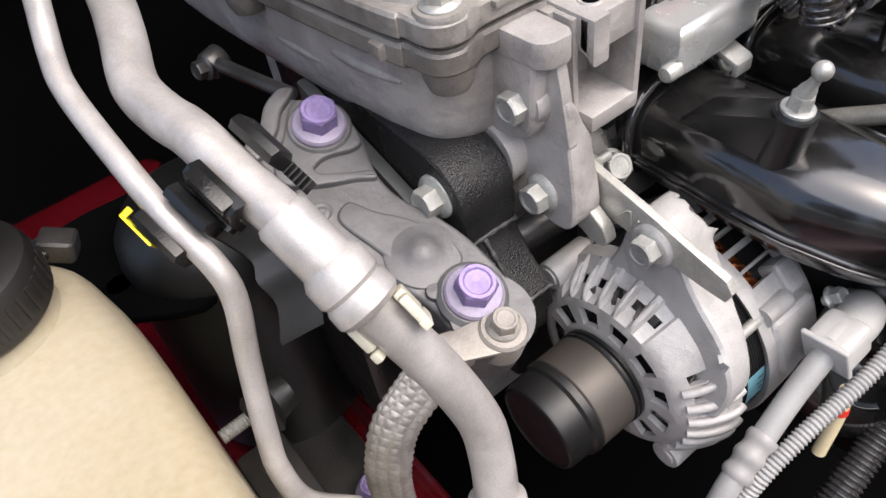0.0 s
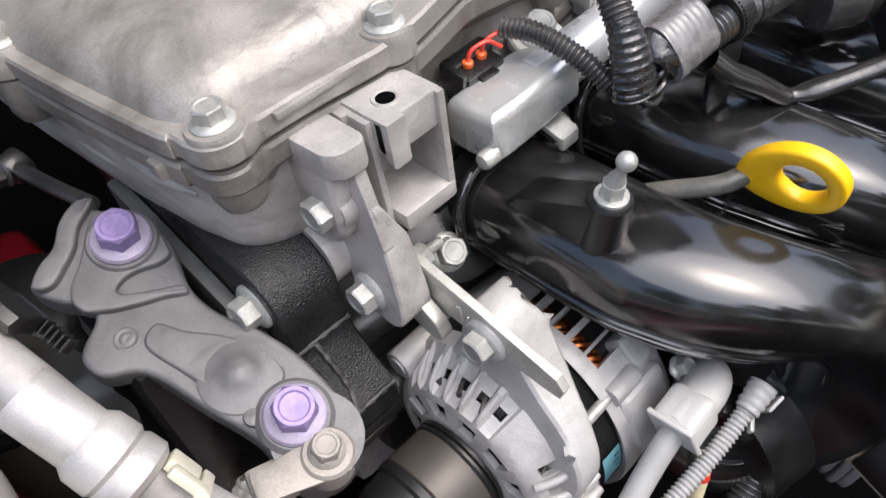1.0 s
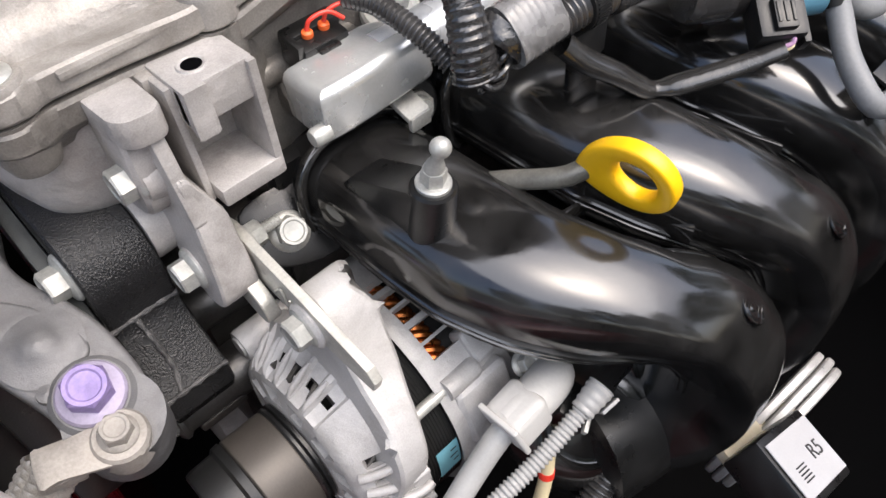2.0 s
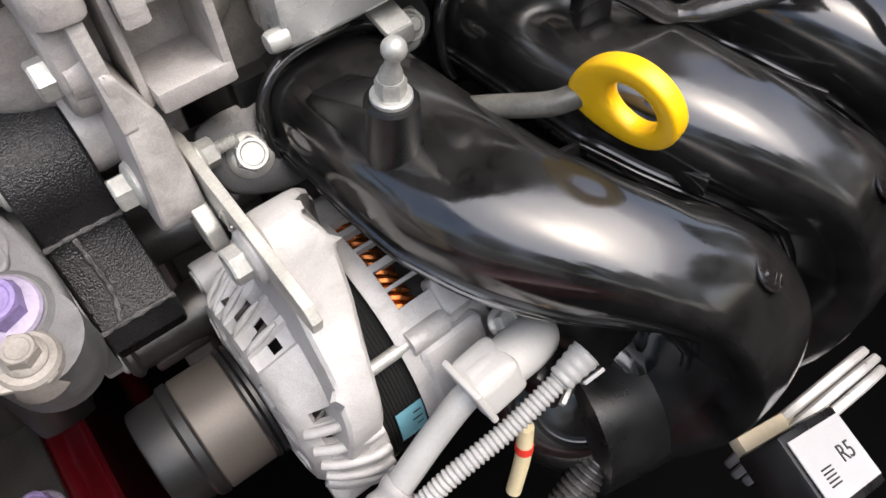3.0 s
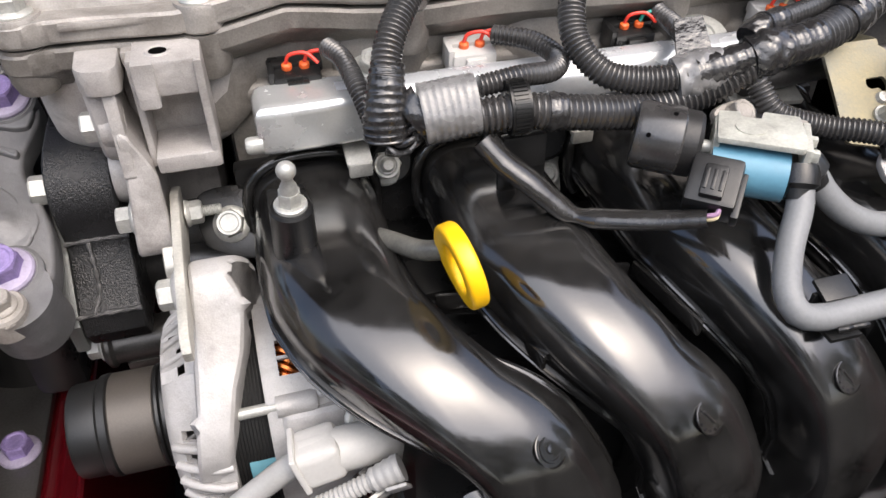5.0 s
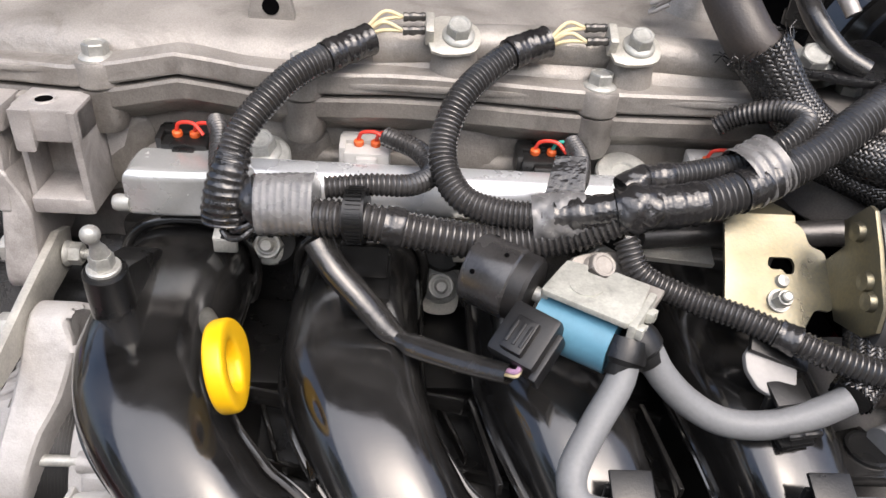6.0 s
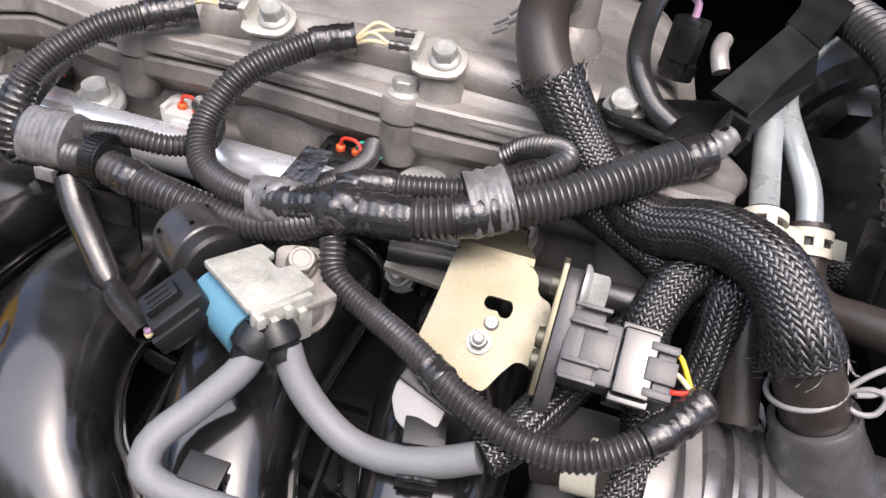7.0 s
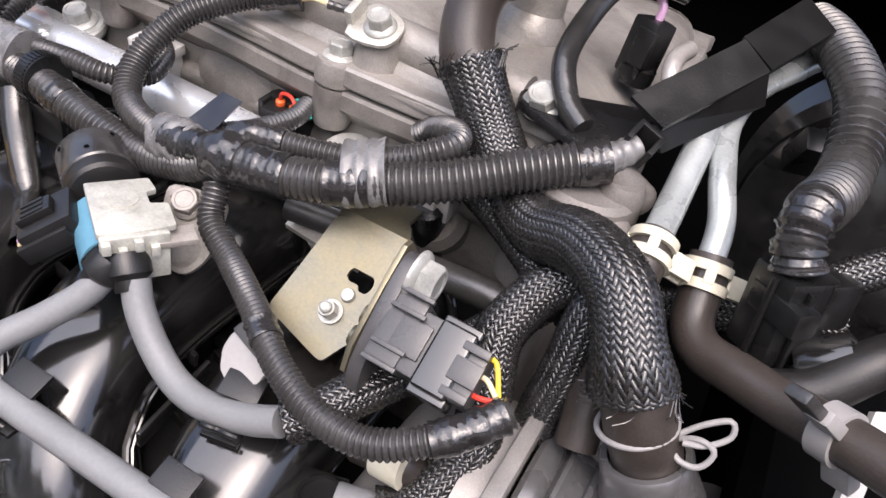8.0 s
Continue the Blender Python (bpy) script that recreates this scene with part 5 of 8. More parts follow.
box(s, (0.0090, 0.0016, 0.0110), Matrix.Translation((0.0235, -0.0640, 0.7815)) @ Matrix.Rotation(radians(25), 4, 'X') @ Matrix.Rotation(radians(-18), 4, 'Y'), 0.0006)
part("end_tape", s, CABLE, con)
plug = thing("alternator_plug", "dark plug with metal clip under the conduit", "connector", (0.02, -0.05, 0.76))
s = Shape()
box(s, (0.018, 0.016, 0.014), at((0.018, -0.050, 0.770), (0.2, -0.4, 0.8)), 0.002)
part("body", s, MATTE, plug)
s = Shape()
for k in (-1, 1):
    box(s, (0.014, 0.002, 0.003), at((0.016, -0.057 + 0.003 * k, 0.7755), (0.2, -0.4, 0.8)), 0.0005)
part("clip", s, ZINC, plug)

# ---- low corrugated hose, relay with label, cooling pipe ends ----
low = thing("lower_conduit", "black corrugated conduit low beside the manifold", "conduit", (0.02, -0.06, 0.66))
s = Shape()
loom_tube(s, [(0.045, -0.066, 0.705), (0.02, -0.068, 0.690), (-0.01, -0.070, 0.670), (-0.04, -0.072, 0.64)], 0.0085, 0.0032, 0.0014, 18)
part("corrugated_tube", s, LOOM, low)
s = Shape()
tube(s, [(0.005, -0.050, 0.745), (0.002, -0.052, 0.725), (-0.004, -0.053, 0.70)], 0.0035, 0.003, 12)
tagw = single("marker_wire", s, CREAM_WIRE, "cream wire with a red marker band", "wire")
s = Shape()
tube(s, [(0.0035, -0.0512, 0.733), (0.0026, -0.0518, 0.729)], 0.0039, 0.002, 12)
part("red_band", s, RED_WIRE, tagw, "red band")
relay = thing("relay_box", "black relay box with white printed label", "relay box", (0.15, -0.12, 0.60))
RL = Matrix.Translation((0.150, -0.130, 0.640)) @ Matrix.Rotation(radians(22), 4, 'Y') @ Matrix.Rotation(radians(18), 4, 'X') @ Matrix.Rotation(radians(-5), 4, 'Z')
s = Shape()
box(s, (0.058, 0.046, 0.030), RL @ Matrix.Translation((0, 0, -0.016)), 0.003)
part("case", s, MATTE, relay)
s = Shape()
box(s, (0.052, 0.036, 0.0006), RL, 0)
part("label", s, LABEL, relay, "white label printed R5")
fc = bpy.data.curves.new("relay_text", 'FONT')
fc.body, fc.size, fc.extrude = "R5", 0.013, 0.0002
fo = bpy.data.objects.new("relay_text", fc)
scene.collection.objects.link(fo)
bpy.context.view_layer.update()
tm = bpy.data.meshes.new_from_object(fo.evaluated_get(bpy.context.evaluated_depsgraph_get()))
scene.collection.objects.unlink(fo)
bpy.data.objects.remove(fo)
s = Shape()
s.add([RL @ Matrix.Translation((0.004, -0.004, 0.0005)) @ Matrix.Rotation(radians(0), 4, 'Z') @ v.co for v in tm.vertices], [tuple(p.vertices) for p in tm.polygons])
part("lettering", s, INK, relay)
s = Shape()
for i in range(5):
    box(s, (0.010, 0.0008, 0.0004), RL @ Matrix.Translation((-0.012, -0.010 + i * 0.0022, 0.0006)), 0)
part("printed_bars", s, INK, relay)
rs = thing("relay_holder", "cream plastic holder under the relay box", "holder", (0.17, -0.12, 0.60))
s = Shape()
box(s, (0.074, 0.040, 0.008), RL @ Matrix.Translation((0.020, 0.012, -0.036)), 0.002)
part("tray", s, CREAM, rs)
s = Shape()
box(s, (0.008, 0.034, 0.018), RL @ Matrix.Translation((0.048, 0.012, -0.026)), 0.002)
part("upstand", s, CREAM, rs)
sp = thing("drive_pulley", "grey grooved steel ring low beside the radiator", "pulley", (0.27, -0.1, 0.55))
s = Shape()
for h, r in ((-0.0035, 0.0575), (0.0038, 0.060), (0.0112, 0.0585)):
    lathe(s, [(0.050, h), (r - 0.0012, h + 0.0004), (r, h + 0.0014), (r, h + 0.0050), (r - 0.0012, h + 0.0062), (0.050, h + 0.0068)], at((0.2085, -0.1050, 0.5610), (0.06, 0.98, 0.15)), 48)
part("ring", s, PULLEY_RIM, sp)
s = Shape()
lathe(s, [(0.0, 0.002), (0.014, 0.002), (0.016, 0.004), (0.052, 0.006), (0.052, 0.012), (0.0, 0.012)], at((0.2085, -0.1050, 0.5610), (0.06, 0.98, 0.15)), 40)
part("web", s, CAST_DARK, sp, "dull web inside the ring")

# ---- intake manifold ----
mani = thing("intake_manifold", "glossy black moulded intake manifold with four curved runners", "intake manifold", (0.14, -0.02, 0.70))
TOPX = [0.0138 + 0.0838 * k for k in range(4)]
LOWX = [0.0775 + 0.0628 * k for k in range(4)]


def runner(s, x0, x1):
    """One runner: from the head it comes forward, bends sideways and turns down."""
    ways = [(0.0, 0.090, 0.831, 0.0280, 0.0230), (0.0, 0.066, 0.833, 0.0292, 0.0240), (0.0, 0.044, 0.834, 0.0298, 0.0248), (0.0, 0.020, 0.834, 0.0298, 0.0254), (0.025, -0.004, 0.833, 0.0296, 0.0260),
            (0.095, -0.024, 0.830, 0.0292, 0.0266), (0.26, -0.043, 0.823, 0.0292, 0.0274), (0.48, -0.059, 0.811, 0.0315, 0.0284), (0.72, -0.071, 0.794, 0.0395, 0.0290), (0.89, -0.078, 0.768, 0.0430, 0.0290),
            (0.97, -0.077, 0.738, 0.0370, 0.0285), (1.0, -0.066, 0.706, 0.0312, 0.0280), (1.0, -0.043, 0.680, 0.0312, 0.0280), (1.0, -0.01, 0.665, 0.0312, 0.0280)]
    near = [0.0280, 0.0292, 0.0298, 0.0298, 0.0294, 0.0252, 0.0198, 0.0132, 0.0078, 0.0050, 0.0100, 0.0210, 0.0300, 0.0312]
    pts = [(x0 + (x1 - x0) * u, y, z) for u, y, z, _, _ in ways]
    rows, total = frames_along(pts, 0.004)
    cum = [0.0]
    for a, b in zip(pts, pts[1:]):
        cum.append(cum[-1] + (Vector(b) - Vector(a)).length)
    n, seg = len(rows), 40
    verts, faces, lips = [], [], []
    for i, (q, _, _, t) in enumerate(rows):
        d = cum[-1] * i / (n - 1)
        hw = float(np.interp(d, cum, [w[3] for w in ways]))
        hh = float(np.interp(d, cum, [w[4] for w in ways]))
        hn = float(np.interp(d, cum, near))
        lips.append((q, hn, hw, t))
        side = Vector((1, 0, 0)) - t * t.x
        side.normalize()
        upw = side.cross(t)
        if upw.z < -0.2 and i < n * 0.5:
            upw = -upw
        if i and upw.dot(prev) < 0:
            upw = -upw
        prev = upw
        for j in range(seg):
            a = 2 * math.pi * j / seg
            c, sn = math.cos(a), math.sin(a)
            p = 0.70 if sn > 0 else 0.80
            verts.append(q + side * ((hw if c > 0 else hn) * math.copysign(abs(c) ** p, c)) + upw * (hh * math.copysign(abs(sn) ** p, sn)))
    for i in range(n - 1):
        for j in range(seg):
            k = (j + 1) % seg
            faces.append((i * seg + j, i * seg + k, (i + 1) * seg + k, (i + 1) * seg + j))
    faces.append(tuple(range(seg))[::-1])
    faces.append(tuple((n - 1) * seg + j for j in range(seg)))
    s.add(verts, faces)
    return lips


def edge_strip(s, rows, hi, drop):
    """The flat weld lip that runs along both sides of a runner, grooved along its edge."""
    lip = [(-0.004, 0.0010), (0.0012, 0.0010), (0.0020, 0.0004), (0.0020, -0.0008), (0.0012, -0.0013), (0.0012, -0.0019), (0.0022, -0.0024), (0.0022, -0.0038), (0.0014, -0.0046), (-0.004, -0.0046)]
    for sgn in (-1, 1):
        vv, ff, n = [], [], len(lip)
        for q, hn, hw, t in rows[:hi]:
            side = (Vector((1, 0, 0)) - t * t.x).normalized()
            upw = side.cross(t)
            if upw.z < 0:
                upw = -upw
            vv += [q + side * (sgn * ((hw if sgn > 0 else hn) - 0.0003 + a)) + upw * (b - drop) for a, b in lip]
        for i in range(hi - 1):
            for j in range(n):
                ff.append((i * n + j, i * n + (j + 1) % n, (i + 1) * n + (j + 1) % n, (i + 1) * n + j))
        s.add(vv, ff)


CROWNS = []
for k in range(4):
    s = Shape()
    rows = runner(s, TOPX[k], LOWX[k])
    CROWNS += [(Vector(v), (Vector(v) - rows[i // 40][0]).normalized()) for i, v in enumerate(s.v)]
    rn = part("runner", s, GLOSS, mani)
    s = Shape()
    edge_strip(s, rows, int(len(rows) * 0.66), 0.0020)
    part("weld_seam", s, GLOSS, rn)
    # collar against the head
    s = Shape()
    lathe(s, [(0.0285, 0), (0.031, 0.002), (0.031, 0.010), (0.0285, 0.013)], at((TOPX[k], 0.088, 0.828), (0, -1, 0.05)), 40)
    part("collar", s, MATTE, rn)
    s = Shape()
    rim = []
    for i in range(25):
        a = radians(-35 + 250 * i / 24)
        c, e = math.cos(a), math.sin(a)
        rim.append((TOPX[k] + 0.0318 * math.copysign(abs(c) ** 0.75, c), 0.0705 + 0.004 * e, 0.8335 + 0.0262 * math.copysign(abs(e) ** 0.75, e)))
    tube(s, rim, 0.0026, 0.003, 12)
    part("inlet_rim", s, GLOSS, rn, "raised rim round the inlet end")
s = Shape()
span(s, (-0.022, 0.082, 0.796), (0.305, 0.092, 0.852), 0.003)
part("flange", s, MATTE, mani)
s = Shape()
prism(s, soft_outline([(-0.0150, 0.0160), (0.0080, 0.0200), (0.0230, 0.0140), (0.0240, -0.0120), (0.0120, -0.0170), (-0.0040, -0.0140), (-0.0140, -0.0060)], 5), 0.006, at((-0.027, 0.0762, 0.8235), (-0.1, -0.75, 0.66)), 0.0014)
part("flange_ear", s, MATTE, mani, "black ear behind the flange bolt")
for x in (0.0545, 0.1385, 0.2195):
    s = Shape()
    lathe(s, [(0.012, 0), (0.012, 0.012), (0.010, 0.014)], at((x, 0.088, 0.842), (0, -0.9, 0.4)), 24)
    part("stud_pad", s, MATTE, mani)
for x0 in (0.035, 0.118, 0.20):
    s = Shape()
    span(s, (x0, 0.02, 0.800), (x0 + 0.040, 0.085, 0.806), 0.002)
    part("web_plate", s, MATTE, mani)
s = Shape()
span(s, (0.03, -0.050, 0.63), (0.34, 0.06, 0.785), 0.02, 4)
tube(s, [(0.035, -0.040, 0.70), (0.10, -0.05, 0.695), (0.22, -0.05, 0.70), (0.33, -0.045, 0.71)], 0.040, 0.01, 28)
part("plenum", s, MATTE, mani)
s = Shape()
lathe(s, [(0.046, -0.020), (0.044, -0.004), (0.040, 0.006), (0.034, 0.0125), (0.0265, 0.0160), (0.0225, 0.0165), (0.0210, 0.0145), (0.0180, 0.0140), (0.010, 0.0165), (0.0, 0.0172)], at((0.046, -0.040, 0.716), (-0.50, -0.58, 0.64)), 48)
part("end_dome", s, GLOSS, mani, "rounded black end dome")
END = Matrix.Translation((0.066, -0.058, 0.738)) @ Matrix(((0.848, 0.2806, -0.4496), (-0.530, 0.449, -0.7194), (0.0, 0.8483, 0.5295))).to_4x4()
s = Shape()
loft(s, soft_outline([(-0.0169, 0.0169), (0.0026, 0.0160), (0.0247, 0.0070), (0.0320, -0.0108), (0.0262, -0.0275), (0.0040, -0.0440), (-0.0167, -0.0490), (-0.0230, -0.0400), (-0.0113, -0.0183), (-0.0116, 0.0013)], 6), round_layers(-0.030, -0.0055, 0.001, 0.004), END)
part("end_wall", s, GLOSS, mani, "curved black wall below the runner")
s = Shape()
loft(s, soft_outline([(-0.0055, 0.0157), (0.0029, 0.0140), (0.0098, 0.0142), (0.0122, 0.0034), (0.0085, -0.0065), (0.0021, -0.0150), (0.0005, -0.0080), (-0.0020, 0.0010)], 6), round_layers(-0.012, -0.0020, 0.0006, 0.0012), END)
part("relief_panel", s, GLOSS, mani)
s = Shape()
tube(s, [END @ Vector(v) for v in ((0.0160, 0.0140, -0.0045), (0.0225, 0.0040, -0.0045), (0.0225, -0.0120, -0.0045), (0.0120, -0.0280, -0.0045), (-0.0050, -0.0400, -0.0050), (-0.0165, -0.0450, -0.0060))], 0.0040, 0.003, 14)
part("weld_flange", s, GLOSS, mani)
# web plates and ribs in the valleys
for k in range(3):
    x = (TOPX[k] + TOPX[k + 1]) / 2
    xl = (LOWX[k] + LOWX[k + 1]) / 2
    s = Shape()
    box(s, (0.040, 0.085, 0.003), Matrix.Translation(((x + xl) / 2 - 0.006, -0.005, 0.793)) @ Matrix.Rotation(radians(14), 4, 'X'), 0.001)
    web = part("valley_web", s, MATTE, mani)
    for y, z, u in ((0.008, 0.806, 0.12), (-0.022, 0.796, 0.38)):
        xx = x + (xl - x) * u
        s = Shape()
        box(s, (0.034, 0.0022, 0.006), Matrix.Translation((xx, y, z)) @ Matrix.Rotation(radians(-14), 4, 'Z'), 0.0006)
        part("rib", s, GLOSS, web)
        s = Shape()
        box(s, (0.0022, 0.032, 0.006), Matrix.Translation((xx, y - 0.014, z - 0.002)) @ Matrix.Rotation(radians(20), 4, 'Z'), 0.0006)
        part("rib", s, GLOSS, web)
for k in range(3):
    for (xa, ya), (xb, yb) in (((0.055, -0.006), (0.076, -0.009)), ((0.0745, -0.0085), (0.088, -0.052))):
        a, b = Vector((xa + 0.0745 * k, ya, 0.829)), Vector((xb + 0.0705 * k, yb, 0.828))
        s = Shape()
        box(s, ((b - a).length, 0.0022, 0.008), Matrix.Translation((a + b) / 2 - Vector((0, 0, 0.004))) @ (b - a).to_track_quat('X', 'Z').to_matrix().to_4x4(), 0.0006)
        part("cross_rib", s, GLOSS, mani)
# stud boss on the first runner
s = Shape()
BOSS = at((0.0006, 0.0068, 0.8785), (0.02, -0.12, 1))
lathe(s, [(0.0094, -0.040), (0.0090, -0.016), (0.0086, -0.0012), (0.0078, 0.0), (0.0, 0.0)], BOSS, 40)
prism(s, [(0.007, 0.8776), (0.013, 0.8765), (0.046, 0.8620), (0.052, 0.856), (0.052, 0.835), (0.006, 0.835)], 0.0168, Matrix.Translation((-0.0080, 0, 0)) @ YZ, 0.0016)
part("stud_boss", s, MATTE, mani)
# moulded date dials on the crowns
for (x, y, z), plain in (((0.0767, -0.0847, 0.8197), True), ((0.1400, -0.0835, 0.8160), False), ((0.2020, -0.0840, 0.8150), False)):
    q, n = min(CROWNS, key=lambda c: (c[0] - Vector((x, y, z))).length)
    n = (n + Vector((0.0, -0.30, 0.40))).normalized()
    m = at(q - n * 0.0007, n) @ Matrix.Scale(1.2, 4)
    s = Shape()
    if plain:
        lathe(s, [(0.0060, 0), (0.0060, 0.0006), (0.0057, 0.0007), (0.0054, 0.0002), (0.0044, 0.0002), (0.0042, 0.0007), (0.0036, 0.0007), (0.0034, 0.0002), (0.0016, 0.0002), (0.0013, 0.0008), (0, 0.0009)], m, 32)
    else:
        lathe(s, [(0.0060, 0), (0.0060, 0.0006), (0.0056, 0.0007), (0.0053, 0.0002), (0, 0.0002)], m, 32)
        for i in range(12):
            a = i * math.pi / 6
            box(s, (0.0009, 0.0005, 0.0006), m @ Matrix.Translation((0.0044 * math.cos(a), 0.0044 * math.sin(a), 0.0005)) @ Matrix.Rotation(a, 4, 'Z'))
        box(s, (0.0009, 0.0055, 0.0007), m @ Matrix.Rotation(0.4, 4, 'Z') @ Matrix.Translation((0, 0, 0.0005)))
    part("date_dial", s, GLOSS, mani, "moulded dial in relief")
for i, x in enumerate((0.0515, 0.1385, 0.2193)):
    bolt("mani", "flange_nut", "zinc-plated nut on a manifold stud", (x, 0.0775, 0.845) if i != 1 else (x, 0.079, 0.823), (0, -0.85, 0.52), 0.0130, ZINC, flange=0.0105, height=0.0070, stud=0.0045, group="manifold nuts", spin=i * 17)

s = Shape()
prism(s, soft_outline([(-0.0125, 0.022), (0.0125, 0.022), (0.0105, 0.004), (0.0095, -0.012), (0.005, -0.0165), (-0.005, -0.0165), (-0.0095, -0.012), (-0.0105, 0.004)], 4), 0.002, at((0.1385, 0.0800, 0.8235), (0, -0.85, 0.52)), 0.0005)
single("stud_plate", s, GALV, "zinc-plated tab plate behind a manifold nut", "plate")

# ball stud for the trim cover
stud = thing("ball_stud", "zinc ball stud screwed into the manifold boss", "ball stud", (-0.001, 0.0115, 0.8768))
s = Shape()
lathe(s, [(0.0066, 0.0), (0.0066, 0.0013), (0.0060, 0.0018), (0.0054, 0.0018)], BOSS, 30)
hexagon(s, 0.0084, 0.0060, BOSS @ Matrix.Translation((0, 0, 0.0017)) @ Matrix.Rotation(0.3, 4, 'Z'))
part("hex_base", s, ZINC, stud)
s = Shape()
lean = at(BOSS @ Vector((0, 0, 0.0074)), (0.0, -0.35, 1))
prof = [(0.0038, 0.0), (0.0034, 0.003), (0.0024, 0.0055), (0.0021, 0.0085)] + [(0.0038 * math.sin(a), 0.0128 - 0.0038 * math.cos(a)) for a in [0.55 + i * 0.26 for i in range(10)]] + [(0, 0.0166)]
lathe(s, prof, lean, 28)
part("ball", s, ZINC, stud)

# ---- dipstick ----
dip = thing("dipstick", "engine oil dipstick with yellow plastic pull ring", "dipstick", (0.05, -0.02, 0.82))
s = Shape()
RC = Vector((0.0570, -0.0385, 0.8715))
rx = (RC - Vector((0.0505, -0.0205, 0.8632))).normalized()
rz = Vector((0.96, 0.10, 0.20)).normalized()
rx = (rx - rz * rx.dot(rz)).normalized()
ringm = Matrix.Translation(RC) @ Matrix((rx, rz.cross(rx), rz)).transposed().to_4x4()
verts, faces = [], []
for i in range(48):
    a = 2 * math.pi * i / 48
    tear = 1 + 0.26 * max(0.0, math.cos(a - math.pi)) ** 4
    cx, cy = math.cos(a) * tear, math.sin(a)
    for j in range(20):
        w = 2 * math.pi * j / 20
        wide = 0.0037 + 0.0034 * max(0.0, math.cos(a - math.pi)) ** 2
        rad, hgt = wide * math.copysign(abs(math.cos(w)) ** 0.45, math.cos(w)), 0.0036 * math.copysign(abs(math.sin(w)) ** 0.5, math.sin(w))
        verts.append(ringm @ Vector(((0.0134 + rad) * cx, (0.0130 + rad) * cy, hgt)))
for i in range(48):
    for j in range(20):
        k, l = (i + 1) % 48, (j + 1) % 20
        faces.append((i * 20 + j, k * 20 + j, k * 20 + l, i * 20 + l))
s.add(verts, faces)
part("pull_ring", s, YELLOW, dip, "yellow oval pull ring")
s = Shape()
tube(s, [RC - rx * 0.0215, (0.0475, -0.012, 0.8605), (0.036, 0.0114, 0.8516), (0.022, 0.040, 0.838), (0.012, 0.06, 0.825)], 0.0042, 0.004, 14)
part("guide_tube", s, GUIDE, dip, "dull steel guide tube")


# ---- fuel rail and injectors ----
rail = thing("fuel_rail", "bright zinc-plated fuel rail with square damper box", "fuel rail", (0.11, 0.068, 0.87))
RY, RZ = 0.0700, 0.8840
s = Shape()
tube(s, [(0.030, RY, RZ), (0.10, RY, RZ), (0.18, RY, RZ), (0.245, RY, RZ)], 0.0118, 0.01, 28)
lathe(s, [(0.0118, 0), (0.0105, 0.006), (0.006, 0.009), (0, 0.010)], at((0.245, RY, RZ), (1, 0, 0)), 28)
part("tube", s, RAIL, rail)
s = Shape()
loft(s, soft_outline([(-0.0070, 0.0600), (-0.0045, 0.0565), (0.015, 0.0560), (0.040, 0.0575), (0.050, 0.0590), (0.052, 0.0690), (0.049, 0.0770), (0.043, 0.0795), (0.038, 0.0830), (0.030, 0.0845), (0.000, 0.0830), (-0.0070, 0.0800)], 4),
     round_layers(0.8715, 0.8950, 0.0035, 0.0050), shrink=True)
part("damper_box", s, ZINC_BRIGHT, rail, "pressed zinc damper box with rounded edges")
s = Shape()
lathe(s, [(0.0040, -0.002), (0.0040, 0.004), (0.0032, 0.0055), (0, 0.006)], at((-0.0075, 0.0585, 0.8775), (-1, 0, 0)), 20)
part("pinched_tip", s, ZINC, rail)
for x in (0.0500, 0.2225):
    s = Shape()
    lathe(s, [(0.0135, 0), (0.0135, 0.003), (0.0125, 0.004), (0.006, 0.0042), (0.0055, 0.003), (0, 0.003)], at((x, 0.082, 0.8905), (0, -0.35, 0.94)), 30)
    box(s, (0.016, 0.018, 0.004), at((x, 0.086, 0.888), (0, -0.35, 0.94)), 0.001)
    part("mounting_ear", s, ZINC, rail)
for x in (0.036, 0.147):
    s = Shape()
    box(s, (0.012, 0.018, 0.003), at((x, 0.0620, 0.865), (0, -0.3, 0.95)), 0.001)
    box(s, (0.011, 0.003, 0.007), at((x, 0.0535, 0.8600), (0, 0, 1)), 0.001)
    part("rail_foot", s, GALV, rail)
bolt("m8", "flange_bolt", "zinc flange bolt on the fuel rail ear", (0.050, 0.082, 0.8945), (0, -0.35, 0.94), 0.0120, ZINC, spin=9, group="bracket bolts")


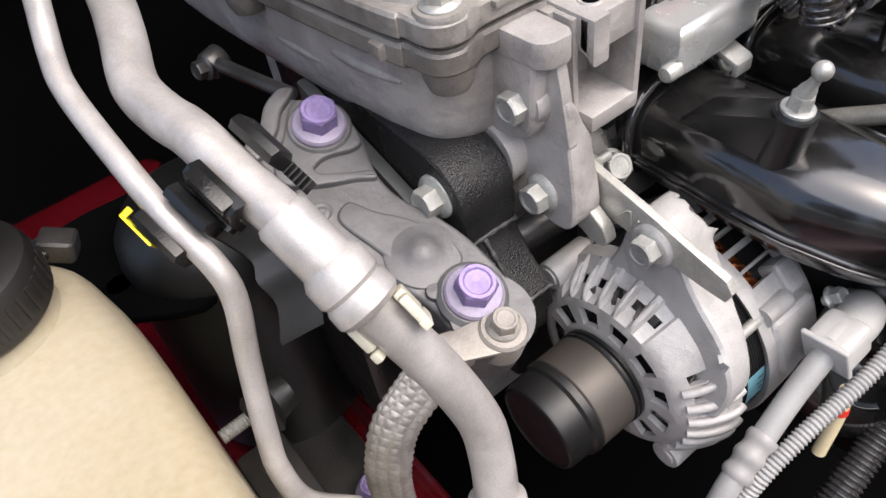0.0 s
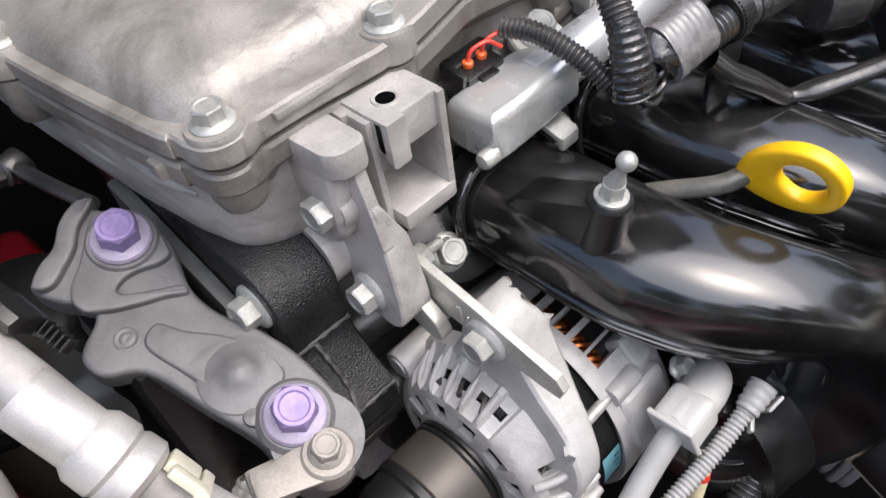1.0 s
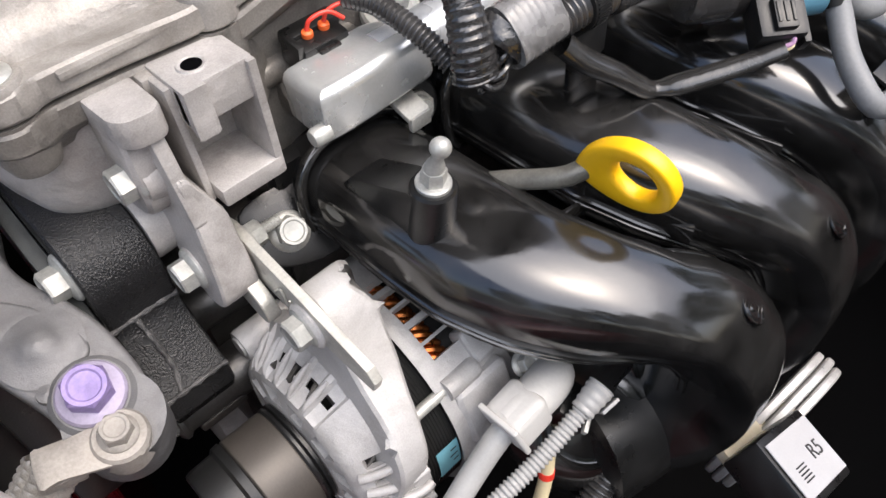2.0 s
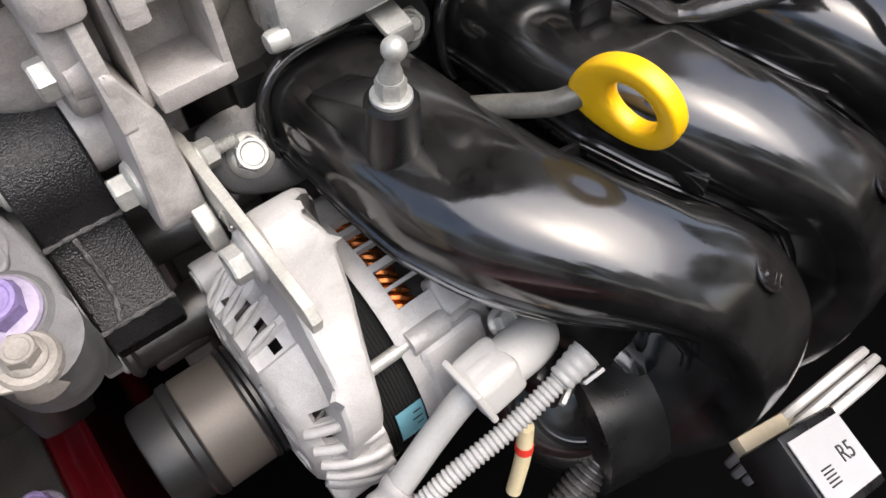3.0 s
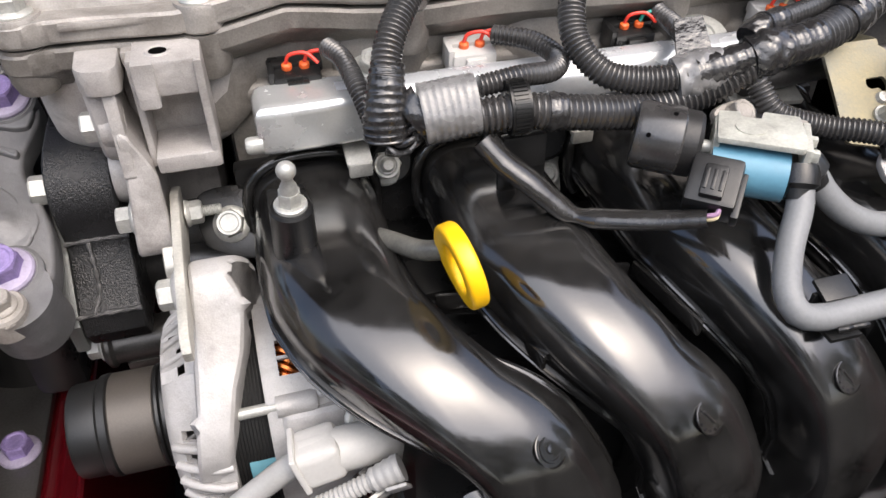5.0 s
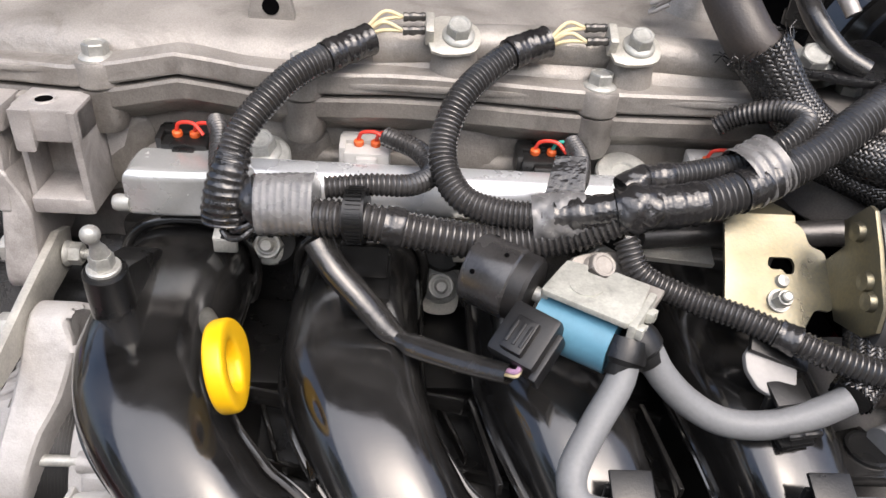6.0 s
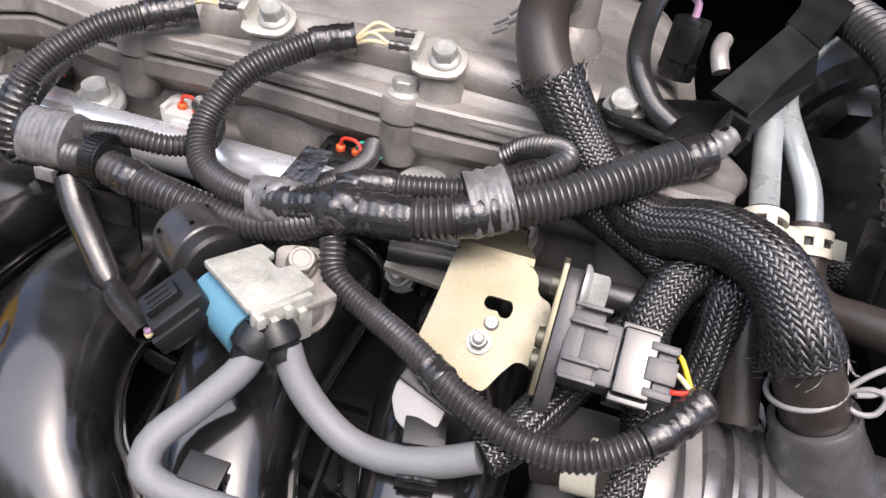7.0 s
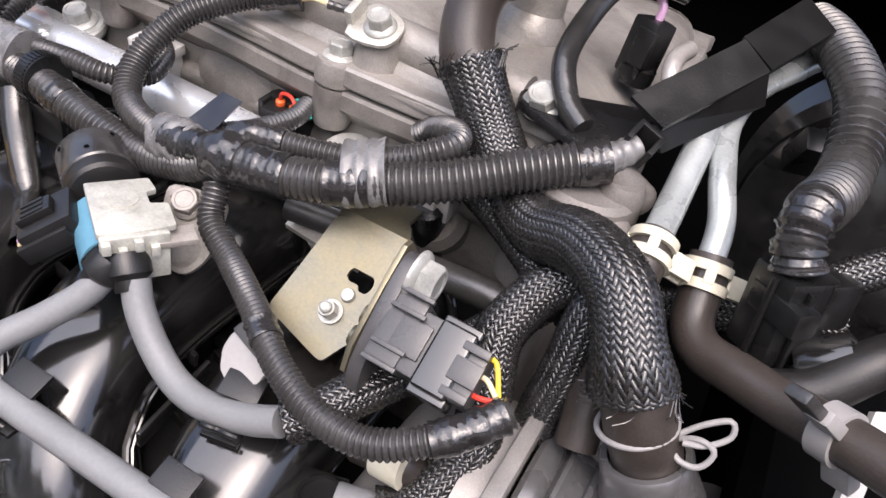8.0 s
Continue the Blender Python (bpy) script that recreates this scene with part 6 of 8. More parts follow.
def injector(x, body, wires, tall=1.0):
    """An injector with its plug and two short wires."""
    ob = thing("fuel_injector", "fuel injector with " + ("grey" if body is GREYP else "black") + " plug and orange wire seals", "injector", (x, 0.087, 0.87), group="fuel injectors")
    s = Shape()
    lathe(s, [(0.0075, -0.03), (0.0075, 0.0), (0.009, 0.002), (0.009, 0.012), (0.006, 0.014)], at((x, 0.085, 0.876), (0, -0.35, 0.93)), 22)
    part("body", s, MATTE, ob)
    pm = at((x, 0.0865, 0.893), (0, -0.15, 1))
    s = Shape()
    box(s, (0.022, 0.015, 0.017), pm @ Matrix.Translation((0, 0, -0.0025)), 0.0022)
    box(s, (0.025, 0.008, 0.006), pm @ Matrix.Translation((0.0, 0.0045, 0.005)), 0.0015)
    box(s, (0.010, 0.003, 0.013), pm @ Matrix.Translation((0.0, -0.0085, -0.002)), 0.001)
    box(s, (0.003, 0.012, 0.012), pm @ Matrix.Translation((-0.0115, 0, 0.002)), 0.0008)
    part("plug", s, body, ob)
    s = Shape()
    for e in (-1, 1):
        lathe(s, [(0.0023, 0), (0.0025, 0.0008), (0.0023, 0.0022), (0.0014, 0.0028)], pm @ Matrix.Translation((0.0040 * e, 0.000, 0.0060)), 14)
    part("wire_seal", s, ORANGE, ob)
    for e, m in zip((-1, 1), wires):
        s = Shape()
        a = pm @ Vector((0.0042 * e, 0, 0.009))
        tube(s, [a, a + Vector((0.002, -0.001, 0.004)), a + Vector((0.009, -0.003, 0.005)), a + Vector((0.014, -0.006, 0.001))], 0.0009, 0.001, 8)
        part("wire", s, m, ob)
    return ob


for k, (b, w) in enumerate(((MATTE, (RED_WIRE, RED_WIRE)), (GREYP, (RED_WIRE, RED_WIRE)), (MATTE, (RED_WIRE, GREEN_WIRE)), (GREYP, (RED_WIRE, CREAM_WIRE)))):
    injector(0.0148 + 0.0842 * k, b, w)

# ---- wiring looms ----


def loom(points, radius, label, pitch=0.0021, tape=()):
    """A corrugated conduit with bits of tape wound round it: tape holds (from, to) as shares of its length."""
    ob = thing("wiring_loom", label, "wiring loom", points[0], group="engine wiring looms")
    s = Shape()
    loom_tube(s, points, radius, pitch, pitch * 0.40)
    part("conduit", s, LOOM, ob)
    pts, _, total = smooth_path(points, 0.002)
    for a, b, grow, m in tape:
        i, j = int(a * (len(pts) - 1)), max(int(a * (len(pts) - 1)) + 3, int(b * (len(pts) - 1)))
        s = Shape()
        ph = random.uniform(0, 6)
        tube(s, [tuple(p) for p in pts[i:j + 1:2]], lambda d, n: radius * grow + 0.00022 * math.sin(d * 700 + ph) + 0.00018 * math.sin(d * 1900 + 1), 0.0009, 20)
        part("tape", s, m, ob)
    return ob


loom([(0.070, 0.0235, 0.8955), (0.098, 0.0195, 0.8985), (0.128, 0.0175, 0.8945), (0.158, 0.0175, 0.8915), (0.184, 0.0165, 0.8975), (0.204, 0.0150, 0.9085)], 0.0078,
     "thick black corrugated wiring loom along the fuel rail", pitch=0.0027, tape=((0.30, 0.36, 1.06, TAPE),))
loom([(0.085, 0.031, 0.9060), (0.103, 0.0325, 0.9075), (0.120, 0.0375, 0.9055), (0.129, 0.052, 0.9040), (0.123, 0.068, 0.9060), (0.108, 0.081, 0.9060)], 0.0048, "thin black corrugated branch loom to an injector")
loom([(0.0445, 0.0285, 0.8900), (0.0455, 0.0320, 0.9060), (0.0505, 0.045, 0.9230), (0.066, 0.066, 0.9370), (0.082, 0.081, 0.9430), (0.0990, 0.0945, 0.9470)], 0.0064, "black corrugated loom rising over the head cover",
     tape=((0.80, 1.0, 1.1, TAPE),))
loom([(0.030, 0.0830, 0.9080), (0.0345, 0.0700, 0.9075), (0.0375, 0.0520, 0.9020), (0.0405, 0.0370, 0.8925)], 0.0046, "thin black corrugated branch loom to an injector")
loom([(0.1785, 0.0960, 0.9500), (0.160, 0.0860, 0.9455), (0.140, 0.0650, 0.9340), (0.1325, 0.0455, 0.9170), (0.1400, 0.0300, 0.9060), (0.157, 0.0225, 0.9030), (0.180, 0.0175, 0.9060), (0.2005, 0.0155, 0.9110)], 0.0062,
     "black corrugated loom curling over the fuel rail", tape=((0.0, 0.13, 1.15, TAPE), (0.86, 1.0, 1.15, TAPE)))
loom([(0.196, 0.0840, 0.9060), (0.1975, 0.0700, 0.9045), (0.193, 0.0500, 0.9045), (0.186, 0.0330, 0.9060)], 0.0048, "thin black corrugated branch loom to an injector")
loom([(0.208, 0.0155, 0.9115), (0.235, 0.0185, 0.9145), (0.261, 0.0270, 0.9200), (0.289, 0.0410, 0.9285), (0.314, 0.0570, 0.9385), (0.3370, 0.0725, 0.9465)], 0.0085,
     "thick black corrugated loom wound with tape", pitch=0.0027, tape=((0.0, 0.20, 1.06, TAPE), (0.30, 0.42, 1.05, TAPE), (0.93, 1.0, 1.02, TAPE)))
loom([(0.213, 0.0265, 0.9195), (0.232, 0.0315, 0.9205), (0.250, 0.0360, 0.9225), (0.264, 0.0385, 0.9275), (0.2745, 0.0415, 0.9325), (0.2830, 0.0480, 0.9370), (0.2848, 0.0545, 0.9380), (0.2810, 0.0620, 0.9370), (0.2735, 0.0680, 0.9340), (0.2650, 0.0740, 0.9280), (0.2588, 0.0760, 0.9220)], 0.0050,
     "thin black corrugated loom looping to an injector", tape=((0.0, 0.1, 1.15, TAPE),))
loom([(0.2066, 0.0125, 0.8995), (0.2125, 0.0030, 0.8895), (0.2300, -0.0050, 0.8845), (0.2512, -0.0180, 0.8845), (0.2756, -0.0335, 0.8820), (0.2968, -0.0412, 0.8805), (0.3178, -0.0415, 0.8828), (0.3370, -0.0318, 0.8910), (0.3511, -0.0166, 0.8990)], 0.0054,
     "black corrugated loom sweeping down to the pressure sensor", tape=((0.40, 0.46, 1.08, TAPE), (0.86, 1.0, 1.12, TAPE)))


def crumple(s, points, radius, amp, flat=1.0, wide=None, ridge=0.0, seed=0.0, seg=40, box_like=1.0):
    """Tape wound round a bundle: an oval sleeve with creases. radius may be a function of distance and length."""
    rows, total = frames_along(points, 0.0006, wide)
    vv, ff, n = [], [], len(rows)
    for i, (q, a, b, t) in enumerate(rows):
        d = total * i / (n - 1)
        r = radius(d, total) if callable(radius) else radius
        r += ridge * max(0.0, math.sin(2 * math.pi * d / 0.0030)) ** 0.5 if ridge else 0.0
        for j in range(seg):
            w = 2 * math.pi * j / seg
            k = 1 + amp * (math.sin(2 * w + d * 260 + seed) * math.sin(d * 310 + 2 * seed) + 0.7 * abs(math.sin(2.5 * w - d * 420 + seed)) + 0.4 * math.sin(5 * w + d * 700))
            c, e = math.cos(w), math.sin(w)
            c, e = math.copysign(abs(c) ** box_like, c), math.copysign(abs(e) ** box_like, e)
            vv.append(q + a * (r * k * c) + b * (r * k * flat * e))
    for i in range(n - 1):
        for j in range(seg):
            ff.append((i * seg + j, i * seg + (j + 1) % seg, (i + 1) * seg + (j + 1) % seg, (i + 1) * seg + j))
    ff.append(tuple(range(seg))[::-1])
    ff.append(tuple((n - 1) * seg + j for j in range(seg)))
    return s.add(vv, ff)


def wire_bundle(parent, points, radius, count, mat):
    """Bare wires laid together in a loose twist."""
    rows, total = frames_along(points, 0.002)
    for k in range(count):
        s = Shape()
        pts = []
        for i, (q, a, b, t) in enumerate(rows):
            w = 2 * math.pi * k / count + 0.16 * i
            r = radius * (1.0 + 0.25 * math.sin(i * 0.8 + 2.1 * k))
            pts.append(q + a * (r * math.cos(w)) + b * (r * math.sin(w)))
        tube(s, pts, 0.0014, 0.0015, 8)
        part("bare_wire", s, mat, parent)


UP_TAPE = (-0.05, 0.62, 0.78)
tape = thing("tape_wrapping", "flat worn grey tape wound over loom junction", "tape", (0.07, 0.022, 0.88))
s = Shape()
crumple(s, [(0.0590, 0.0275, 0.8985), (0.0670, 0.0268, 0.8995), (0.0750, 0.0262, 0.9005), (0.0820, 0.0257, 0.9010)], 0.0126, 0.008, 0.78, UP_TAPE, ridge=0.00022, seed=0.7, box_like=0.78)
part("wrap", s, TAPE_GREY, tape, angle=40)
s = Shape()
crumple(s, [(0.0545, 0.0270, 0.8955), (0.0575, 0.0274, 0.8975), (0.0605, 0.0275, 0.8987)], lambda d, n: 0.0095 + 0.0035 * d / n, 0.07, 0.75, UP_TAPE, seed=1.9)
part("crumpled_edge", s, TAPE, tape, angle=50)
wire_bundle(tape, [(0.0455, 0.0275, 0.8880), (0.0500, 0.0255, 0.8870), (0.0550, 0.0262, 0.8915), (0.0600, 0.0272, 0.8975)], 0.0042, 8, TAPE)
riser = thing("tape_wrapping", "glossy black tape tapering down the rising loom", "tape", (0.046, 0.03, 0.89))
s = Shape()
crumple(s, [(0.0485, 0.0395, 0.9175), (0.0462, 0.0340, 0.9095), (0.0448, 0.0300, 0.9000), (0.0445, 0.0280, 0.8895)], lambda d, n: 0.0066 + 0.0030 * min(1.0, d / n * 1.3), 0.02, 0.80, (1, 0, 0), ridge=0.0005, seed=2.6)
part("wrap", s, TAPE, riser, angle=34)
junction = thing("tape_wrapping", "crumpled black vinyl tape round the loom joint", "tape", (0.20, 0.016, 0.89))
s = Shape()
crumple(s, [(0.1690, 0.0190, 0.9035), (0.1770, 0.0185, 0.9050), (0.1850, 0.0180, 0.9065), (0.1905, 0.0175, 0.9080)], lambda d, n: 0.0072 + 0.0020 * math.sin(math.pi * min(1.0, 0.15 + 0.75 * d / n)), 0.09, 0.80, seed=0.4)
part("wrap", s, TAPE_GREY, junction, "dull crumpled wrap", angle=50)
s = Shape()
crumple(s, [(0.2010, 0.0160, 0.9100), (0.2060, 0.0158, 0.9112), (0.2120, 0.0160, 0.9125), (0.2170, 0.0163, 0.9132)], lambda d, n: 0.0088 + 0.0014 * math.sin(math.pi * d / n), 0.08, 0.95, seed=3.1)
part("wrap", s, TAPE, junction, angle=50)
s = Shape()
crumple(s, [(0.2045, 0.0230, 0.9160), (0.2090, 0.0255, 0.9185), (0.2140, 0.0268, 0.9195)], 0.0056, 0.08, 1.0, seed=5.0)
part("wrap", s, TAPE, junction, angle=50)
wire_bundle(junction, [(0.1860, 0.0178, 0.9070), (0.1930, 0.0170, 0.9082), (0.1990, 0.0165, 0.9098), (0.2040, 0.0160, 0.9108)], 0.0052, 9, TAPE)
s = Shape()
vv = [Vector(p) for p in ((0.1745, 0.0285, 0.9085), (0.1905, 0.0270, 0.9110), (0.1925, 0.0420, 0.9205), (0.1800, 0.0445, 0.9190))]
nn = Vector((0.1, -0.5, 0.8)).normalized() * 0.0008
s.add([v for v in vv] + [v - nn for v in vv], [(0, 1, 2, 3), (7, 6, 5, 4), (0, 4, 5, 1), (1, 5, 6, 2), (2, 6, 7, 3), (3, 7, 4, 0)])
part("flap", s, TAPE, junction, "upright tape flag")
wrap2 = thing("tape_wrapping", "grey worn tape joining two looms", "tape", (0.262, 0.035, 0.92))
s = Shape()
rows, total = frames_along([(0.2540, 0.0281, 0.9208), (0.2610, 0.0315, 0.9229), (0.2680, 0.0351, 0.9252)], 0.001)
vv, ff = [], []
for i, (q, a, b, t) in enumerate(rows):
    up2 = Vector((-0.15, 0.80, 0.56))
    up2 = (up2 - t * up2.dot(t)).normalized()
    sd = t.cross(up2)
    for j in range(28):
        w = 2 * math.pi * j / 28
        vv.append(q + sd * ((0.0096 + 0.0004 * math.sin(i * 1.3)) * math.cos(w)) + up2 * ((0.0136 + 0.0004 * math.sin(i * 1.3)) * math.sin(w)))
for i in range(len(rows) - 1):
    for j in range(28):
        ff.append((i * 28 + j, i * 28 + (j + 1) % 28, (i + 1) * 28 + (j + 1) % 28, (i + 1) * 28 + j))
s.add(vv, ff)
part("wrap", s, TAPE_GREY, wrap2)
tie = thing("cable_clamp", "black toothed plastic band round the loom", "cable tie", (0.098, 0.02, 0.88))
s = Shape()
tm2 = at((0.0985, 0.0215, 0.8995), (1, -0.1, 0.05))
lathe(s, [(0.0106, -0.0042), (0.0113, -0.0042), (0.0113, 0.0042), (0.0106, 0.0042)], tm2, 40)
part("band", s, MATTE, tie)
s = Shape()
for i in range(40):
    a = 2 * math.pi * i / 40
    box(s, (0.0008, 0.0010, 0.0060), tm2 @ Matrix.Rotation(a, 4, 'Z') @ Matrix.Translation((0.0115, 0, 0)))
part("band_teeth", s, MATTE, tie, kind="stuff")
s = Shape()
box(s, (0.020, 0.005, 0.016), Matrix.Translation((0.102, 0.0200, 0.8790)), 0.0015)
box(s, (0.022, 0.0022, 0.030), Matrix.Translation((0.102, 0.0210, 0.8660)), 0.0006)
part("foot", s, MATTE, tie)

# sleeve with pink and white wires to the valve plug
sl = thing("wire_sleeve", "flat black vinyl sleeve over thin wires", "sleeve", (0.09, 0.016, 0.885))
SL = [(0.083, 0.0185, 0.8885), (0.090, 0.0120, 0.8800), (0.1015, 0.0040, 0.8710), (0.1130, -0.0030, 0.8610), (0.1180, -0.0062, 0.8592), (0.1260, -0.0135, 0.8610), (0.1440, -0.0275, 0.8665), (0.1580, -0.0390, 0.8730)]
s = Shape()
rows, total = frames_along(SL, 0.003)
vv, ff = [], []
for i, (q, a, b, t) in enumerate(rows):
    u = i / (len(rows) - 1)
    rr = 0.0068 - 0.0022 * u - 0.0018 * math.exp(-((u - 0.50) / 0.04) ** 2)
    for j in range(18):
        w = 2 * math.pi * j / 18
        vv.append(q + a * (rr * math.cos(w)) + b * (rr * 0.72 * math.sin(w)))
for i in range(len(rows) - 1):
    for j in range(18):
        ff.append((i * 18 + j, i * 18 + (j + 1) % 18, (i + 1) * 18 + (j + 1) % 18, (i + 1) * 18 + j))
s.add(vv, ff)
part("sleeve", s, SLEEVE, sl)
for m, o in ((PINK_WIRE, 0.001), (CREAM_WIRE, -0.0008)):
    s = Shape()
    tube(s, [(0.1565, -0.0378, 0.8725 + o), (0.1598, -0.0408, 0.8748 + o), (0.1612, -0.0395, 0.8775 + o)], 0.0010, 0.001, 8)
    part("wire", s, m, sl)

# small terminals on the head cover with crimped wires
for x in (0.1376, 0.2200):
    tp = thing("earth_terminal", "zinc terminal plate with crimped cream wires", "terminal", (x, 0.096, 0.947), group="head cover terminals")
    pm = at((x, 0.0960, 0.9490), (0.0, -0.45, 0.89))
    s = Shape()
    prism(s, soft_outline([(-0.011, -0.010), (0.006, -0.010), (0.011, -0.003), (0.009, 0.007), (-0.004, 0.012), (-0.011, 0.008)], 3), 0.0018, pm, 0.0004)
    box(s, (0.004, 0.012, 0.009), pm @ Matrix.Translation((-0.012, 0.001, 0.004)), 0.001)
    part("plate", s, GALV, tp)
    for e in (-1, 1):
        s = Shape()
        c0 = pm @ Vector((-0.014, 0.003 + 0.0042 * e, 0.005))
        c1 = pm @ Vector((-0.024, 0.002 + 0.0042 * e, 0.005))
        tube(s, [c0, c0.lerp(c1, 0.5), c1], lambda d, n: 0.0017 + 0.0004 * (math.sin(d * 1500) > 0), 0.0012, 10)
        part("crimp", s, STEEL_DARK, tp)
        for o in (-0.0006, 0.0012):
            s = Shape()
            c2 = Vector((x - 0.0415, 0.0945, 0.9490 + 0.001 * e))
            tube(s, [c1, c1.lerp(c2, 0.5) + Vector((0, 0.001 * e, 0.003 + o * 2)), c2], 0.0009, 0.002, 8)
            part("wire", s, CREAM_WIRE, tp)
    bolt("term", "flange_bolt", "zinc bolt through an earth terminal", pm @ Vector((0.001, 0.0, 0.0018)), pm.to_3x3() @ Vector((0, 0, 1)), 0.0100, ZINC, flange=0.0074, height=0.0058, spin=14, group="terminal bolts")

# ---- purge valve ----
pv = thing("purge_valve", "purge control valve with blue body, black cap and zinc bracket", "solenoid valve", (0.18, -0.015, 0.86))
ca, cb = Vector((0.1465, 0.0050, 0.8885)), Vector((0.1690, -0.0085, 0.8865))
s = Shape()
L = (cb - ca).length
lathe(s, [(0.0, -0.001), (0.0132, -0.001), (0.0144, 0.0010), (0.0146, L * 0.66), (0.0140, L * 0.66 + 0.0008)], at(ca, cb - ca), 40)
vcap = part("cap", s, LOOM, pv, "dark grey cylindrical cap")
s = Shape()
lathe(s, [(0.0139, L * 0.62), (0.0139, L * 0.90), (0.0128, L - 0.001), (0.008, L), (0.0, L)], at(ca, cb - ca), 40)
part("rubber_ring", s, RUBBER, vcap)
# small black discs on the closed cap stand for shaded vent holes
s = Shape()
for w, h in ((60, 0.004), (150, 0.004), (105, 0.013)):
    m = at(ca, cb - ca) @ Matrix.Rotation(radians(w), 4, 'Z') @ Matrix.Translation((0.01452, 0, h)) @ Matrix.Rotation(radians(90), 4, 'Y')
    lathe(s, [(0.0010, 0.0), (0.0010, 0.0003), (0.0, 0.0003)], m, 12)
part("vent_hole_shade", s, BAY, vcap)
s = Shape()
lathe(s, [(0.0030, 0), (0.0030, 0.016)], at(cb, cb - ca), 14)
part("spigot", s, ZINC, pv)
s = Shape()
ba, bb = Vector((0.1712, -0.0142, 0.8800)), Vector((0.1960, -0.0306, 0.8800))
tube(s, [ba, ba.lerp(bb, 0.5), bb], 0.0105, 0.004, 28)
part("body", s, BLUE, pv, "blue plastic coil body")
s = Shape()
bx = (bb - ba).normalized()
by = Vector((0, 0, 1)).cross(bx).normalized()
bz = bx.cross(by)
BM = Matrix.Translation((ba + bb) / 2 + Vector((0.004, 0.002, 0.0))) @ Matrix((bx, by, bz)).transposed().to_4x4()
YOKE_TOP = rounded([(-0.0170, -0.0085), (0.0165, -0.0085), (0.0175, 0.0010), (0.0155, 0.0190), (0.0010, 0.0190), (0.0000, 0.0125), (-0.0075, 0.0125), (-0.0085, 0.0165), (-0.0170, 0.0150)], 0.0012, 3)
prism(s, YOKE_TOP, 0.0026, BM @ Matrix.Translation((0.000, 0.000, 0.0135)), 0.0006)
box(s, (0.0030, 0.024, 0.020), BM @ Matrix.Translation((0.0180, 0.004, 0.0055)), 0.0009)
box(s, (0.0030, 0.020, 0.012), BM @ Matrix.Translation((-0.0165, 0.004, 0.0085)), 0.0009)
for k in range(4):
    box(s, (0.0030, 0.0032, 0.0045), BM @ Matrix.Translation((0.0205, -0.006 + 0.0055 * k, 0.0125 - 0.003 * (k % 2))), 0.0005)
lathe(s, [(0.0062, -0.0006), (0.0062, 0.0004), (0.0, 0.0004)], BM @ Matrix.Translation((-0.004, 0.003, 0.0163)), 20)
part("bracket", s, YOKE, pv, "pale stamped metal yoke")
s = Shape()
LEG = at((0.1985, 0.0070, 0.8800), (0.18, -0.72, 0.66)) @ Matrix.Scale(1.25, 4)
prism(s, soft_outline([(-0.0085, 0.0100), (0.0085, 0.0100), (0.0110, 0.0030), (0.0105, -0.0090), (0.0050, -0.0165), (-0.0035, -0.0150), (-0.0085, -0.0080), (-0.0100, 0.0030)], 4), 0.0030, LEG, 0.0010)
lathe(s, [(0.0070, 0.0028), (0.0052, 0.0042), (0.0, 0.0046)], LEG @ Matrix.Translation((0.001, -0.0085, 0)), 20)
box(s, (0.010, 0.016, 0.003), BM @ Matrix.Translation((0.0150, 0.018, 0.010)), 0.0008)
part("mounting_leg", s, PASSIV, pv, "pressed dull steel leg plate")
for k, x in enumerate((0.0, 1.0)):
    s = Shape()
    e = Vector((0.1990, -0.0340, 0.8825)) if k == 0 else Vector((0.2040, -0.0305, 0.8835))
    dd = Vector((-0.25, -0.55, -0.75)) if k == 0 else Vector((0.55, -0.35, -0.7))
    lathe(s, [(0.0075, -0.004), (0.0085, 0.0), (0.0085, 0.004), (0.0062, 0.006), (0.0055, 0.010)], at(e, dd), 20)
    part("port", s, MATTE, pv)
s = Shape()
pc = Vector((0.1645, -0.0285, 0.8795))
pxx = Vector((-0.55, -0.66, -0.51)).normalized()
pyy = Vector((0, 0, 1)).cross(pxx).normalized()
PM = Matrix.Translation(pc) @ Matrix((pxx, pyy, pxx.cross(pyy))).transposed().to_4x4()
box(s, (0.022, 0.020, 0.015), PM, 0.0022)
plug_body = part("plug", s, GREYD, pv, "dark plug with locking tab")
s = Shape()
box(s, (0.014, 0.009, 0.004), PM @ Matrix.Translation((0.002, 0, 0.0088)), 0.001)
box(s, (0.020, 0.003, 0.008), PM @ Matrix.Translation((0.003, 0.0105, 0)), 0.0008)
for k in range(3):
    box(s, (0.009, 0.0014, 0.0012), PM @ Matrix.Translation((0.002, -0.003 + 0.003 * k, 0.0108)), 0.0003)
part("lock_tab", s, GREYD, plug_body)
bolt("valve", "flange_bolt", "zinc bolt fixing the purge valve leg", LEG @ Vector((-0.0015, 0.0050, 0.0030)), (0.18, -0.55, 0.80), 0.0100, PASSIV, flange=0.0066, height=0.005, spin=3)


def hose(name, label, points, radius, mat, base=None, group="", category="hose", seg=20):
    ob = thing(name, label, category, base or points[0], group=group)
    s = Shape()
    tube(s, points, radius, 0.004, seg)
    part("tube", s, mat, ob)
    return ob


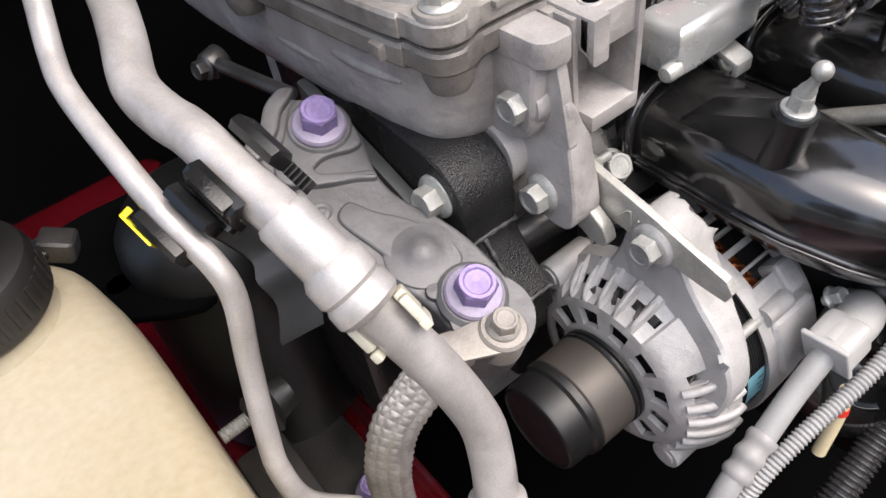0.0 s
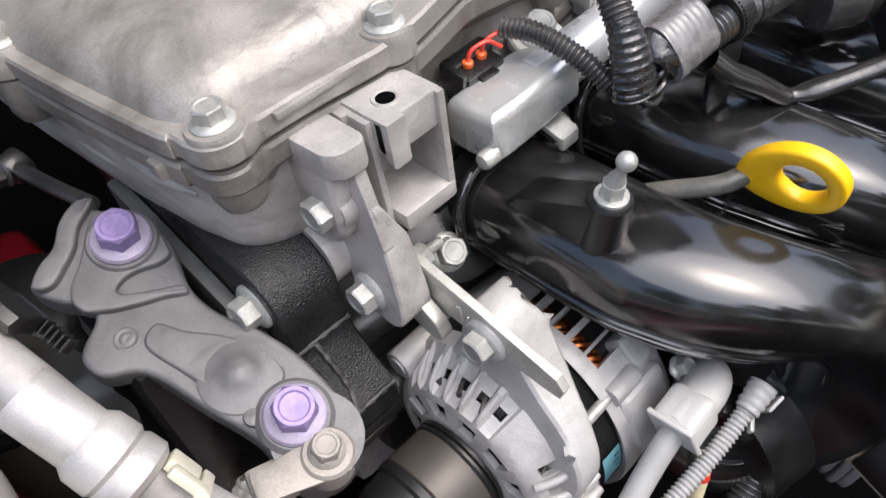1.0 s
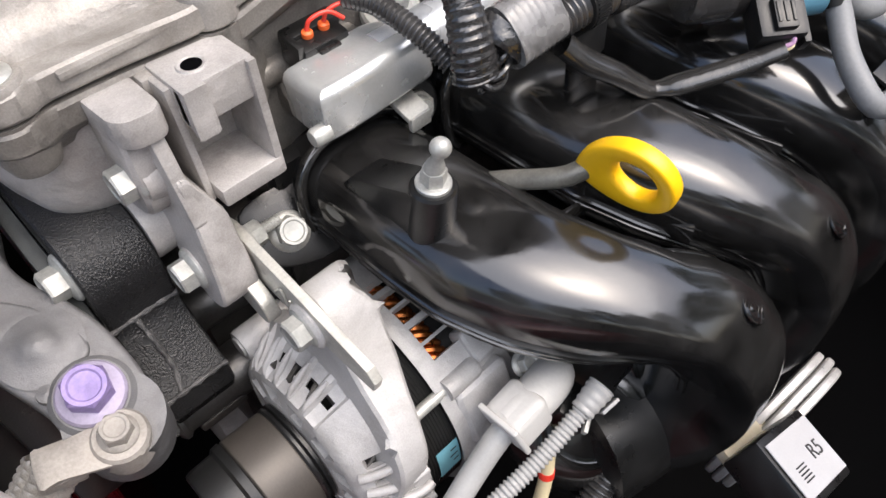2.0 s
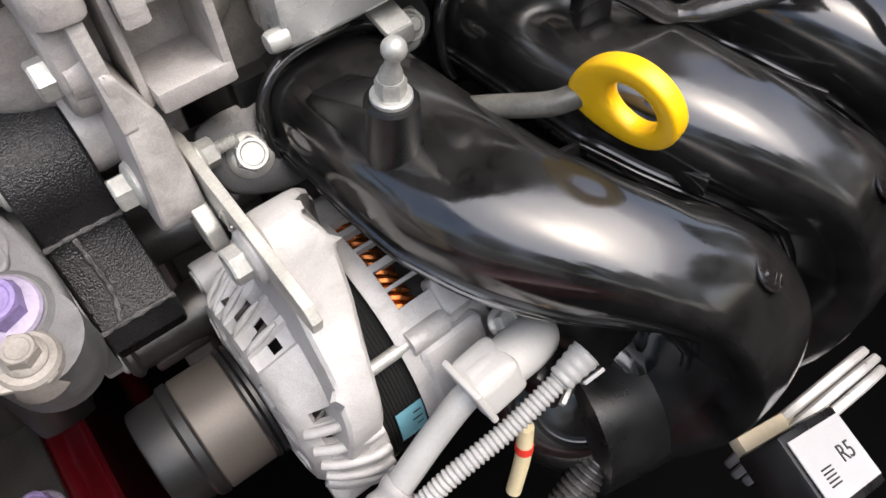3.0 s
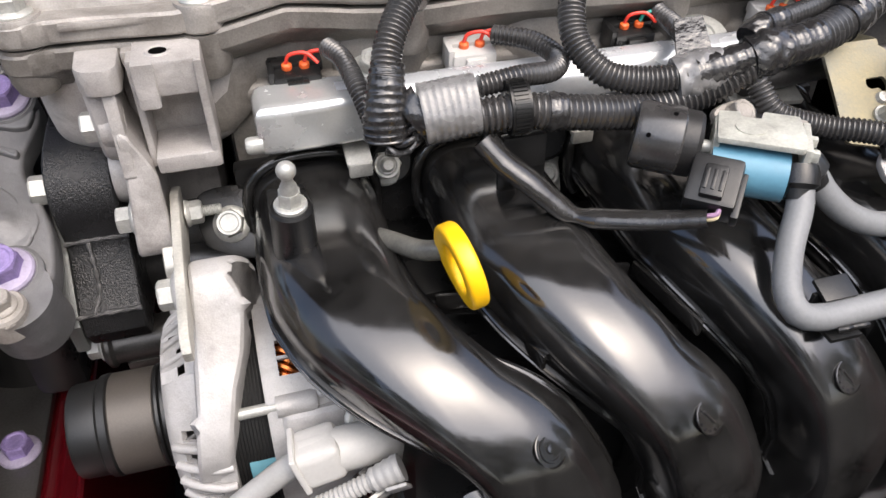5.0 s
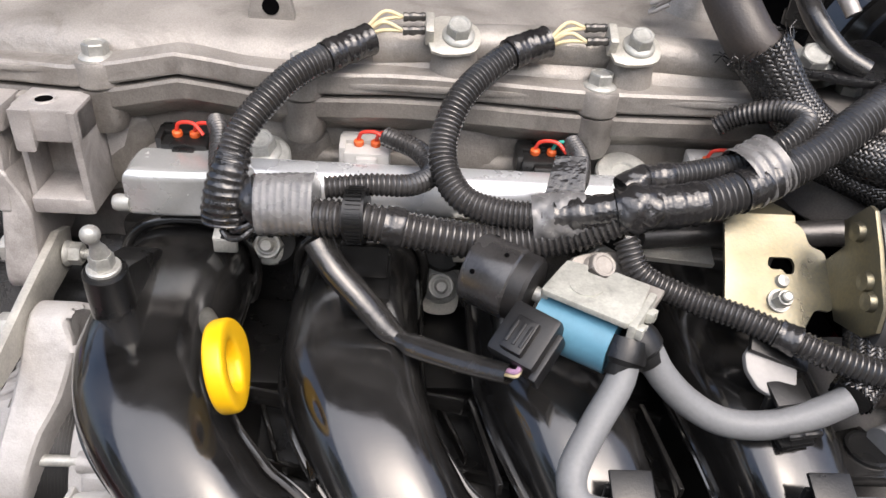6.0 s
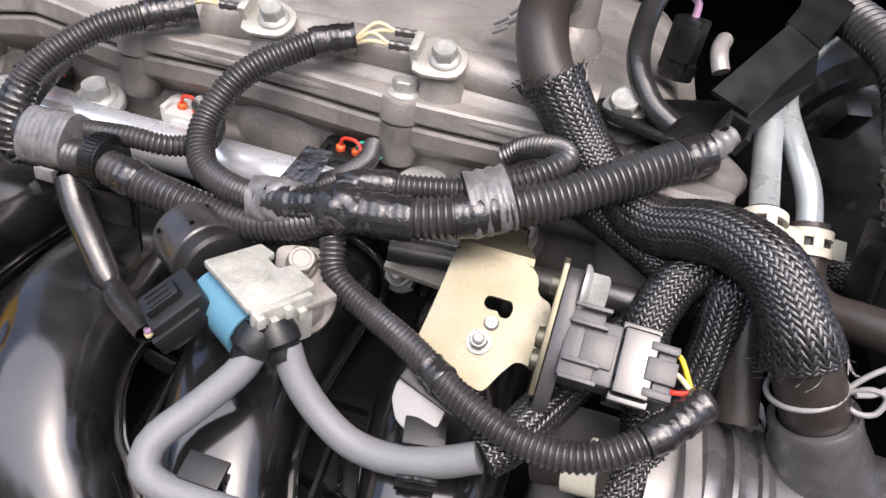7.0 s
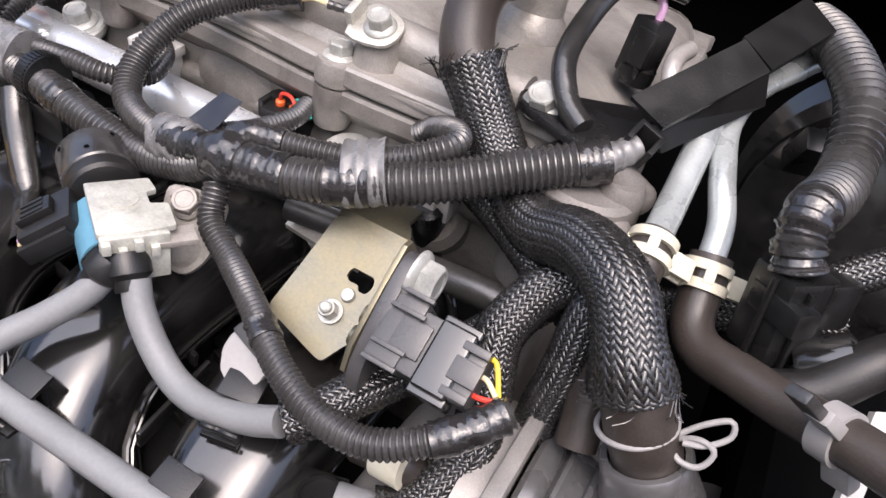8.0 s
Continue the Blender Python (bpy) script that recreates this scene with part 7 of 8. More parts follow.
hose("vacuum_hose", "soft grey vacuum hose looping from the purge valve", [(0.1995, -0.0360, 0.8800), (0.1965, -0.0430, 0.8730), (0.1870, -0.0545, 0.8630), (0.1785, -0.0680, 0.8560), (0.1795, -0.0755, 0.8500), (0.1870, -0.0780, 0.8475),
      (0.2000, -0.0782, 0.8468), (0.2330, -0.0784, 0.8478), (0.2620, -0.0786, 0.8490), (0.2820, -0.0765, 0.8485), (0.2990, -0.0735, 0.8420), (0.3060, -0.0690, 0.8200), (0.308, -0.070, 0.79)], 0.0054, HOSE_GREY, group="grey vacuum hoses")
hose("vacuum_hose", "soft grey vacuum hose running to the throttle side", [(0.2090, -0.0315, 0.8800), (0.2150, -0.0355, 0.8715), (0.2260, -0.0395, 0.8620), (0.2400, -0.0430, 0.8560), (0.2560, -0.0445, 0.8565), (0.2730, -0.0435, 0.8620), (0.2850, -0.0415, 0.8680)], 0.0055, HOSE_GREY, group="grey vacuum hoses")
for x, y, z, a in ((0.1980, -0.0778, 0.8472, 0), (0.2675, -0.0790, 0.8498, 0), (0.2650, -0.0440, 0.8600, 12)):
    hc = thing("hose_clip", "black plastic clip holding a grey hose", "hose clip", (x, y, z - 0.006), group="grey hose clips")
    cmx = Matrix.Translation((x, y, z)) @ Matrix.Rotation(radians(a), 4, 'Z')
    s = Shape()
    box(s, (0.0150, 0.0100, 0.0020), cmx @ Matrix.Translation((0.001, 0.0070, 0.0062)) @ Matrix.Rotation(radians(20), 4, 'X'), 0.0005)
    box(s, (0.0150, 0.0020, 0.0110), cmx @ Matrix.Translation((0, 0.0078, -0.001)), 0.0005)
    part("upper_jaw", s, MATTE, hc)
    s = Shape()
    tube(s, [cmx @ Vector(p) for p in ((-0.006, -0.0075, -0.001), (-0.003, -0.0085, 0.0), (0.0, -0.0075, -0.001), (0.004, -0.0085, 0.0), (0.007, -0.0078, -0.001))], 0.0011, 0.001, 8)
    box(s, (0.0140, 0.0150, 0.0020), cmx @ Matrix.Translation((0, 0.0, -0.0072)), 0.0005)
    part("lower_jaw", s, MATTE, hc)

# ---- pressure sensor on a chromate bracket ----
gb = thing("sensor_bracket", "yellow-chromated pressed steel sensor bracket with slot", "bracket", (0.27, 0.01, 0.86))
GN = Vector((0, -0.62, 0.785)).normalized()
GM = Matrix.Translation((0.2700, 0.012, 0.887)) @ Matrix((Vector((1, 0, 0)), GN.cross(Vector((1, 0, 0))), GN)).transposed().to_4x4()
b = bmesh.new()
loop = [(-0.0172, 0.0225), (0.0135, 0.0225), (0.0172, 0.0185), (0.0182, 0.0120), (0.0248, 0.0095), (0.0248, -0.0165), (0.0175, -0.0150), (0.0125, -0.0225), (0.0085, -0.0305), (-0.0215, -0.0225), (-0.0190, 0.000)]
hole = [(0.000, 0.0065), (0.0100, 0.0065), (0.0112, 0.003), (0.0100, -0.0008), (0.0065, -0.0008), (0.0055, 0.0012), (0.001, 0.0010), (-0.0008, 0.003)]
ev = []
for pts in (rounded(loop, 0.0028), rounded(hole, 0.0016)):
    vs = [b.verts.new((x, y, 0)) for x, y in pts]
    ev += [b.edges.new((vs[i], vs[(i + 1) % len(vs)])) for i in range(len(vs))]
bmesh.ops.triangle_fill(b, use_beauty=True, edges=ev)
ext = bmesh.ops.extrude_face_region(b, geom=b.faces[:])
bmesh.ops.translate(b, vec=(0, 0, -0.0018), verts=[g for g in ext["geom"] if isinstance(g, bmesh.types.BMVert)])
s = Shape()
s.bm(b, GM)
part("face", s, GOLD, gb)
s = Shape()
fold = [(GM @ Vector((0, 0.0215, -0.0018))), (GM @ Vector((0, 0.0245, -0.0016))), (GM @ Vector((0, 0.0265, -0.0030))), Vector((0.27, 0.0420, 0.9010)), Vector((0.27, 0.0540, 0.9000))]
vv, ff = [], []
for p, l, r in zip(fold, (-0.0172, -0.0172, -0.0172, -0.0150, -0.0150), (0.0140, 0.0138, 0.0130, 0.0080, 0.0070)):
    vv += [(0.27 + l, p.y, p.z + 0.0018), (0.27 + r, p.y, p.z + 0.0018), (0.27 + r, p.y, p.z), (0.27 + l, p.y, p.z)]
for i in range(4):
    for j in range(4):
        ff.append((4 * i + j, 4 * i + (j + 1) % 4, 4 * i + 4 + (j + 1) % 4, 4 * i + 4 + j))
ff += [(3, 2, 1, 0), (16, 17, 18, 19)]
s.add(vv, ff)
part("top_fold", s, GOLD, gb)
SP = Matrix.Translation((0.2948, -0.0060, 0.9005)) @ Matrix((GN.cross(Vector((1, 0, 0))) * 1.0, GN, Vector((1, 0, 0)))).transposed().to_4x4()
s = Shape()
prism(s, [(0.024, 0.011), (0.021, 0.0135), (0.006, 0.0125), (-0.016, 0.0095), (-0.024, 0.003), (-0.024, -0.006), (-0.014, -0.0225), (0.012, -0.0225), (0.014, -0.008), (0.024, -0.006)], 0.0020, SP, 0.0005)
part("sensor_flange", s, GOLD, gb)
for e in (0.016, -0.004, -0.012):
    s = Shape()
    lathe(s, [(0.0042, 0.0), (0.0036, 0.0024), (0.0, 0.0028)], SP @ Matrix.Translation((e, 0.003, 0.0)) @ Matrix.Rotation(radians(180), 4, 'X'), 18)
    part("weld_nut", s, GOLD, gb)
s = Shape()
lathe(s, [(0.0048, 0), (0.0048, 0.0012), (0.0, 0.0012)], GM @ Matrix.Translation((0.0020, -0.0125, 0)), 20)
hexagon(s, 0.0062, 0.005, GM @ Matrix.Translation((0.0020, -0.0125, 0.0015)))
lathe(s, [(0.0022, 0.006), (0.0022, 0.0085), (0.0015, 0.009), (0, 0.009)], GM @ Matrix.Translation((0.0020, -0.0125, 0)), 14)
lathe(s, [(0.0030, 0), (0.0024, 0.002), (0, 0.0024)], GM @ Matrix.Translation((0.0045, -0.0040, 0)), 16)
part("weld_bolt", s, ZINC, gb)
ps = thing("pressure_sensor", "grey plastic pressure sensor with black wire plug", "sensor", (0.305, -0.008, 0.88))
s = Shape()
prism(s, soft_outline([(0.022, 0.006), (0.018, 0.013), (0.0, 0.012), (-0.020, 0.006), (-0.028, -0.004), (-0.022, -0.010), (0.0, -0.009), (0.018, -0.004)], 3), 0.0055, SP @ Matrix.Translation((0, 0, 0.0022)), 0.001)
box(s, (0.0245, 0.0180, 0.012), SP @ Matrix.Translation((-0.004, 0.003, 0.0125)), 0.0012)
box(s, (0.0215, 0.0160, 0.014), SP @ Matrix.Translation((-0.005, 0.003, 0.0215)), 0.0012)
part("body", s, SENSOR, ps, "slate grey sensor body")
for e in (0.0085, 0.0025, -0.0105, -0.0165):
    s = Shape()
    box(s, (0.0016, 0.0030, 0.0125), SP @ Matrix.Translation((e, 0.0130, 0.0135)), 0.0004)
    part("rib", s, SENSOR, ps)
s = Shape()
box(s, (0.0120, 0.0016, 0.0110), SP @ Matrix.Translation((-0.0045, 0.0118, 0.0180)), 0.0005)
part("label_panel", s, SENSOR, ps)
s = Shape()
box(s, (0.0235, 0.0190, 0.0130), SP @ Matrix.Translation((-0.0055, 0.0035, 0.0310)), 0.0020, 3)
for e in (-1, 1):
    box(s, (0.0040, 0.0120, 0.0140), SP @ Matrix.Translation((-0.0055 + 0.0120 * e, 0.0040, 0.0310)), 0.0014, 3)
part("collar", s, GLOSS, ps, "shiny black locking collar")
s = Shape()
box(s, (0.0195, 0.0155, 0.0080), SP @ Matrix.Translation((-0.0060, 0.0035, 0.0395)), 0.0012)
splug = part("plug", s, SENSOR, ps, "dark grey plug with lock tab")
s = Shape()
box(s, (0.0080, 0.0026, 0.0100), SP @ Matrix.Translation((-0.0060, 0.0125, 0.0390)), 0.0006)
part("lock_tab", s, SENSOR, splug)
for e in (-1, 1):
    s = Shape()
    box(s, (0.0030, 0.0040, 0.0095), SP @ Matrix.Translation((-0.0060 + 0.0078 * e, 0.0115, 0.0390)), 0.0007)
    part("guide_rail", s, SENSOR, splug)
for i, m in enumerate((YELLOW_WIRE, CREAM_WIRE, RED_WIRE)):
    s = Shape()
    a = SP @ Vector((0.001 - 0.0055 * i, 0.006, 0.0410))
    tube(s, [a, a + Vector((0.004, 0.0005 - 0.001 * i, 0.0012)), Vector((0.3455, -0.0150 - 0.0012 * i, 0.9005))], 0.0009, 0.0015, 8)
    part("wire", s, m, ps)
bolt("m8", "flange_bolt", "zinc bolt through the pressure sensor ear", SP @ Vector((0.0150, 0.0080, 0.0078)), (1, 0, 0), 0.0120, ZINC, spin=6, group="bracket bolts")
wt = thing("white_clip", "white plastic clip tab under the loom", "clip", (0.258, -0.028, 0.87))
s = Shape()
prism(s, rounded([(-0.0095, 0.0085), (-0.0125, 0.0030), (-0.0115, -0.0030), (-0.0070, -0.0090), (-0.0010, -0.0115), (0.0005, -0.0080), (0.0080, -0.0085), (0.0080, 0.0040), (-0.0020, 0.0085)], 0.0016, 3), 0.0035, at((0.2610, -0.0275, 0.8690), (0, -0.6, 0.78)) @ Matrix.Rotation(radians(-8), 4, 'Z'), 0.0010, 2)
part("tab", s, WHITE, wt)
s = Shape()
box(s, (0.024, 0.0090, 0.0030), at((0.2625, -0.0245, 0.8755), (0.15, -0.5, 0.85)) @ Matrix.Rotation(radians(-32), 4, 'Z'), 0.0010)
part("holder", s, MATTE, wt)

# ---- braided hoses ----


def braided(label, points, radius, width=0.0014):
    """A woven sleeve of fine yarns over a rubber core."""
    ob = thing("braided_hose", label, "hose", points[0], group="braided sleeves")
    r0 = 0.0116 if callable(radius) else radius
    s = Shape()
    tube(s, points, (lambda d, n: radius(d, n) - 0.0009) if callable(radius) else radius - 0.0009, 0.004, 24)
    part("core", s, RUBBER, ob)
    s = Shape()
    braid_tube(s, points, radius, 4 * round(2 * math.pi * r0 / 0.0020 / 4), 2 * math.pi * r0 / 0.85, width)
    part("braid", s, BRAID, ob, "black woven sleeve", kind="stuff", angle=180)
    return ob


big = braided("breather hose in frayed black braided sleeve", [(0.2700, 0.0830, 0.9575), (0.2790, 0.0800, 0.9470), (0.2900, 0.0770, 0.9340), (0.3060, 0.0680, 0.9220), (0.3250, 0.0520, 0.9205), (0.3455, 0.0395, 0.9300), (0.3630, 0.0235, 0.9310), (0.3745, 0.0110, 0.9190), (0.3800, 0.0090, 0.9090)],
              lambda d, n: 0.0114 + 0.003 * math.exp(-((d - n) / 0.010) ** 2) + 0.0012 * math.exp(-(d / 0.01) ** 2), width=0.0017)
s = Shape()
tube(s, [(0.3790, 0.0095, 0.9120), (0.3840, 0.0080, 0.9040), (0.3883, 0.0070, 0.8965), (0.3925, 0.0082, 0.8890), (0.3970, 0.0088, 0.8785)], 0.0119, 0.003, 26)
part("lower_end", s, BROWN_HOSE, big, "bare brown-black rubber end")
s = Shape()
tube(s, [(0.2640, 0.1500, 0.9900), (0.2600, 0.1300, 0.9860), (0.2580, 0.1120, 0.9785), (0.2605, 0.0965, 0.9700), (0.2668, 0.0856, 0.9595), (0.2725, 0.0825, 0.9545)], 0.0112, 0.003, 26)
part("upper_end", s, BROWN_HOSE, big, "bare brown-black rubber elbow with printed marks")
s = Shape()
for k in range(4):
    box(s, (0.0016, 0.0055, 0.0006), at((0.2600 + 0.0016 * k, 0.0985 - 0.0042 * k, 0.9822 - 0.0030 * k), (0.05, -0.50, 0.86)) @ Matrix.Rotation(radians(80), 4, 'Z'))
part("printed_bars", s, PRINT, big)
s = Shape()
for ends, way in (((0.3800, 0.0090, 0.9095), -1), ((0.2705, 0.0828, 0.9568), 1)):
    e = Vector(ends)
    for i in range(34):
        a = random.uniform(0, 2 * math.pi)
        ax = Vector((0.25, -0.1, -0.95)) if way < 0 else Vector((-0.5, 0.2, 0.85))
        q = at(e, ax)
        r = 0.0135
        p0 = q @ Vector((r * math.cos(a), r * math.sin(a), -0.004))
        p1 = q @ Vector((1.12 * r * math.cos(a + 0.3), 1.12 * r * math.sin(a + 0.3), 0.002))
        p2 = q @ Vector((random.uniform(1.1, 1.4) * r * math.cos(a + random.uniform(0.2, 0.7)), random.uniform(1.1, 1.4) * r * math.sin(a + random.uniform(0.2, 0.7)), random.uniform(0.002, 0.005)))
        tube(s, [p0, p1, p2], 0.00022, 0.002, 5)
part("frayed_end", s, BRAID, big, kind="stuff")
s = Shape()
wm = at((0.3862, 0.0082, 0.8972), (0.45, -0.05, -0.9))
loop = [wm @ Vector((0.0128 * math.cos(radians(a)), 0.0128 * math.sin(radians(a)), 0)) for a in range(0, 330, 15)]
tube(s, loop, 0.0010, 0.0015, 10)
wc = thing("spring_clip", "white painted wire spring clip round the hose", "hose clip", (0.3862, 0.0082, 0.895))
part("ring", s, WHITE, wc)
for k, pts in enumerate((((0.3985, 0.0085, 0.9010), (0.4040, 0.0110, 0.9075), (0.4105, 0.0130, 0.9120), (0.4125, 0.0110, 0.9080), (0.4070, 0.0070, 0.9035), (0.4005, 0.0050, 0.9020)),
                         ((0.3980, 0.0080, 0.8990), (0.4045, 0.0070, 0.9045), (0.4100, 0.0060, 0.9035), (0.4080, 0.0030, 0.8980), (0.4020, 0.0030, 0.8965), (0.3975, 0.0060, 0.8985)))):
    s = Shape()
    tube(s, pts, 0.0010, 0.0015, 10)
    part("handle", s, WHITE, wc)

braided("small braided sleeve from the grey hose into the harness", [(0.2860, -0.0410, 0.8680), (0.2935, -0.0330, 0.8715), (0.3020, -0.0160, 0.8745), (0.3130, 0.0070, 0.8760), (0.3260, 0.0270, 0.8850), (0.3380, 0.0380, 0.9000), (0.3480, 0.0480, 0.910)], 0.0078)
braided("stout braided hose curving down to the throttle body", [(0.3459, 0.0434, 0.912), (0.3370, 0.0354, 0.905), (0.3311, 0.0220, 0.892), (0.3348, 0.0117, 0.880), (0.3385, 0.0033, 0.870), (0.3412, -0.0050, 0.862), (0.3404, -0.0098, 0.857), (0.3375, -0.0178, 0.852), (0.3345, -0.0240, 0.8470), (0.3302, -0.0312, 0.8430), (0.3225, -0.0356, 0.8420)], 0.0090)
braided("stout braided hose behind the sensor", [(0.3640, 0.0480, 0.918), (0.3595, 0.0399, 0.914), (0.3571, 0.0331, 0.908), (0.3571, 0.0262, 0.889), (0.3558, 0.0219, 0.872), (0.3546, 0.0190, 0.856), (0.3468, 0.0163, 0.838), (0.335, 0.010, 0.825)], 0.0085)
braided("stout braided hose under the thick loom", [(0.292, 0.066, 0.918), (0.312, 0.060, 0.912), (0.333, 0.050, 0.906), (0.352, 0.046, 0.896), (0.368, 0.044, 0.880), (0.376, 0.040, 0.85)], 0.0088)

top_clip = thing("spring_clip", "pale wire spring clip at the hose's upper end", "hose clip", (0.2595, 0.1225, 0.9700))
wm = at((0.2592, 0.1215, 0.9825), (0.10, 0.92, 0.38))
s = Shape()
tube(s, [wm @ Vector((0.0124 * math.cos(radians(a)), 0.0124 * math.sin(radians(a)), 0)) for a in range(20, 350, 15)], 0.0011, 0.0015, 10)
part("ring", s, WHITE, top_clip)
for dz in (0.0, 0.0045):
    s = Shape()
    tube(s, [(0.2490, 0.1250, 0.9760 - dz), (0.2430, 0.1290, 0.9690 - dz), (0.2360, 0.1325, 0.9625 - dz), (0.2345, 0.1300, 0.9610 - dz), (0.2410, 0.1255, 0.9665 - dz)], 0.0011, 0.0015, 10)
    part("handle", s, WHITE, top_clip)

# ---- throttle body and intake tube ----
tbd = thing("throttle_body", "cast aluminium throttle body with black idle ports", "throttle body", (0.335, -0.01, 0.78))
s = Shape()
span(s, (0.306, -0.052, 0.770), (0.352, 0.035, 0.842), 0.019, 5)
lathe(s, [(0.046, 0), (0.046, 0.014)], at((0.343, 0.002, 0.820), (1, 0, 0)), 44)
prism(s, soft_outline([(0.350, 0.018), (0.372, 0.024), (0.386, 0.018), (0.384, 0.040), (0.36, 0.045)], 3), 0.03, Matrix.Translation((0, 0, 0.835)), 0.004)
part("casting", s, THROTTLE, tbd)
s = Shape()
prism(s, rounded([(-0.052, 0.790), (-0.047, 0.862), (-0.030, 0.870), (0.030, 0.872), (0.050, 0.858), (0.052, 0.790)], 0.012), 0.0065, Matrix.Translation((0.3530, 0, 0)) @ YZ, 0.0016)
part("flange", s, THROTTLE, tbd, "dull alloy flange with rounded corners")
for y, z in ((0.036, 0.858), (-0.038, 0.855)):
    s = Shape()
    lathe(s, [(0.0072, 0), (0.0072, 0.0012), (0.005, 0.0016)], at((0.3530, y, z), (-1, 0, 0)), 22)
    hexagon(s, 0.0080, 0.0045, at((0.3518, y, z), (-1, 0, 0)))
    part("flange_screw", s, ZINC, tbd)
s = Shape()
lathe(s, [(0.0068, 0), (0.0072, 0.001), (0.0072, 0.016), (0.0062, 0.017)], at((0.3085, -0.0400, 0.8420), (0.95, 0.30, -0.02)), 26)
part("port", s, HOSE_GREY, tbd, "grey hose stub")
s = Shape()
lathe(s, [(0.0100, -0.030), (0.0105, -0.028), (0.0105, -0.001)], at((0.330, -0.062, 0.818), (1, 0.1, 0)), 26)
part("lower_port", s, RUBBER, tbd, "black rubber stub")
s = Shape()
prism(s, [(0.2893, -0.0540), (0.2893, -0.0328), (0.3074, -0.0276), (0.3160, -0.0462), (0.3102, -0.0540)], 0.006, Matrix.Translation((0, 0, 0.834)), 0.0012)
pad = part("sensor_pad", s, GLOSS, tbd, "shiny black square pad with a round recess")
s = Shape()
lathe(s, [(0.0092, 0.8402), (0.0092, 0.8415), (0.0078, 0.8418), (0.0074, 0.8405), (0.0, 0.8404)], Matrix.Translation((0.3040, -0.0410, 0)), 28)
part("recess", s, MATTE, pad)
ht = hose("heater_hose", "short dark hose with cream clip by the throttle", [(0.305, -0.020, 0.850), (0.320, -0.0225, 0.856), (0.334, -0.014, 0.843), (0.346, -0.006, 0.832)], 0.0070, BROWN_HOSE)
s = Shape()
lathe(s, [(0.0074, -0.006), (0.0084, -0.006), (0.0084, 0.006), (0.0074, 0.006)], at((0.3205, -0.0226, 0.8562), (1, -0.1, 0.2)), 26)
box(s, (0.005, 0.004, 0.010), Matrix.Translation((0.3225, -0.0240, 0.8690)), 0.001)
part("clip", s, CREAM_CLIP, ht, "cream spring clip")
it = thing("intake_tube", "black moulded rubber intake tube with raised rings", "intake tube", (0.44, 0.0, 0.78))
s = Shape()
prof = [(0.0435, 0.0), (0.0455, 0.002), (0.0458, 0.006), (0.0445, 0.0085), (0.0432, 0.0095), (0.0445, 0.0105), (0.0468, 0.0112), (0.0470, 0.0130), (0.0455, 0.0142), (0.0443, 0.0175), (0.0443, 0.0205), (0.0465, 0.0213), (0.0468, 0.0232), (0.0455, 0.0245), (0.0437, 0.027), (0.0440, 0.033), (0.0465, 0.048), (0.0480, 0.070), (0.0480, 0.20)]
lathe(s, prof, at((0.3610, 0.002, 0.8200), (1, 0.0, 0.0)), 56)
part("tube", s, TUBE, it)
s = Shape()
lathe(s, [(0.0205, -0.014), (0.0198, 0.002), (0.0190, 0.008), (0.0180, 0.013), (0.0170, 0.0175), (0.0162, 0.021), (0.0157, 0.0245), (0.0155, 0.030), (0.0148, 0.0312), (0.0126, 0.0312), (0.0126, 0.018), (0, 0.018)], at((0.4065, 0.0090, 0.8590), (-0.43, -0.01, 0.9)), 40)
part("stub", s, TUBE, it)

# ---- heater pipes, hoses and clips near the bulkhead ----
hp = thing("heater_pipes", "pair of bright steel heater pipes with hoses", "pipe", (0.37, 0.09, 0.92))
s = Shape()
tube(s, [(0.388, 0.205, 0.985), (0.3760, 0.178, 0.979), (0.3655, 0.150, 0.9705), (0.3620, 0.1260, 0.9596), (0.3630, 0.1021, 0.9456), (0.3640, 0.0780, 0.9340), (0.3645, 0.0620, 0.9280)], 0.0058, 0.004, 20)
part("pipe", s, HEATER, hp)
s = Shape()
tube(s, [(0.396, 0.205, 0.978), (0.3850, 0.180, 0.972), (0.3720, 0.152, 0.964), (0.3690, 0.1260, 0.9550), (0.3760, 0.1020, 0.9440), (0.3830, 0.0880, 0.9330), (0.3855, 0.0740, 0.9220)], 0.0052, 0.004, 20)
part("pipe", s, HEATER, hp)
hose("heater_hose", "black rubber heater hose on a bright pipe", [(0.3638, 0.0660, 0.9298), (0.3650, 0.0530, 0.9220), (0.3660, 0.0380, 0.9080), (0.3680, 0.0250, 0.8900), (0.372, 0.012, 0.87)], 0.0078, BROWN_HOSE, group="heater hoses")
hose("heater_hose", "black rubber heater hose bending to the wing", [(0.3850, 0.0780, 0.9250), (0.3868, 0.0700, 0.9150), (0.3890, 0.0610, 0.9060), (0.3960, 0.0520, 0.9030), (0.4090, 0.0430, 0.9070), (0.4240, 0.0340, 0.9110), (0.4400, 0.0225, 0.9180), (0.4560, 0.0110, 0.9240)], 0.0080, BROWN_HOSE, group="heater hoses")
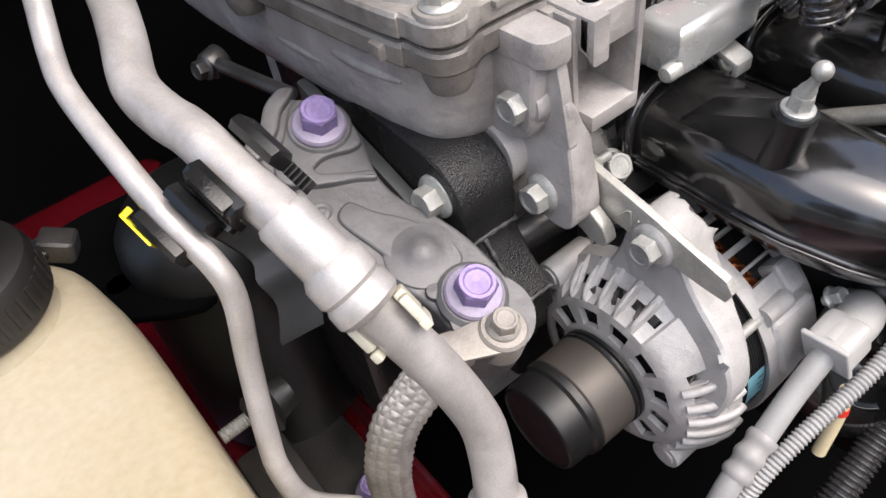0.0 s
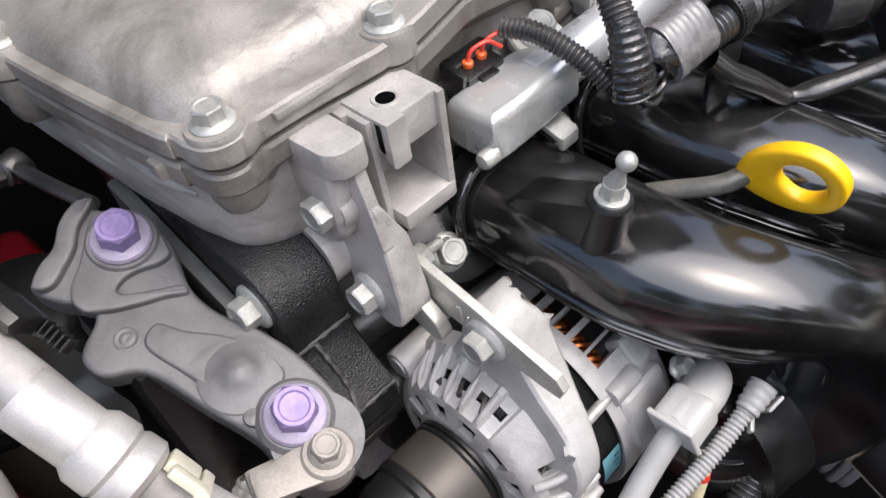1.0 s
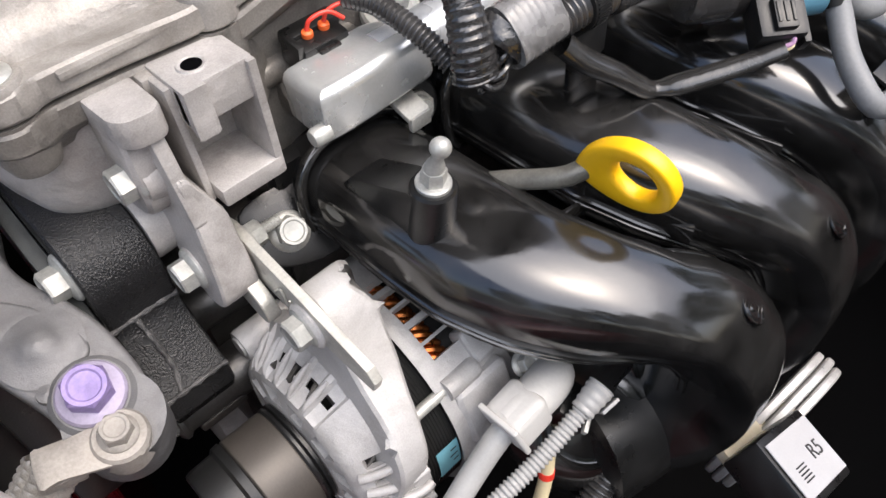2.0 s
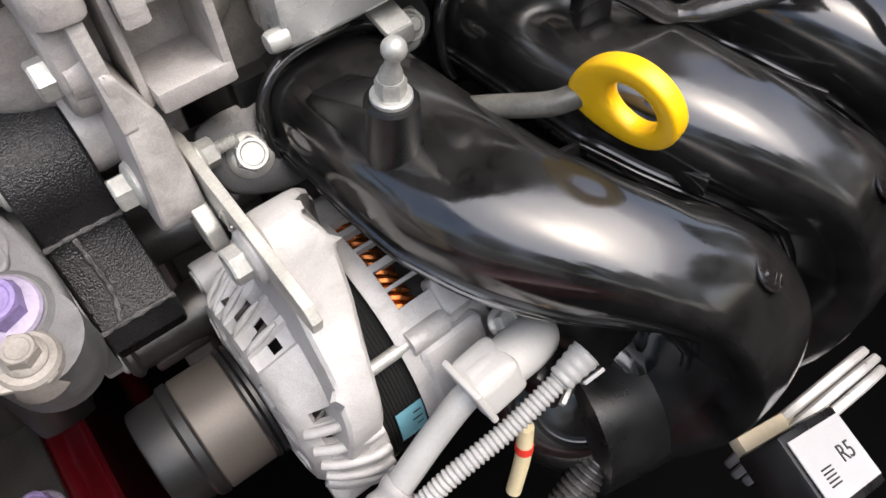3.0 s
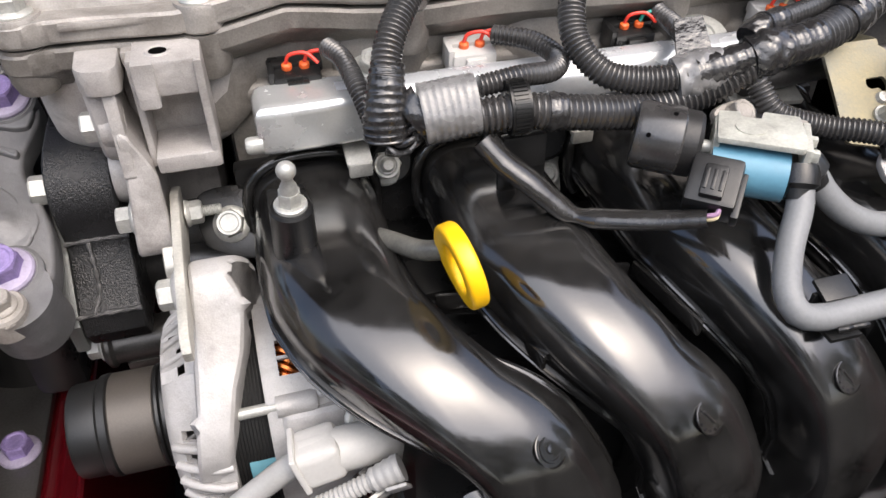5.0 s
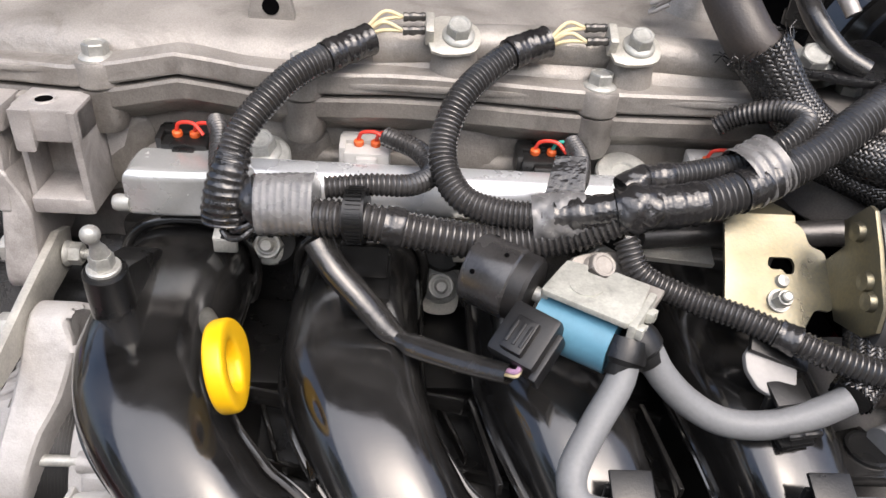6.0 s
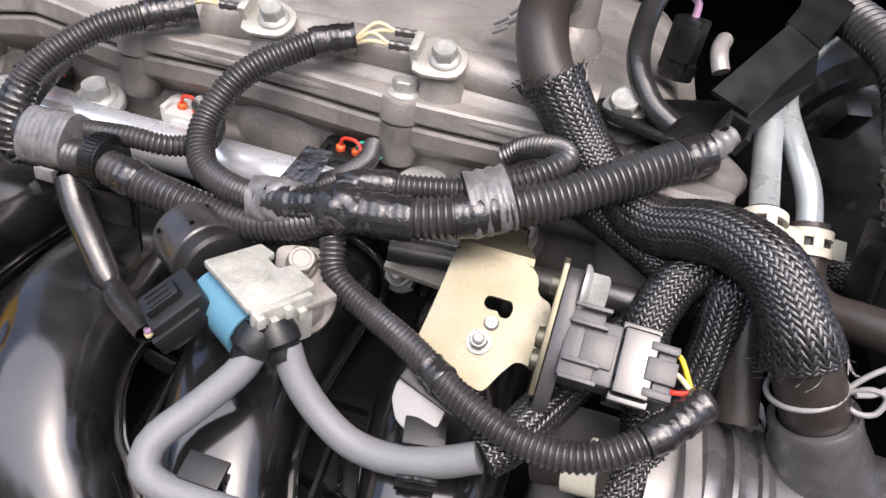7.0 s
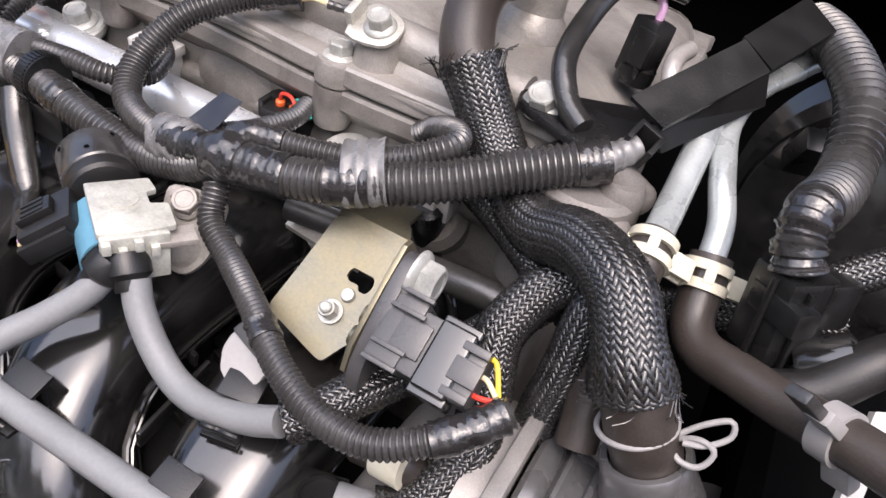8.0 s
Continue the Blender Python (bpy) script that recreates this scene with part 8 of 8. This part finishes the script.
for p, dd in (((0.3645, 0.0600, 0.9265), (0.05, -0.75, -0.5)), ((0.3860, 0.0720, 0.9190), (0.1, -0.6, -0.75))):
    cl = thing("spring_band_clip", "cream painted spring band clip on hose", "hose clip", p, group="spring band clips")
    q = at(p, dd)
    s = Shape()
    lathe(s, [(0.0084, -0.0055), (0.0093, -0.0055), (0.0093, -0.0018), (0.0084, -0.0018)], q, 30)
    lathe(s, [(0.0084, 0.0018), (0.0093, 0.0018), (0.0093, 0.0055), (0.0084, 0.0055)], q, 30)
    for a in (0, 90, 180, 270):
        box(s, (0.0012, 0.004, 0.006), q @ Matrix.Rotation(radians(a), 4, 'Z') @ Matrix.Translation((0.0089, 0, 0)), 0.0003)
    part("band", s, CREAM_CLIP, cl)
    s = Shape()
    for sg in (-1, 1):
        box(s, (0.0085, 0.0012, 0.0085), q @ Matrix.Rotation(radians(-20), 4, 'Z') @ Matrix.Translation((0.0125, 0.003 * sg, 0)), 0.0003)
    box(s, (0.0012, 0.006, 0.0085), q @ Matrix.Rotation(radians(-20), 4, 'Z') @ Matrix.Translation((0.0165, 0, 0)), 0.0003)
    part("ear", s, CREAM_CLIP, cl)
pc2 = thing("hose_clamp", "pale pink and steel clamp at the hose end", "hose clip", (0.44, 0.022, 0.91))
q = at((0.4400, 0.0225, 0.9180), (0.75, -0.55, 0.3))
s = Shape()
lathe(s, [(0.0085, -0.006), (0.0095, -0.006), (0.0095, 0.002), (0.0085, 0.002)], q, 30)
box(s, (0.014, 0.006, 0.010), q @ Matrix.Rotation(radians(-70), 4, 'Z') @ Matrix.Translation((0.013, 0, 0)), 0.001)
box(s, (0.012, 0.005, 0.008), q @ Matrix.Rotation(radians(140), 4, 'Z') @ Matrix.Translation((0.013, 0, 0)), 0.001)
part("band", s, WHITE, pc2)
s = Shape()
box(s, (0.018, 0.004, 0.008), q @ Matrix.Rotation(radians(140), 4, 'Z') @ Matrix.Translation((0.022, 0, -0.002)), 0.001)
part("screw_tab", s, STEEL_DARK, pc2)

# flat black straps and bracket at the cover's end
fs = thing("strap_bracket", "flat black strap bracket folded over the pipes", "bracket", (0.34, 0.10, 0.95))


def slab(s, quad, thick=0.0022):
    """A flat plate with four corners and some thickness."""
    v = [Vector(p) for p in quad]
    n = (v[1] - v[0]).cross(v[3] - v[0]).normalized() * thick
    s.add([*v, *(p - n for p in v)], [(0, 1, 2, 3), (7, 6, 5, 4), (0, 4, 5, 1), (1, 5, 6, 2), (2, 6, 7, 3), (3, 7, 4, 0)])


s = Shape()
slab(s, [(0.3330, 0.0935, 0.9645), (0.3490, 0.0880, 0.9600), (0.3740, 0.1300, 0.9800), (0.3600, 0.1390, 0.9860)])
part("strap", s, MATTE, fs)
s = Shape()
slab(s, [(0.3590, 0.1400, 0.9865), (0.3745, 0.1310, 0.9805), (0.3900, 0.1700, 0.9930), (0.3740, 0.1800, 1.000)])
part("strap", s, MATTE, fs)
s = Shape()
slab(s, [(0.345, 0.088, 0.958), (0.352, 0.091, 0.949), (0.378, 0.133, 0.966), (0.374, 0.130, 0.979)], 0.003)
part("side_web", s, MATTE, fs)
eb = thing("end_bracket", "black steel bracket bolted at the cover's end", "bracket", (0.315, 0.10, 0.94))
s = Shape()
prism(s, soft_outline([(0.290, 0.100), (0.2935, 0.088), (0.304, 0.0825), (0.320, 0.076), (0.334, 0.080), (0.350, 0.105), (0.354, 0.136), (0.336, 0.130), (0.318, 0.119), (0.303, 0.110)], 4), 0.004, Matrix.Translation((0, 0, 0.944)), 0.001)
part("plate", s, IRON, eb)
bolt("end", "flange_bolt", "zinc flange bolt in the black end bracket", (0.3018, 0.0930, 0.9480), (-0.1, -0.5, 0.86), 0.0120, ZINC, flange=0.0095, height=0.006, spin=11)
hose("wire_sleeve", "black vinyl wire sleeve over the end bracket", [(0.330, 0.160, 0.990), (0.314, 0.151, 0.993), (0.3035, 0.138, 0.987), (0.3005, 0.118, 0.975), (0.3025, 0.100, 0.965), (0.3115, 0.088, 0.955), (0.322, 0.082, 0.950)], 0.0050, SLEEVE, category="sleeve")
ce = thing("loom_end_plug", "grey and black connector at the thick loom's end", "connector", (0.338, 0.08, 0.95))
s = Shape()
tube(s, [(0.3355, 0.0715, 0.9458), (0.3395, 0.0755, 0.9490), (0.3440, 0.0810, 0.9520)], lambda d, n: 0.0062 - 0.0012 * d / n + 0.0003 * math.sin(1500 * d), 0.0009, 18)
part("wound_tape", s, TAPE_GREY, ce, "greyish tape end")
s = Shape()
q = at((0.3445, 0.0815, 0.9535), (0.3, -0.3, 0.9)) @ Matrix.Rotation(radians(40), 4, 'Z')
box(s, (0.0115, 0.0022, 0.0095), q @ Matrix.Translation((0, 0.0048, 0)), 0.0006)
box(s, (0.0115, 0.0022, 0.0095), q @ Matrix.Translation((0, -0.0048, 0)), 0.0006)
box(s, (0.0022, 0.0115, 0.0095), q @ Matrix.Translation((0.0052, 0, 0)), 0.0006)
part("body", s, GREYD, ce)
s = Shape()
tube(s, [(0.338, 0.076, 0.942), (0.346, 0.080, 0.936), (0.352, 0.086, 0.930)], 0.007, 0.003, 16)
part("sleeve", s, CAST_DARK, ce)
cs = thing("cam_sensor_plug", "black plug with violet wires on the head cover", "connector", (0.319, 0.143, 0.95), )
s = Shape()
box(s, (0.0140, 0.0140, 0.026), at((0.3215, 0.1535, 0.964), (0.05, 0.1, 1)), 0.002)
box(s, (0.0100, 0.0030, 0.016), at((0.3215, 0.1460, 0.966), (0.05, 0.1, 1)), 0.0008)
lathe(s, [(0.0085, -0.003), (0.0088, 0.0), (0.0088, 0.0045), (0.0075, 0.0055)], at((0.3215, 0.1525, 0.951), (0.05, 0.1, 1)), 26)
part("body", s, MATTE, cs)
s = Shape()
tube(s, [(0.3225, 0.155, 0.976), (0.322, 0.157, 0.983), (0.316, 0.160, 0.986)], 0.0018, 0.002, 10)
part("wire", s, PINK_WIRE, cs)
s = Shape()
tube(s, [(0.3395, 0.1360, 0.9600), (0.3375, 0.1400, 0.9640), (0.3370, 0.1480, 0.9670), (0.3390, 0.1600, 0.9680)], 0.0040, 0.002, 16)
part("pipe_end", s, ALU_PIPE, cs)

# end housing of the head, seen past the cover
eh = thing("coolant_outlet", "cast aluminium coolant outlet housing at the head's end", "housing", (0.335, 0.06, 0.90))
s = Shape()
prism(s, soft_outline([(0.306, 0.080), (0.312, 0.062), (0.335, 0.055), (0.352, 0.066), (0.352, 0.095), (0.33, 0.11), (0.31, 0.10)], 4), 0.055, Matrix.Translation((0, 0, 0.880)), 0.006, 3)
part("casting", s, CAST_DARK, eh)
s = Shape()
tube(s, [(0.338, 0.080, 0.915), (0.345, 0.070, 0.922), (0.352, 0.060, 0.920), (0.354, 0.050, 0.908)], 0.0085, 0.003, 22)
part("outlet_neck", s, CAST_DARK, eh)
s = Shape()
lathe(s, [(0.0090, 0.0), (0.0090, 0.006), (0.0075, 0.009), (0.0, 0.009)], Matrix.Translation((0.3455, 0.0760, 0.931)), 24)
part("bolt_boss", s, CAST_DARK, eh)

# ---- far right: brake servo, coarse conduit and plugs ----
sv = thing("brake_servo", "black pressed steel brake servo drum in the shade", "brake servo", (0.45, 0.24, 0.85))
s = Shape()
lathe(s, [(0.0, 0.0), (0.05, 0.0), (0.062, 0.004), (0.066, 0.012), (0.066, 0.030), (0.074, 0.032), (0.074, 0.042), (0.068, 0.046), (0.085, 0.060), (0.085, 0.10)], at((0.445, 0.165, 0.905), (0.25, 0.9, -0.1)), 56)
part("drum", s, GLOSS, sv)
s = Shape()
box(s, (0.014, 0.012, 0.022), at((0.403, 0.160, 0.945), (0.2, -0.5, 0.8)), 0.002)
part("lug", s, MATTE, sv)
cc = thing("coarse_conduit", "wide black corrugated conduit arching by the servo", "conduit", (0.40, 0.15, 0.95))
s = Shape()
loom_tube(s, [(0.382, 0.205, 0.985), (0.3905, 0.186, 0.9860), (0.4010, 0.1600, 0.9840), (0.4095, 0.1344, 0.9781), (0.4130, 0.1120, 0.9650), (0.4115, 0.0930, 0.9600), (0.4070, 0.0740, 0.9600)], 0.0100, 0.0042, 0.0021, 22)
part("corrugated_tube", s, LOOM, cc)
s = Shape()
tube(s, [(0.4080, 0.0790, 0.9602), (0.4055, 0.0680, 0.9590), (0.4065, 0.0610, 0.9520), (0.410, 0.058, 0.944)], lambda d, n: 0.0085 + 0.0007 * math.sin(d * 900) + 0.0005 * math.sin(d * 2400), 0.0009, 24)
part("taped_end", s, TAPE, cc)
lp = thing("large_plug", "stack of black connectors below the coarse conduit", "connector", (0.415, 0.062, 0.91))
s = Shape()
box(s, (0.022, 0.020, 0.034), at((0.4130, 0.0600, 0.9270), (-0.1, 0.1, 1)), 0.003)
part("body", s, MATTE, lp)
for k in range(3):
    s = Shape()
    box(s, (0.0018, 0.0022, 0.030), at((0.4060 + 0.0060 * k, 0.0492, 0.9280), (-0.1, 0.1, 1)), 0.0005)
    part("rib", s, MATTE, lp)
s = Shape()
box(s, (0.014, 0.012, 0.018), at((0.4240, 0.0660, 0.9350), (-0.1, 0.1, 1)), 0.002)
part("side_plug", s, MATTE, lp)
s = Shape()
box(s, (0.010, 0.024, 0.010), at((0.4110, 0.0520, 0.9330), (-0.1, 0.1, 1)), 0.002)
part("latch", s, MATTE, lp)
s = Shape()
lathe(s, [(0.009, 0), (0.010, 0.002), (0.010, 0.018), (0.007, 0.020)], at((0.4250, 0.0560, 0.9120), (0.6, 0.1, 0.4)), 24)
part("round_cap", s, GLOSS, lp)
braided("braided sleeve leaving the connector stack", [(0.420, 0.070, 0.935), (0.434, 0.082, 0.944), (0.450, 0.092, 0.952), (0.475, 0.10, 0.955)], 0.0065)
braided("braided sleeves crossing behind the heater hoses", [(0.33, 0.062, 0.897), (0.36, 0.075, 0.893), (0.39, 0.085, 0.895), (0.42, 0.09, 0.905), (0.44, 0.095, 0.91)], 0.0068)
hose("rubber_hose", "black rubber hose bend by the wing", [(0.418, 0.042, 0.905), (0.432, 0.046, 0.912), (0.446, 0.058, 0.926), (0.462, 0.075, 0.930)], 0.0085, RUBBER)
wb = thing("white_bracket", "white plastic bracket holding a braided hose", "bracket", (0.455, -0.01, 0.87))
s = Shape()
slab(s, [(0.4522, 0.0559, 0.908), (0.4591, 0.0607, 0.908), (0.4587, 0.02, 0.878), (0.4509, 0.0126, 0.878)], 0.003)
part("arm", s, GREYP, wb)
braided("wide braided radiator hose at the wing", [(0.470, 0.002, 0.918), (0.4670, -0.0150, 0.9020), (0.4620, -0.0330, 0.8820), (0.457, -0.05, 0.86), (0.453, -0.065, 0.83)], 0.0145)
# tray in the same near-black, so the gap below the servo looks shaded
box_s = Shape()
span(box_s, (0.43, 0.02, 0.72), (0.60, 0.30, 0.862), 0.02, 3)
single("battery_tray", box_s, BAY, "plastic tray below the servo, near-black to carry the shade", "tray")
s = Shape()
lathe(s, [(0.017, 0.70), (0.017, 0.835), (0.015, 0.84), (0, 0.84)], Matrix.Translation((0.430, 0.045, 0)), 28)
single("breather_canister", s, MATTE, "dark upright plastic canister behind the intake tube", "canister")
# steel crosspiece under the loom, beside the sensor bracket
s = Shape()
tube(s, [(0.222, 0.040, 0.884), (0.25, 0.044, 0.884), (0.29, 0.040, 0.888), (0.315, 0.036, 0.893), (0.335, 0.034, 0.894)], 0.0062, 0.005, 18)
single("coolant_pipe", s, STEEL_DARK, "dark polished steel coolant pipe under the loom", "pipe")
s = Shape()
slab(s, [(0.220, 0.052, 0.874), (0.260, 0.050, 0.872), (0.260, 0.040, 0.868), (0.220, 0.042, 0.870)], 0.003)
single("support_plate", s, GALV, "galvanised support plate under the loom", "plate")
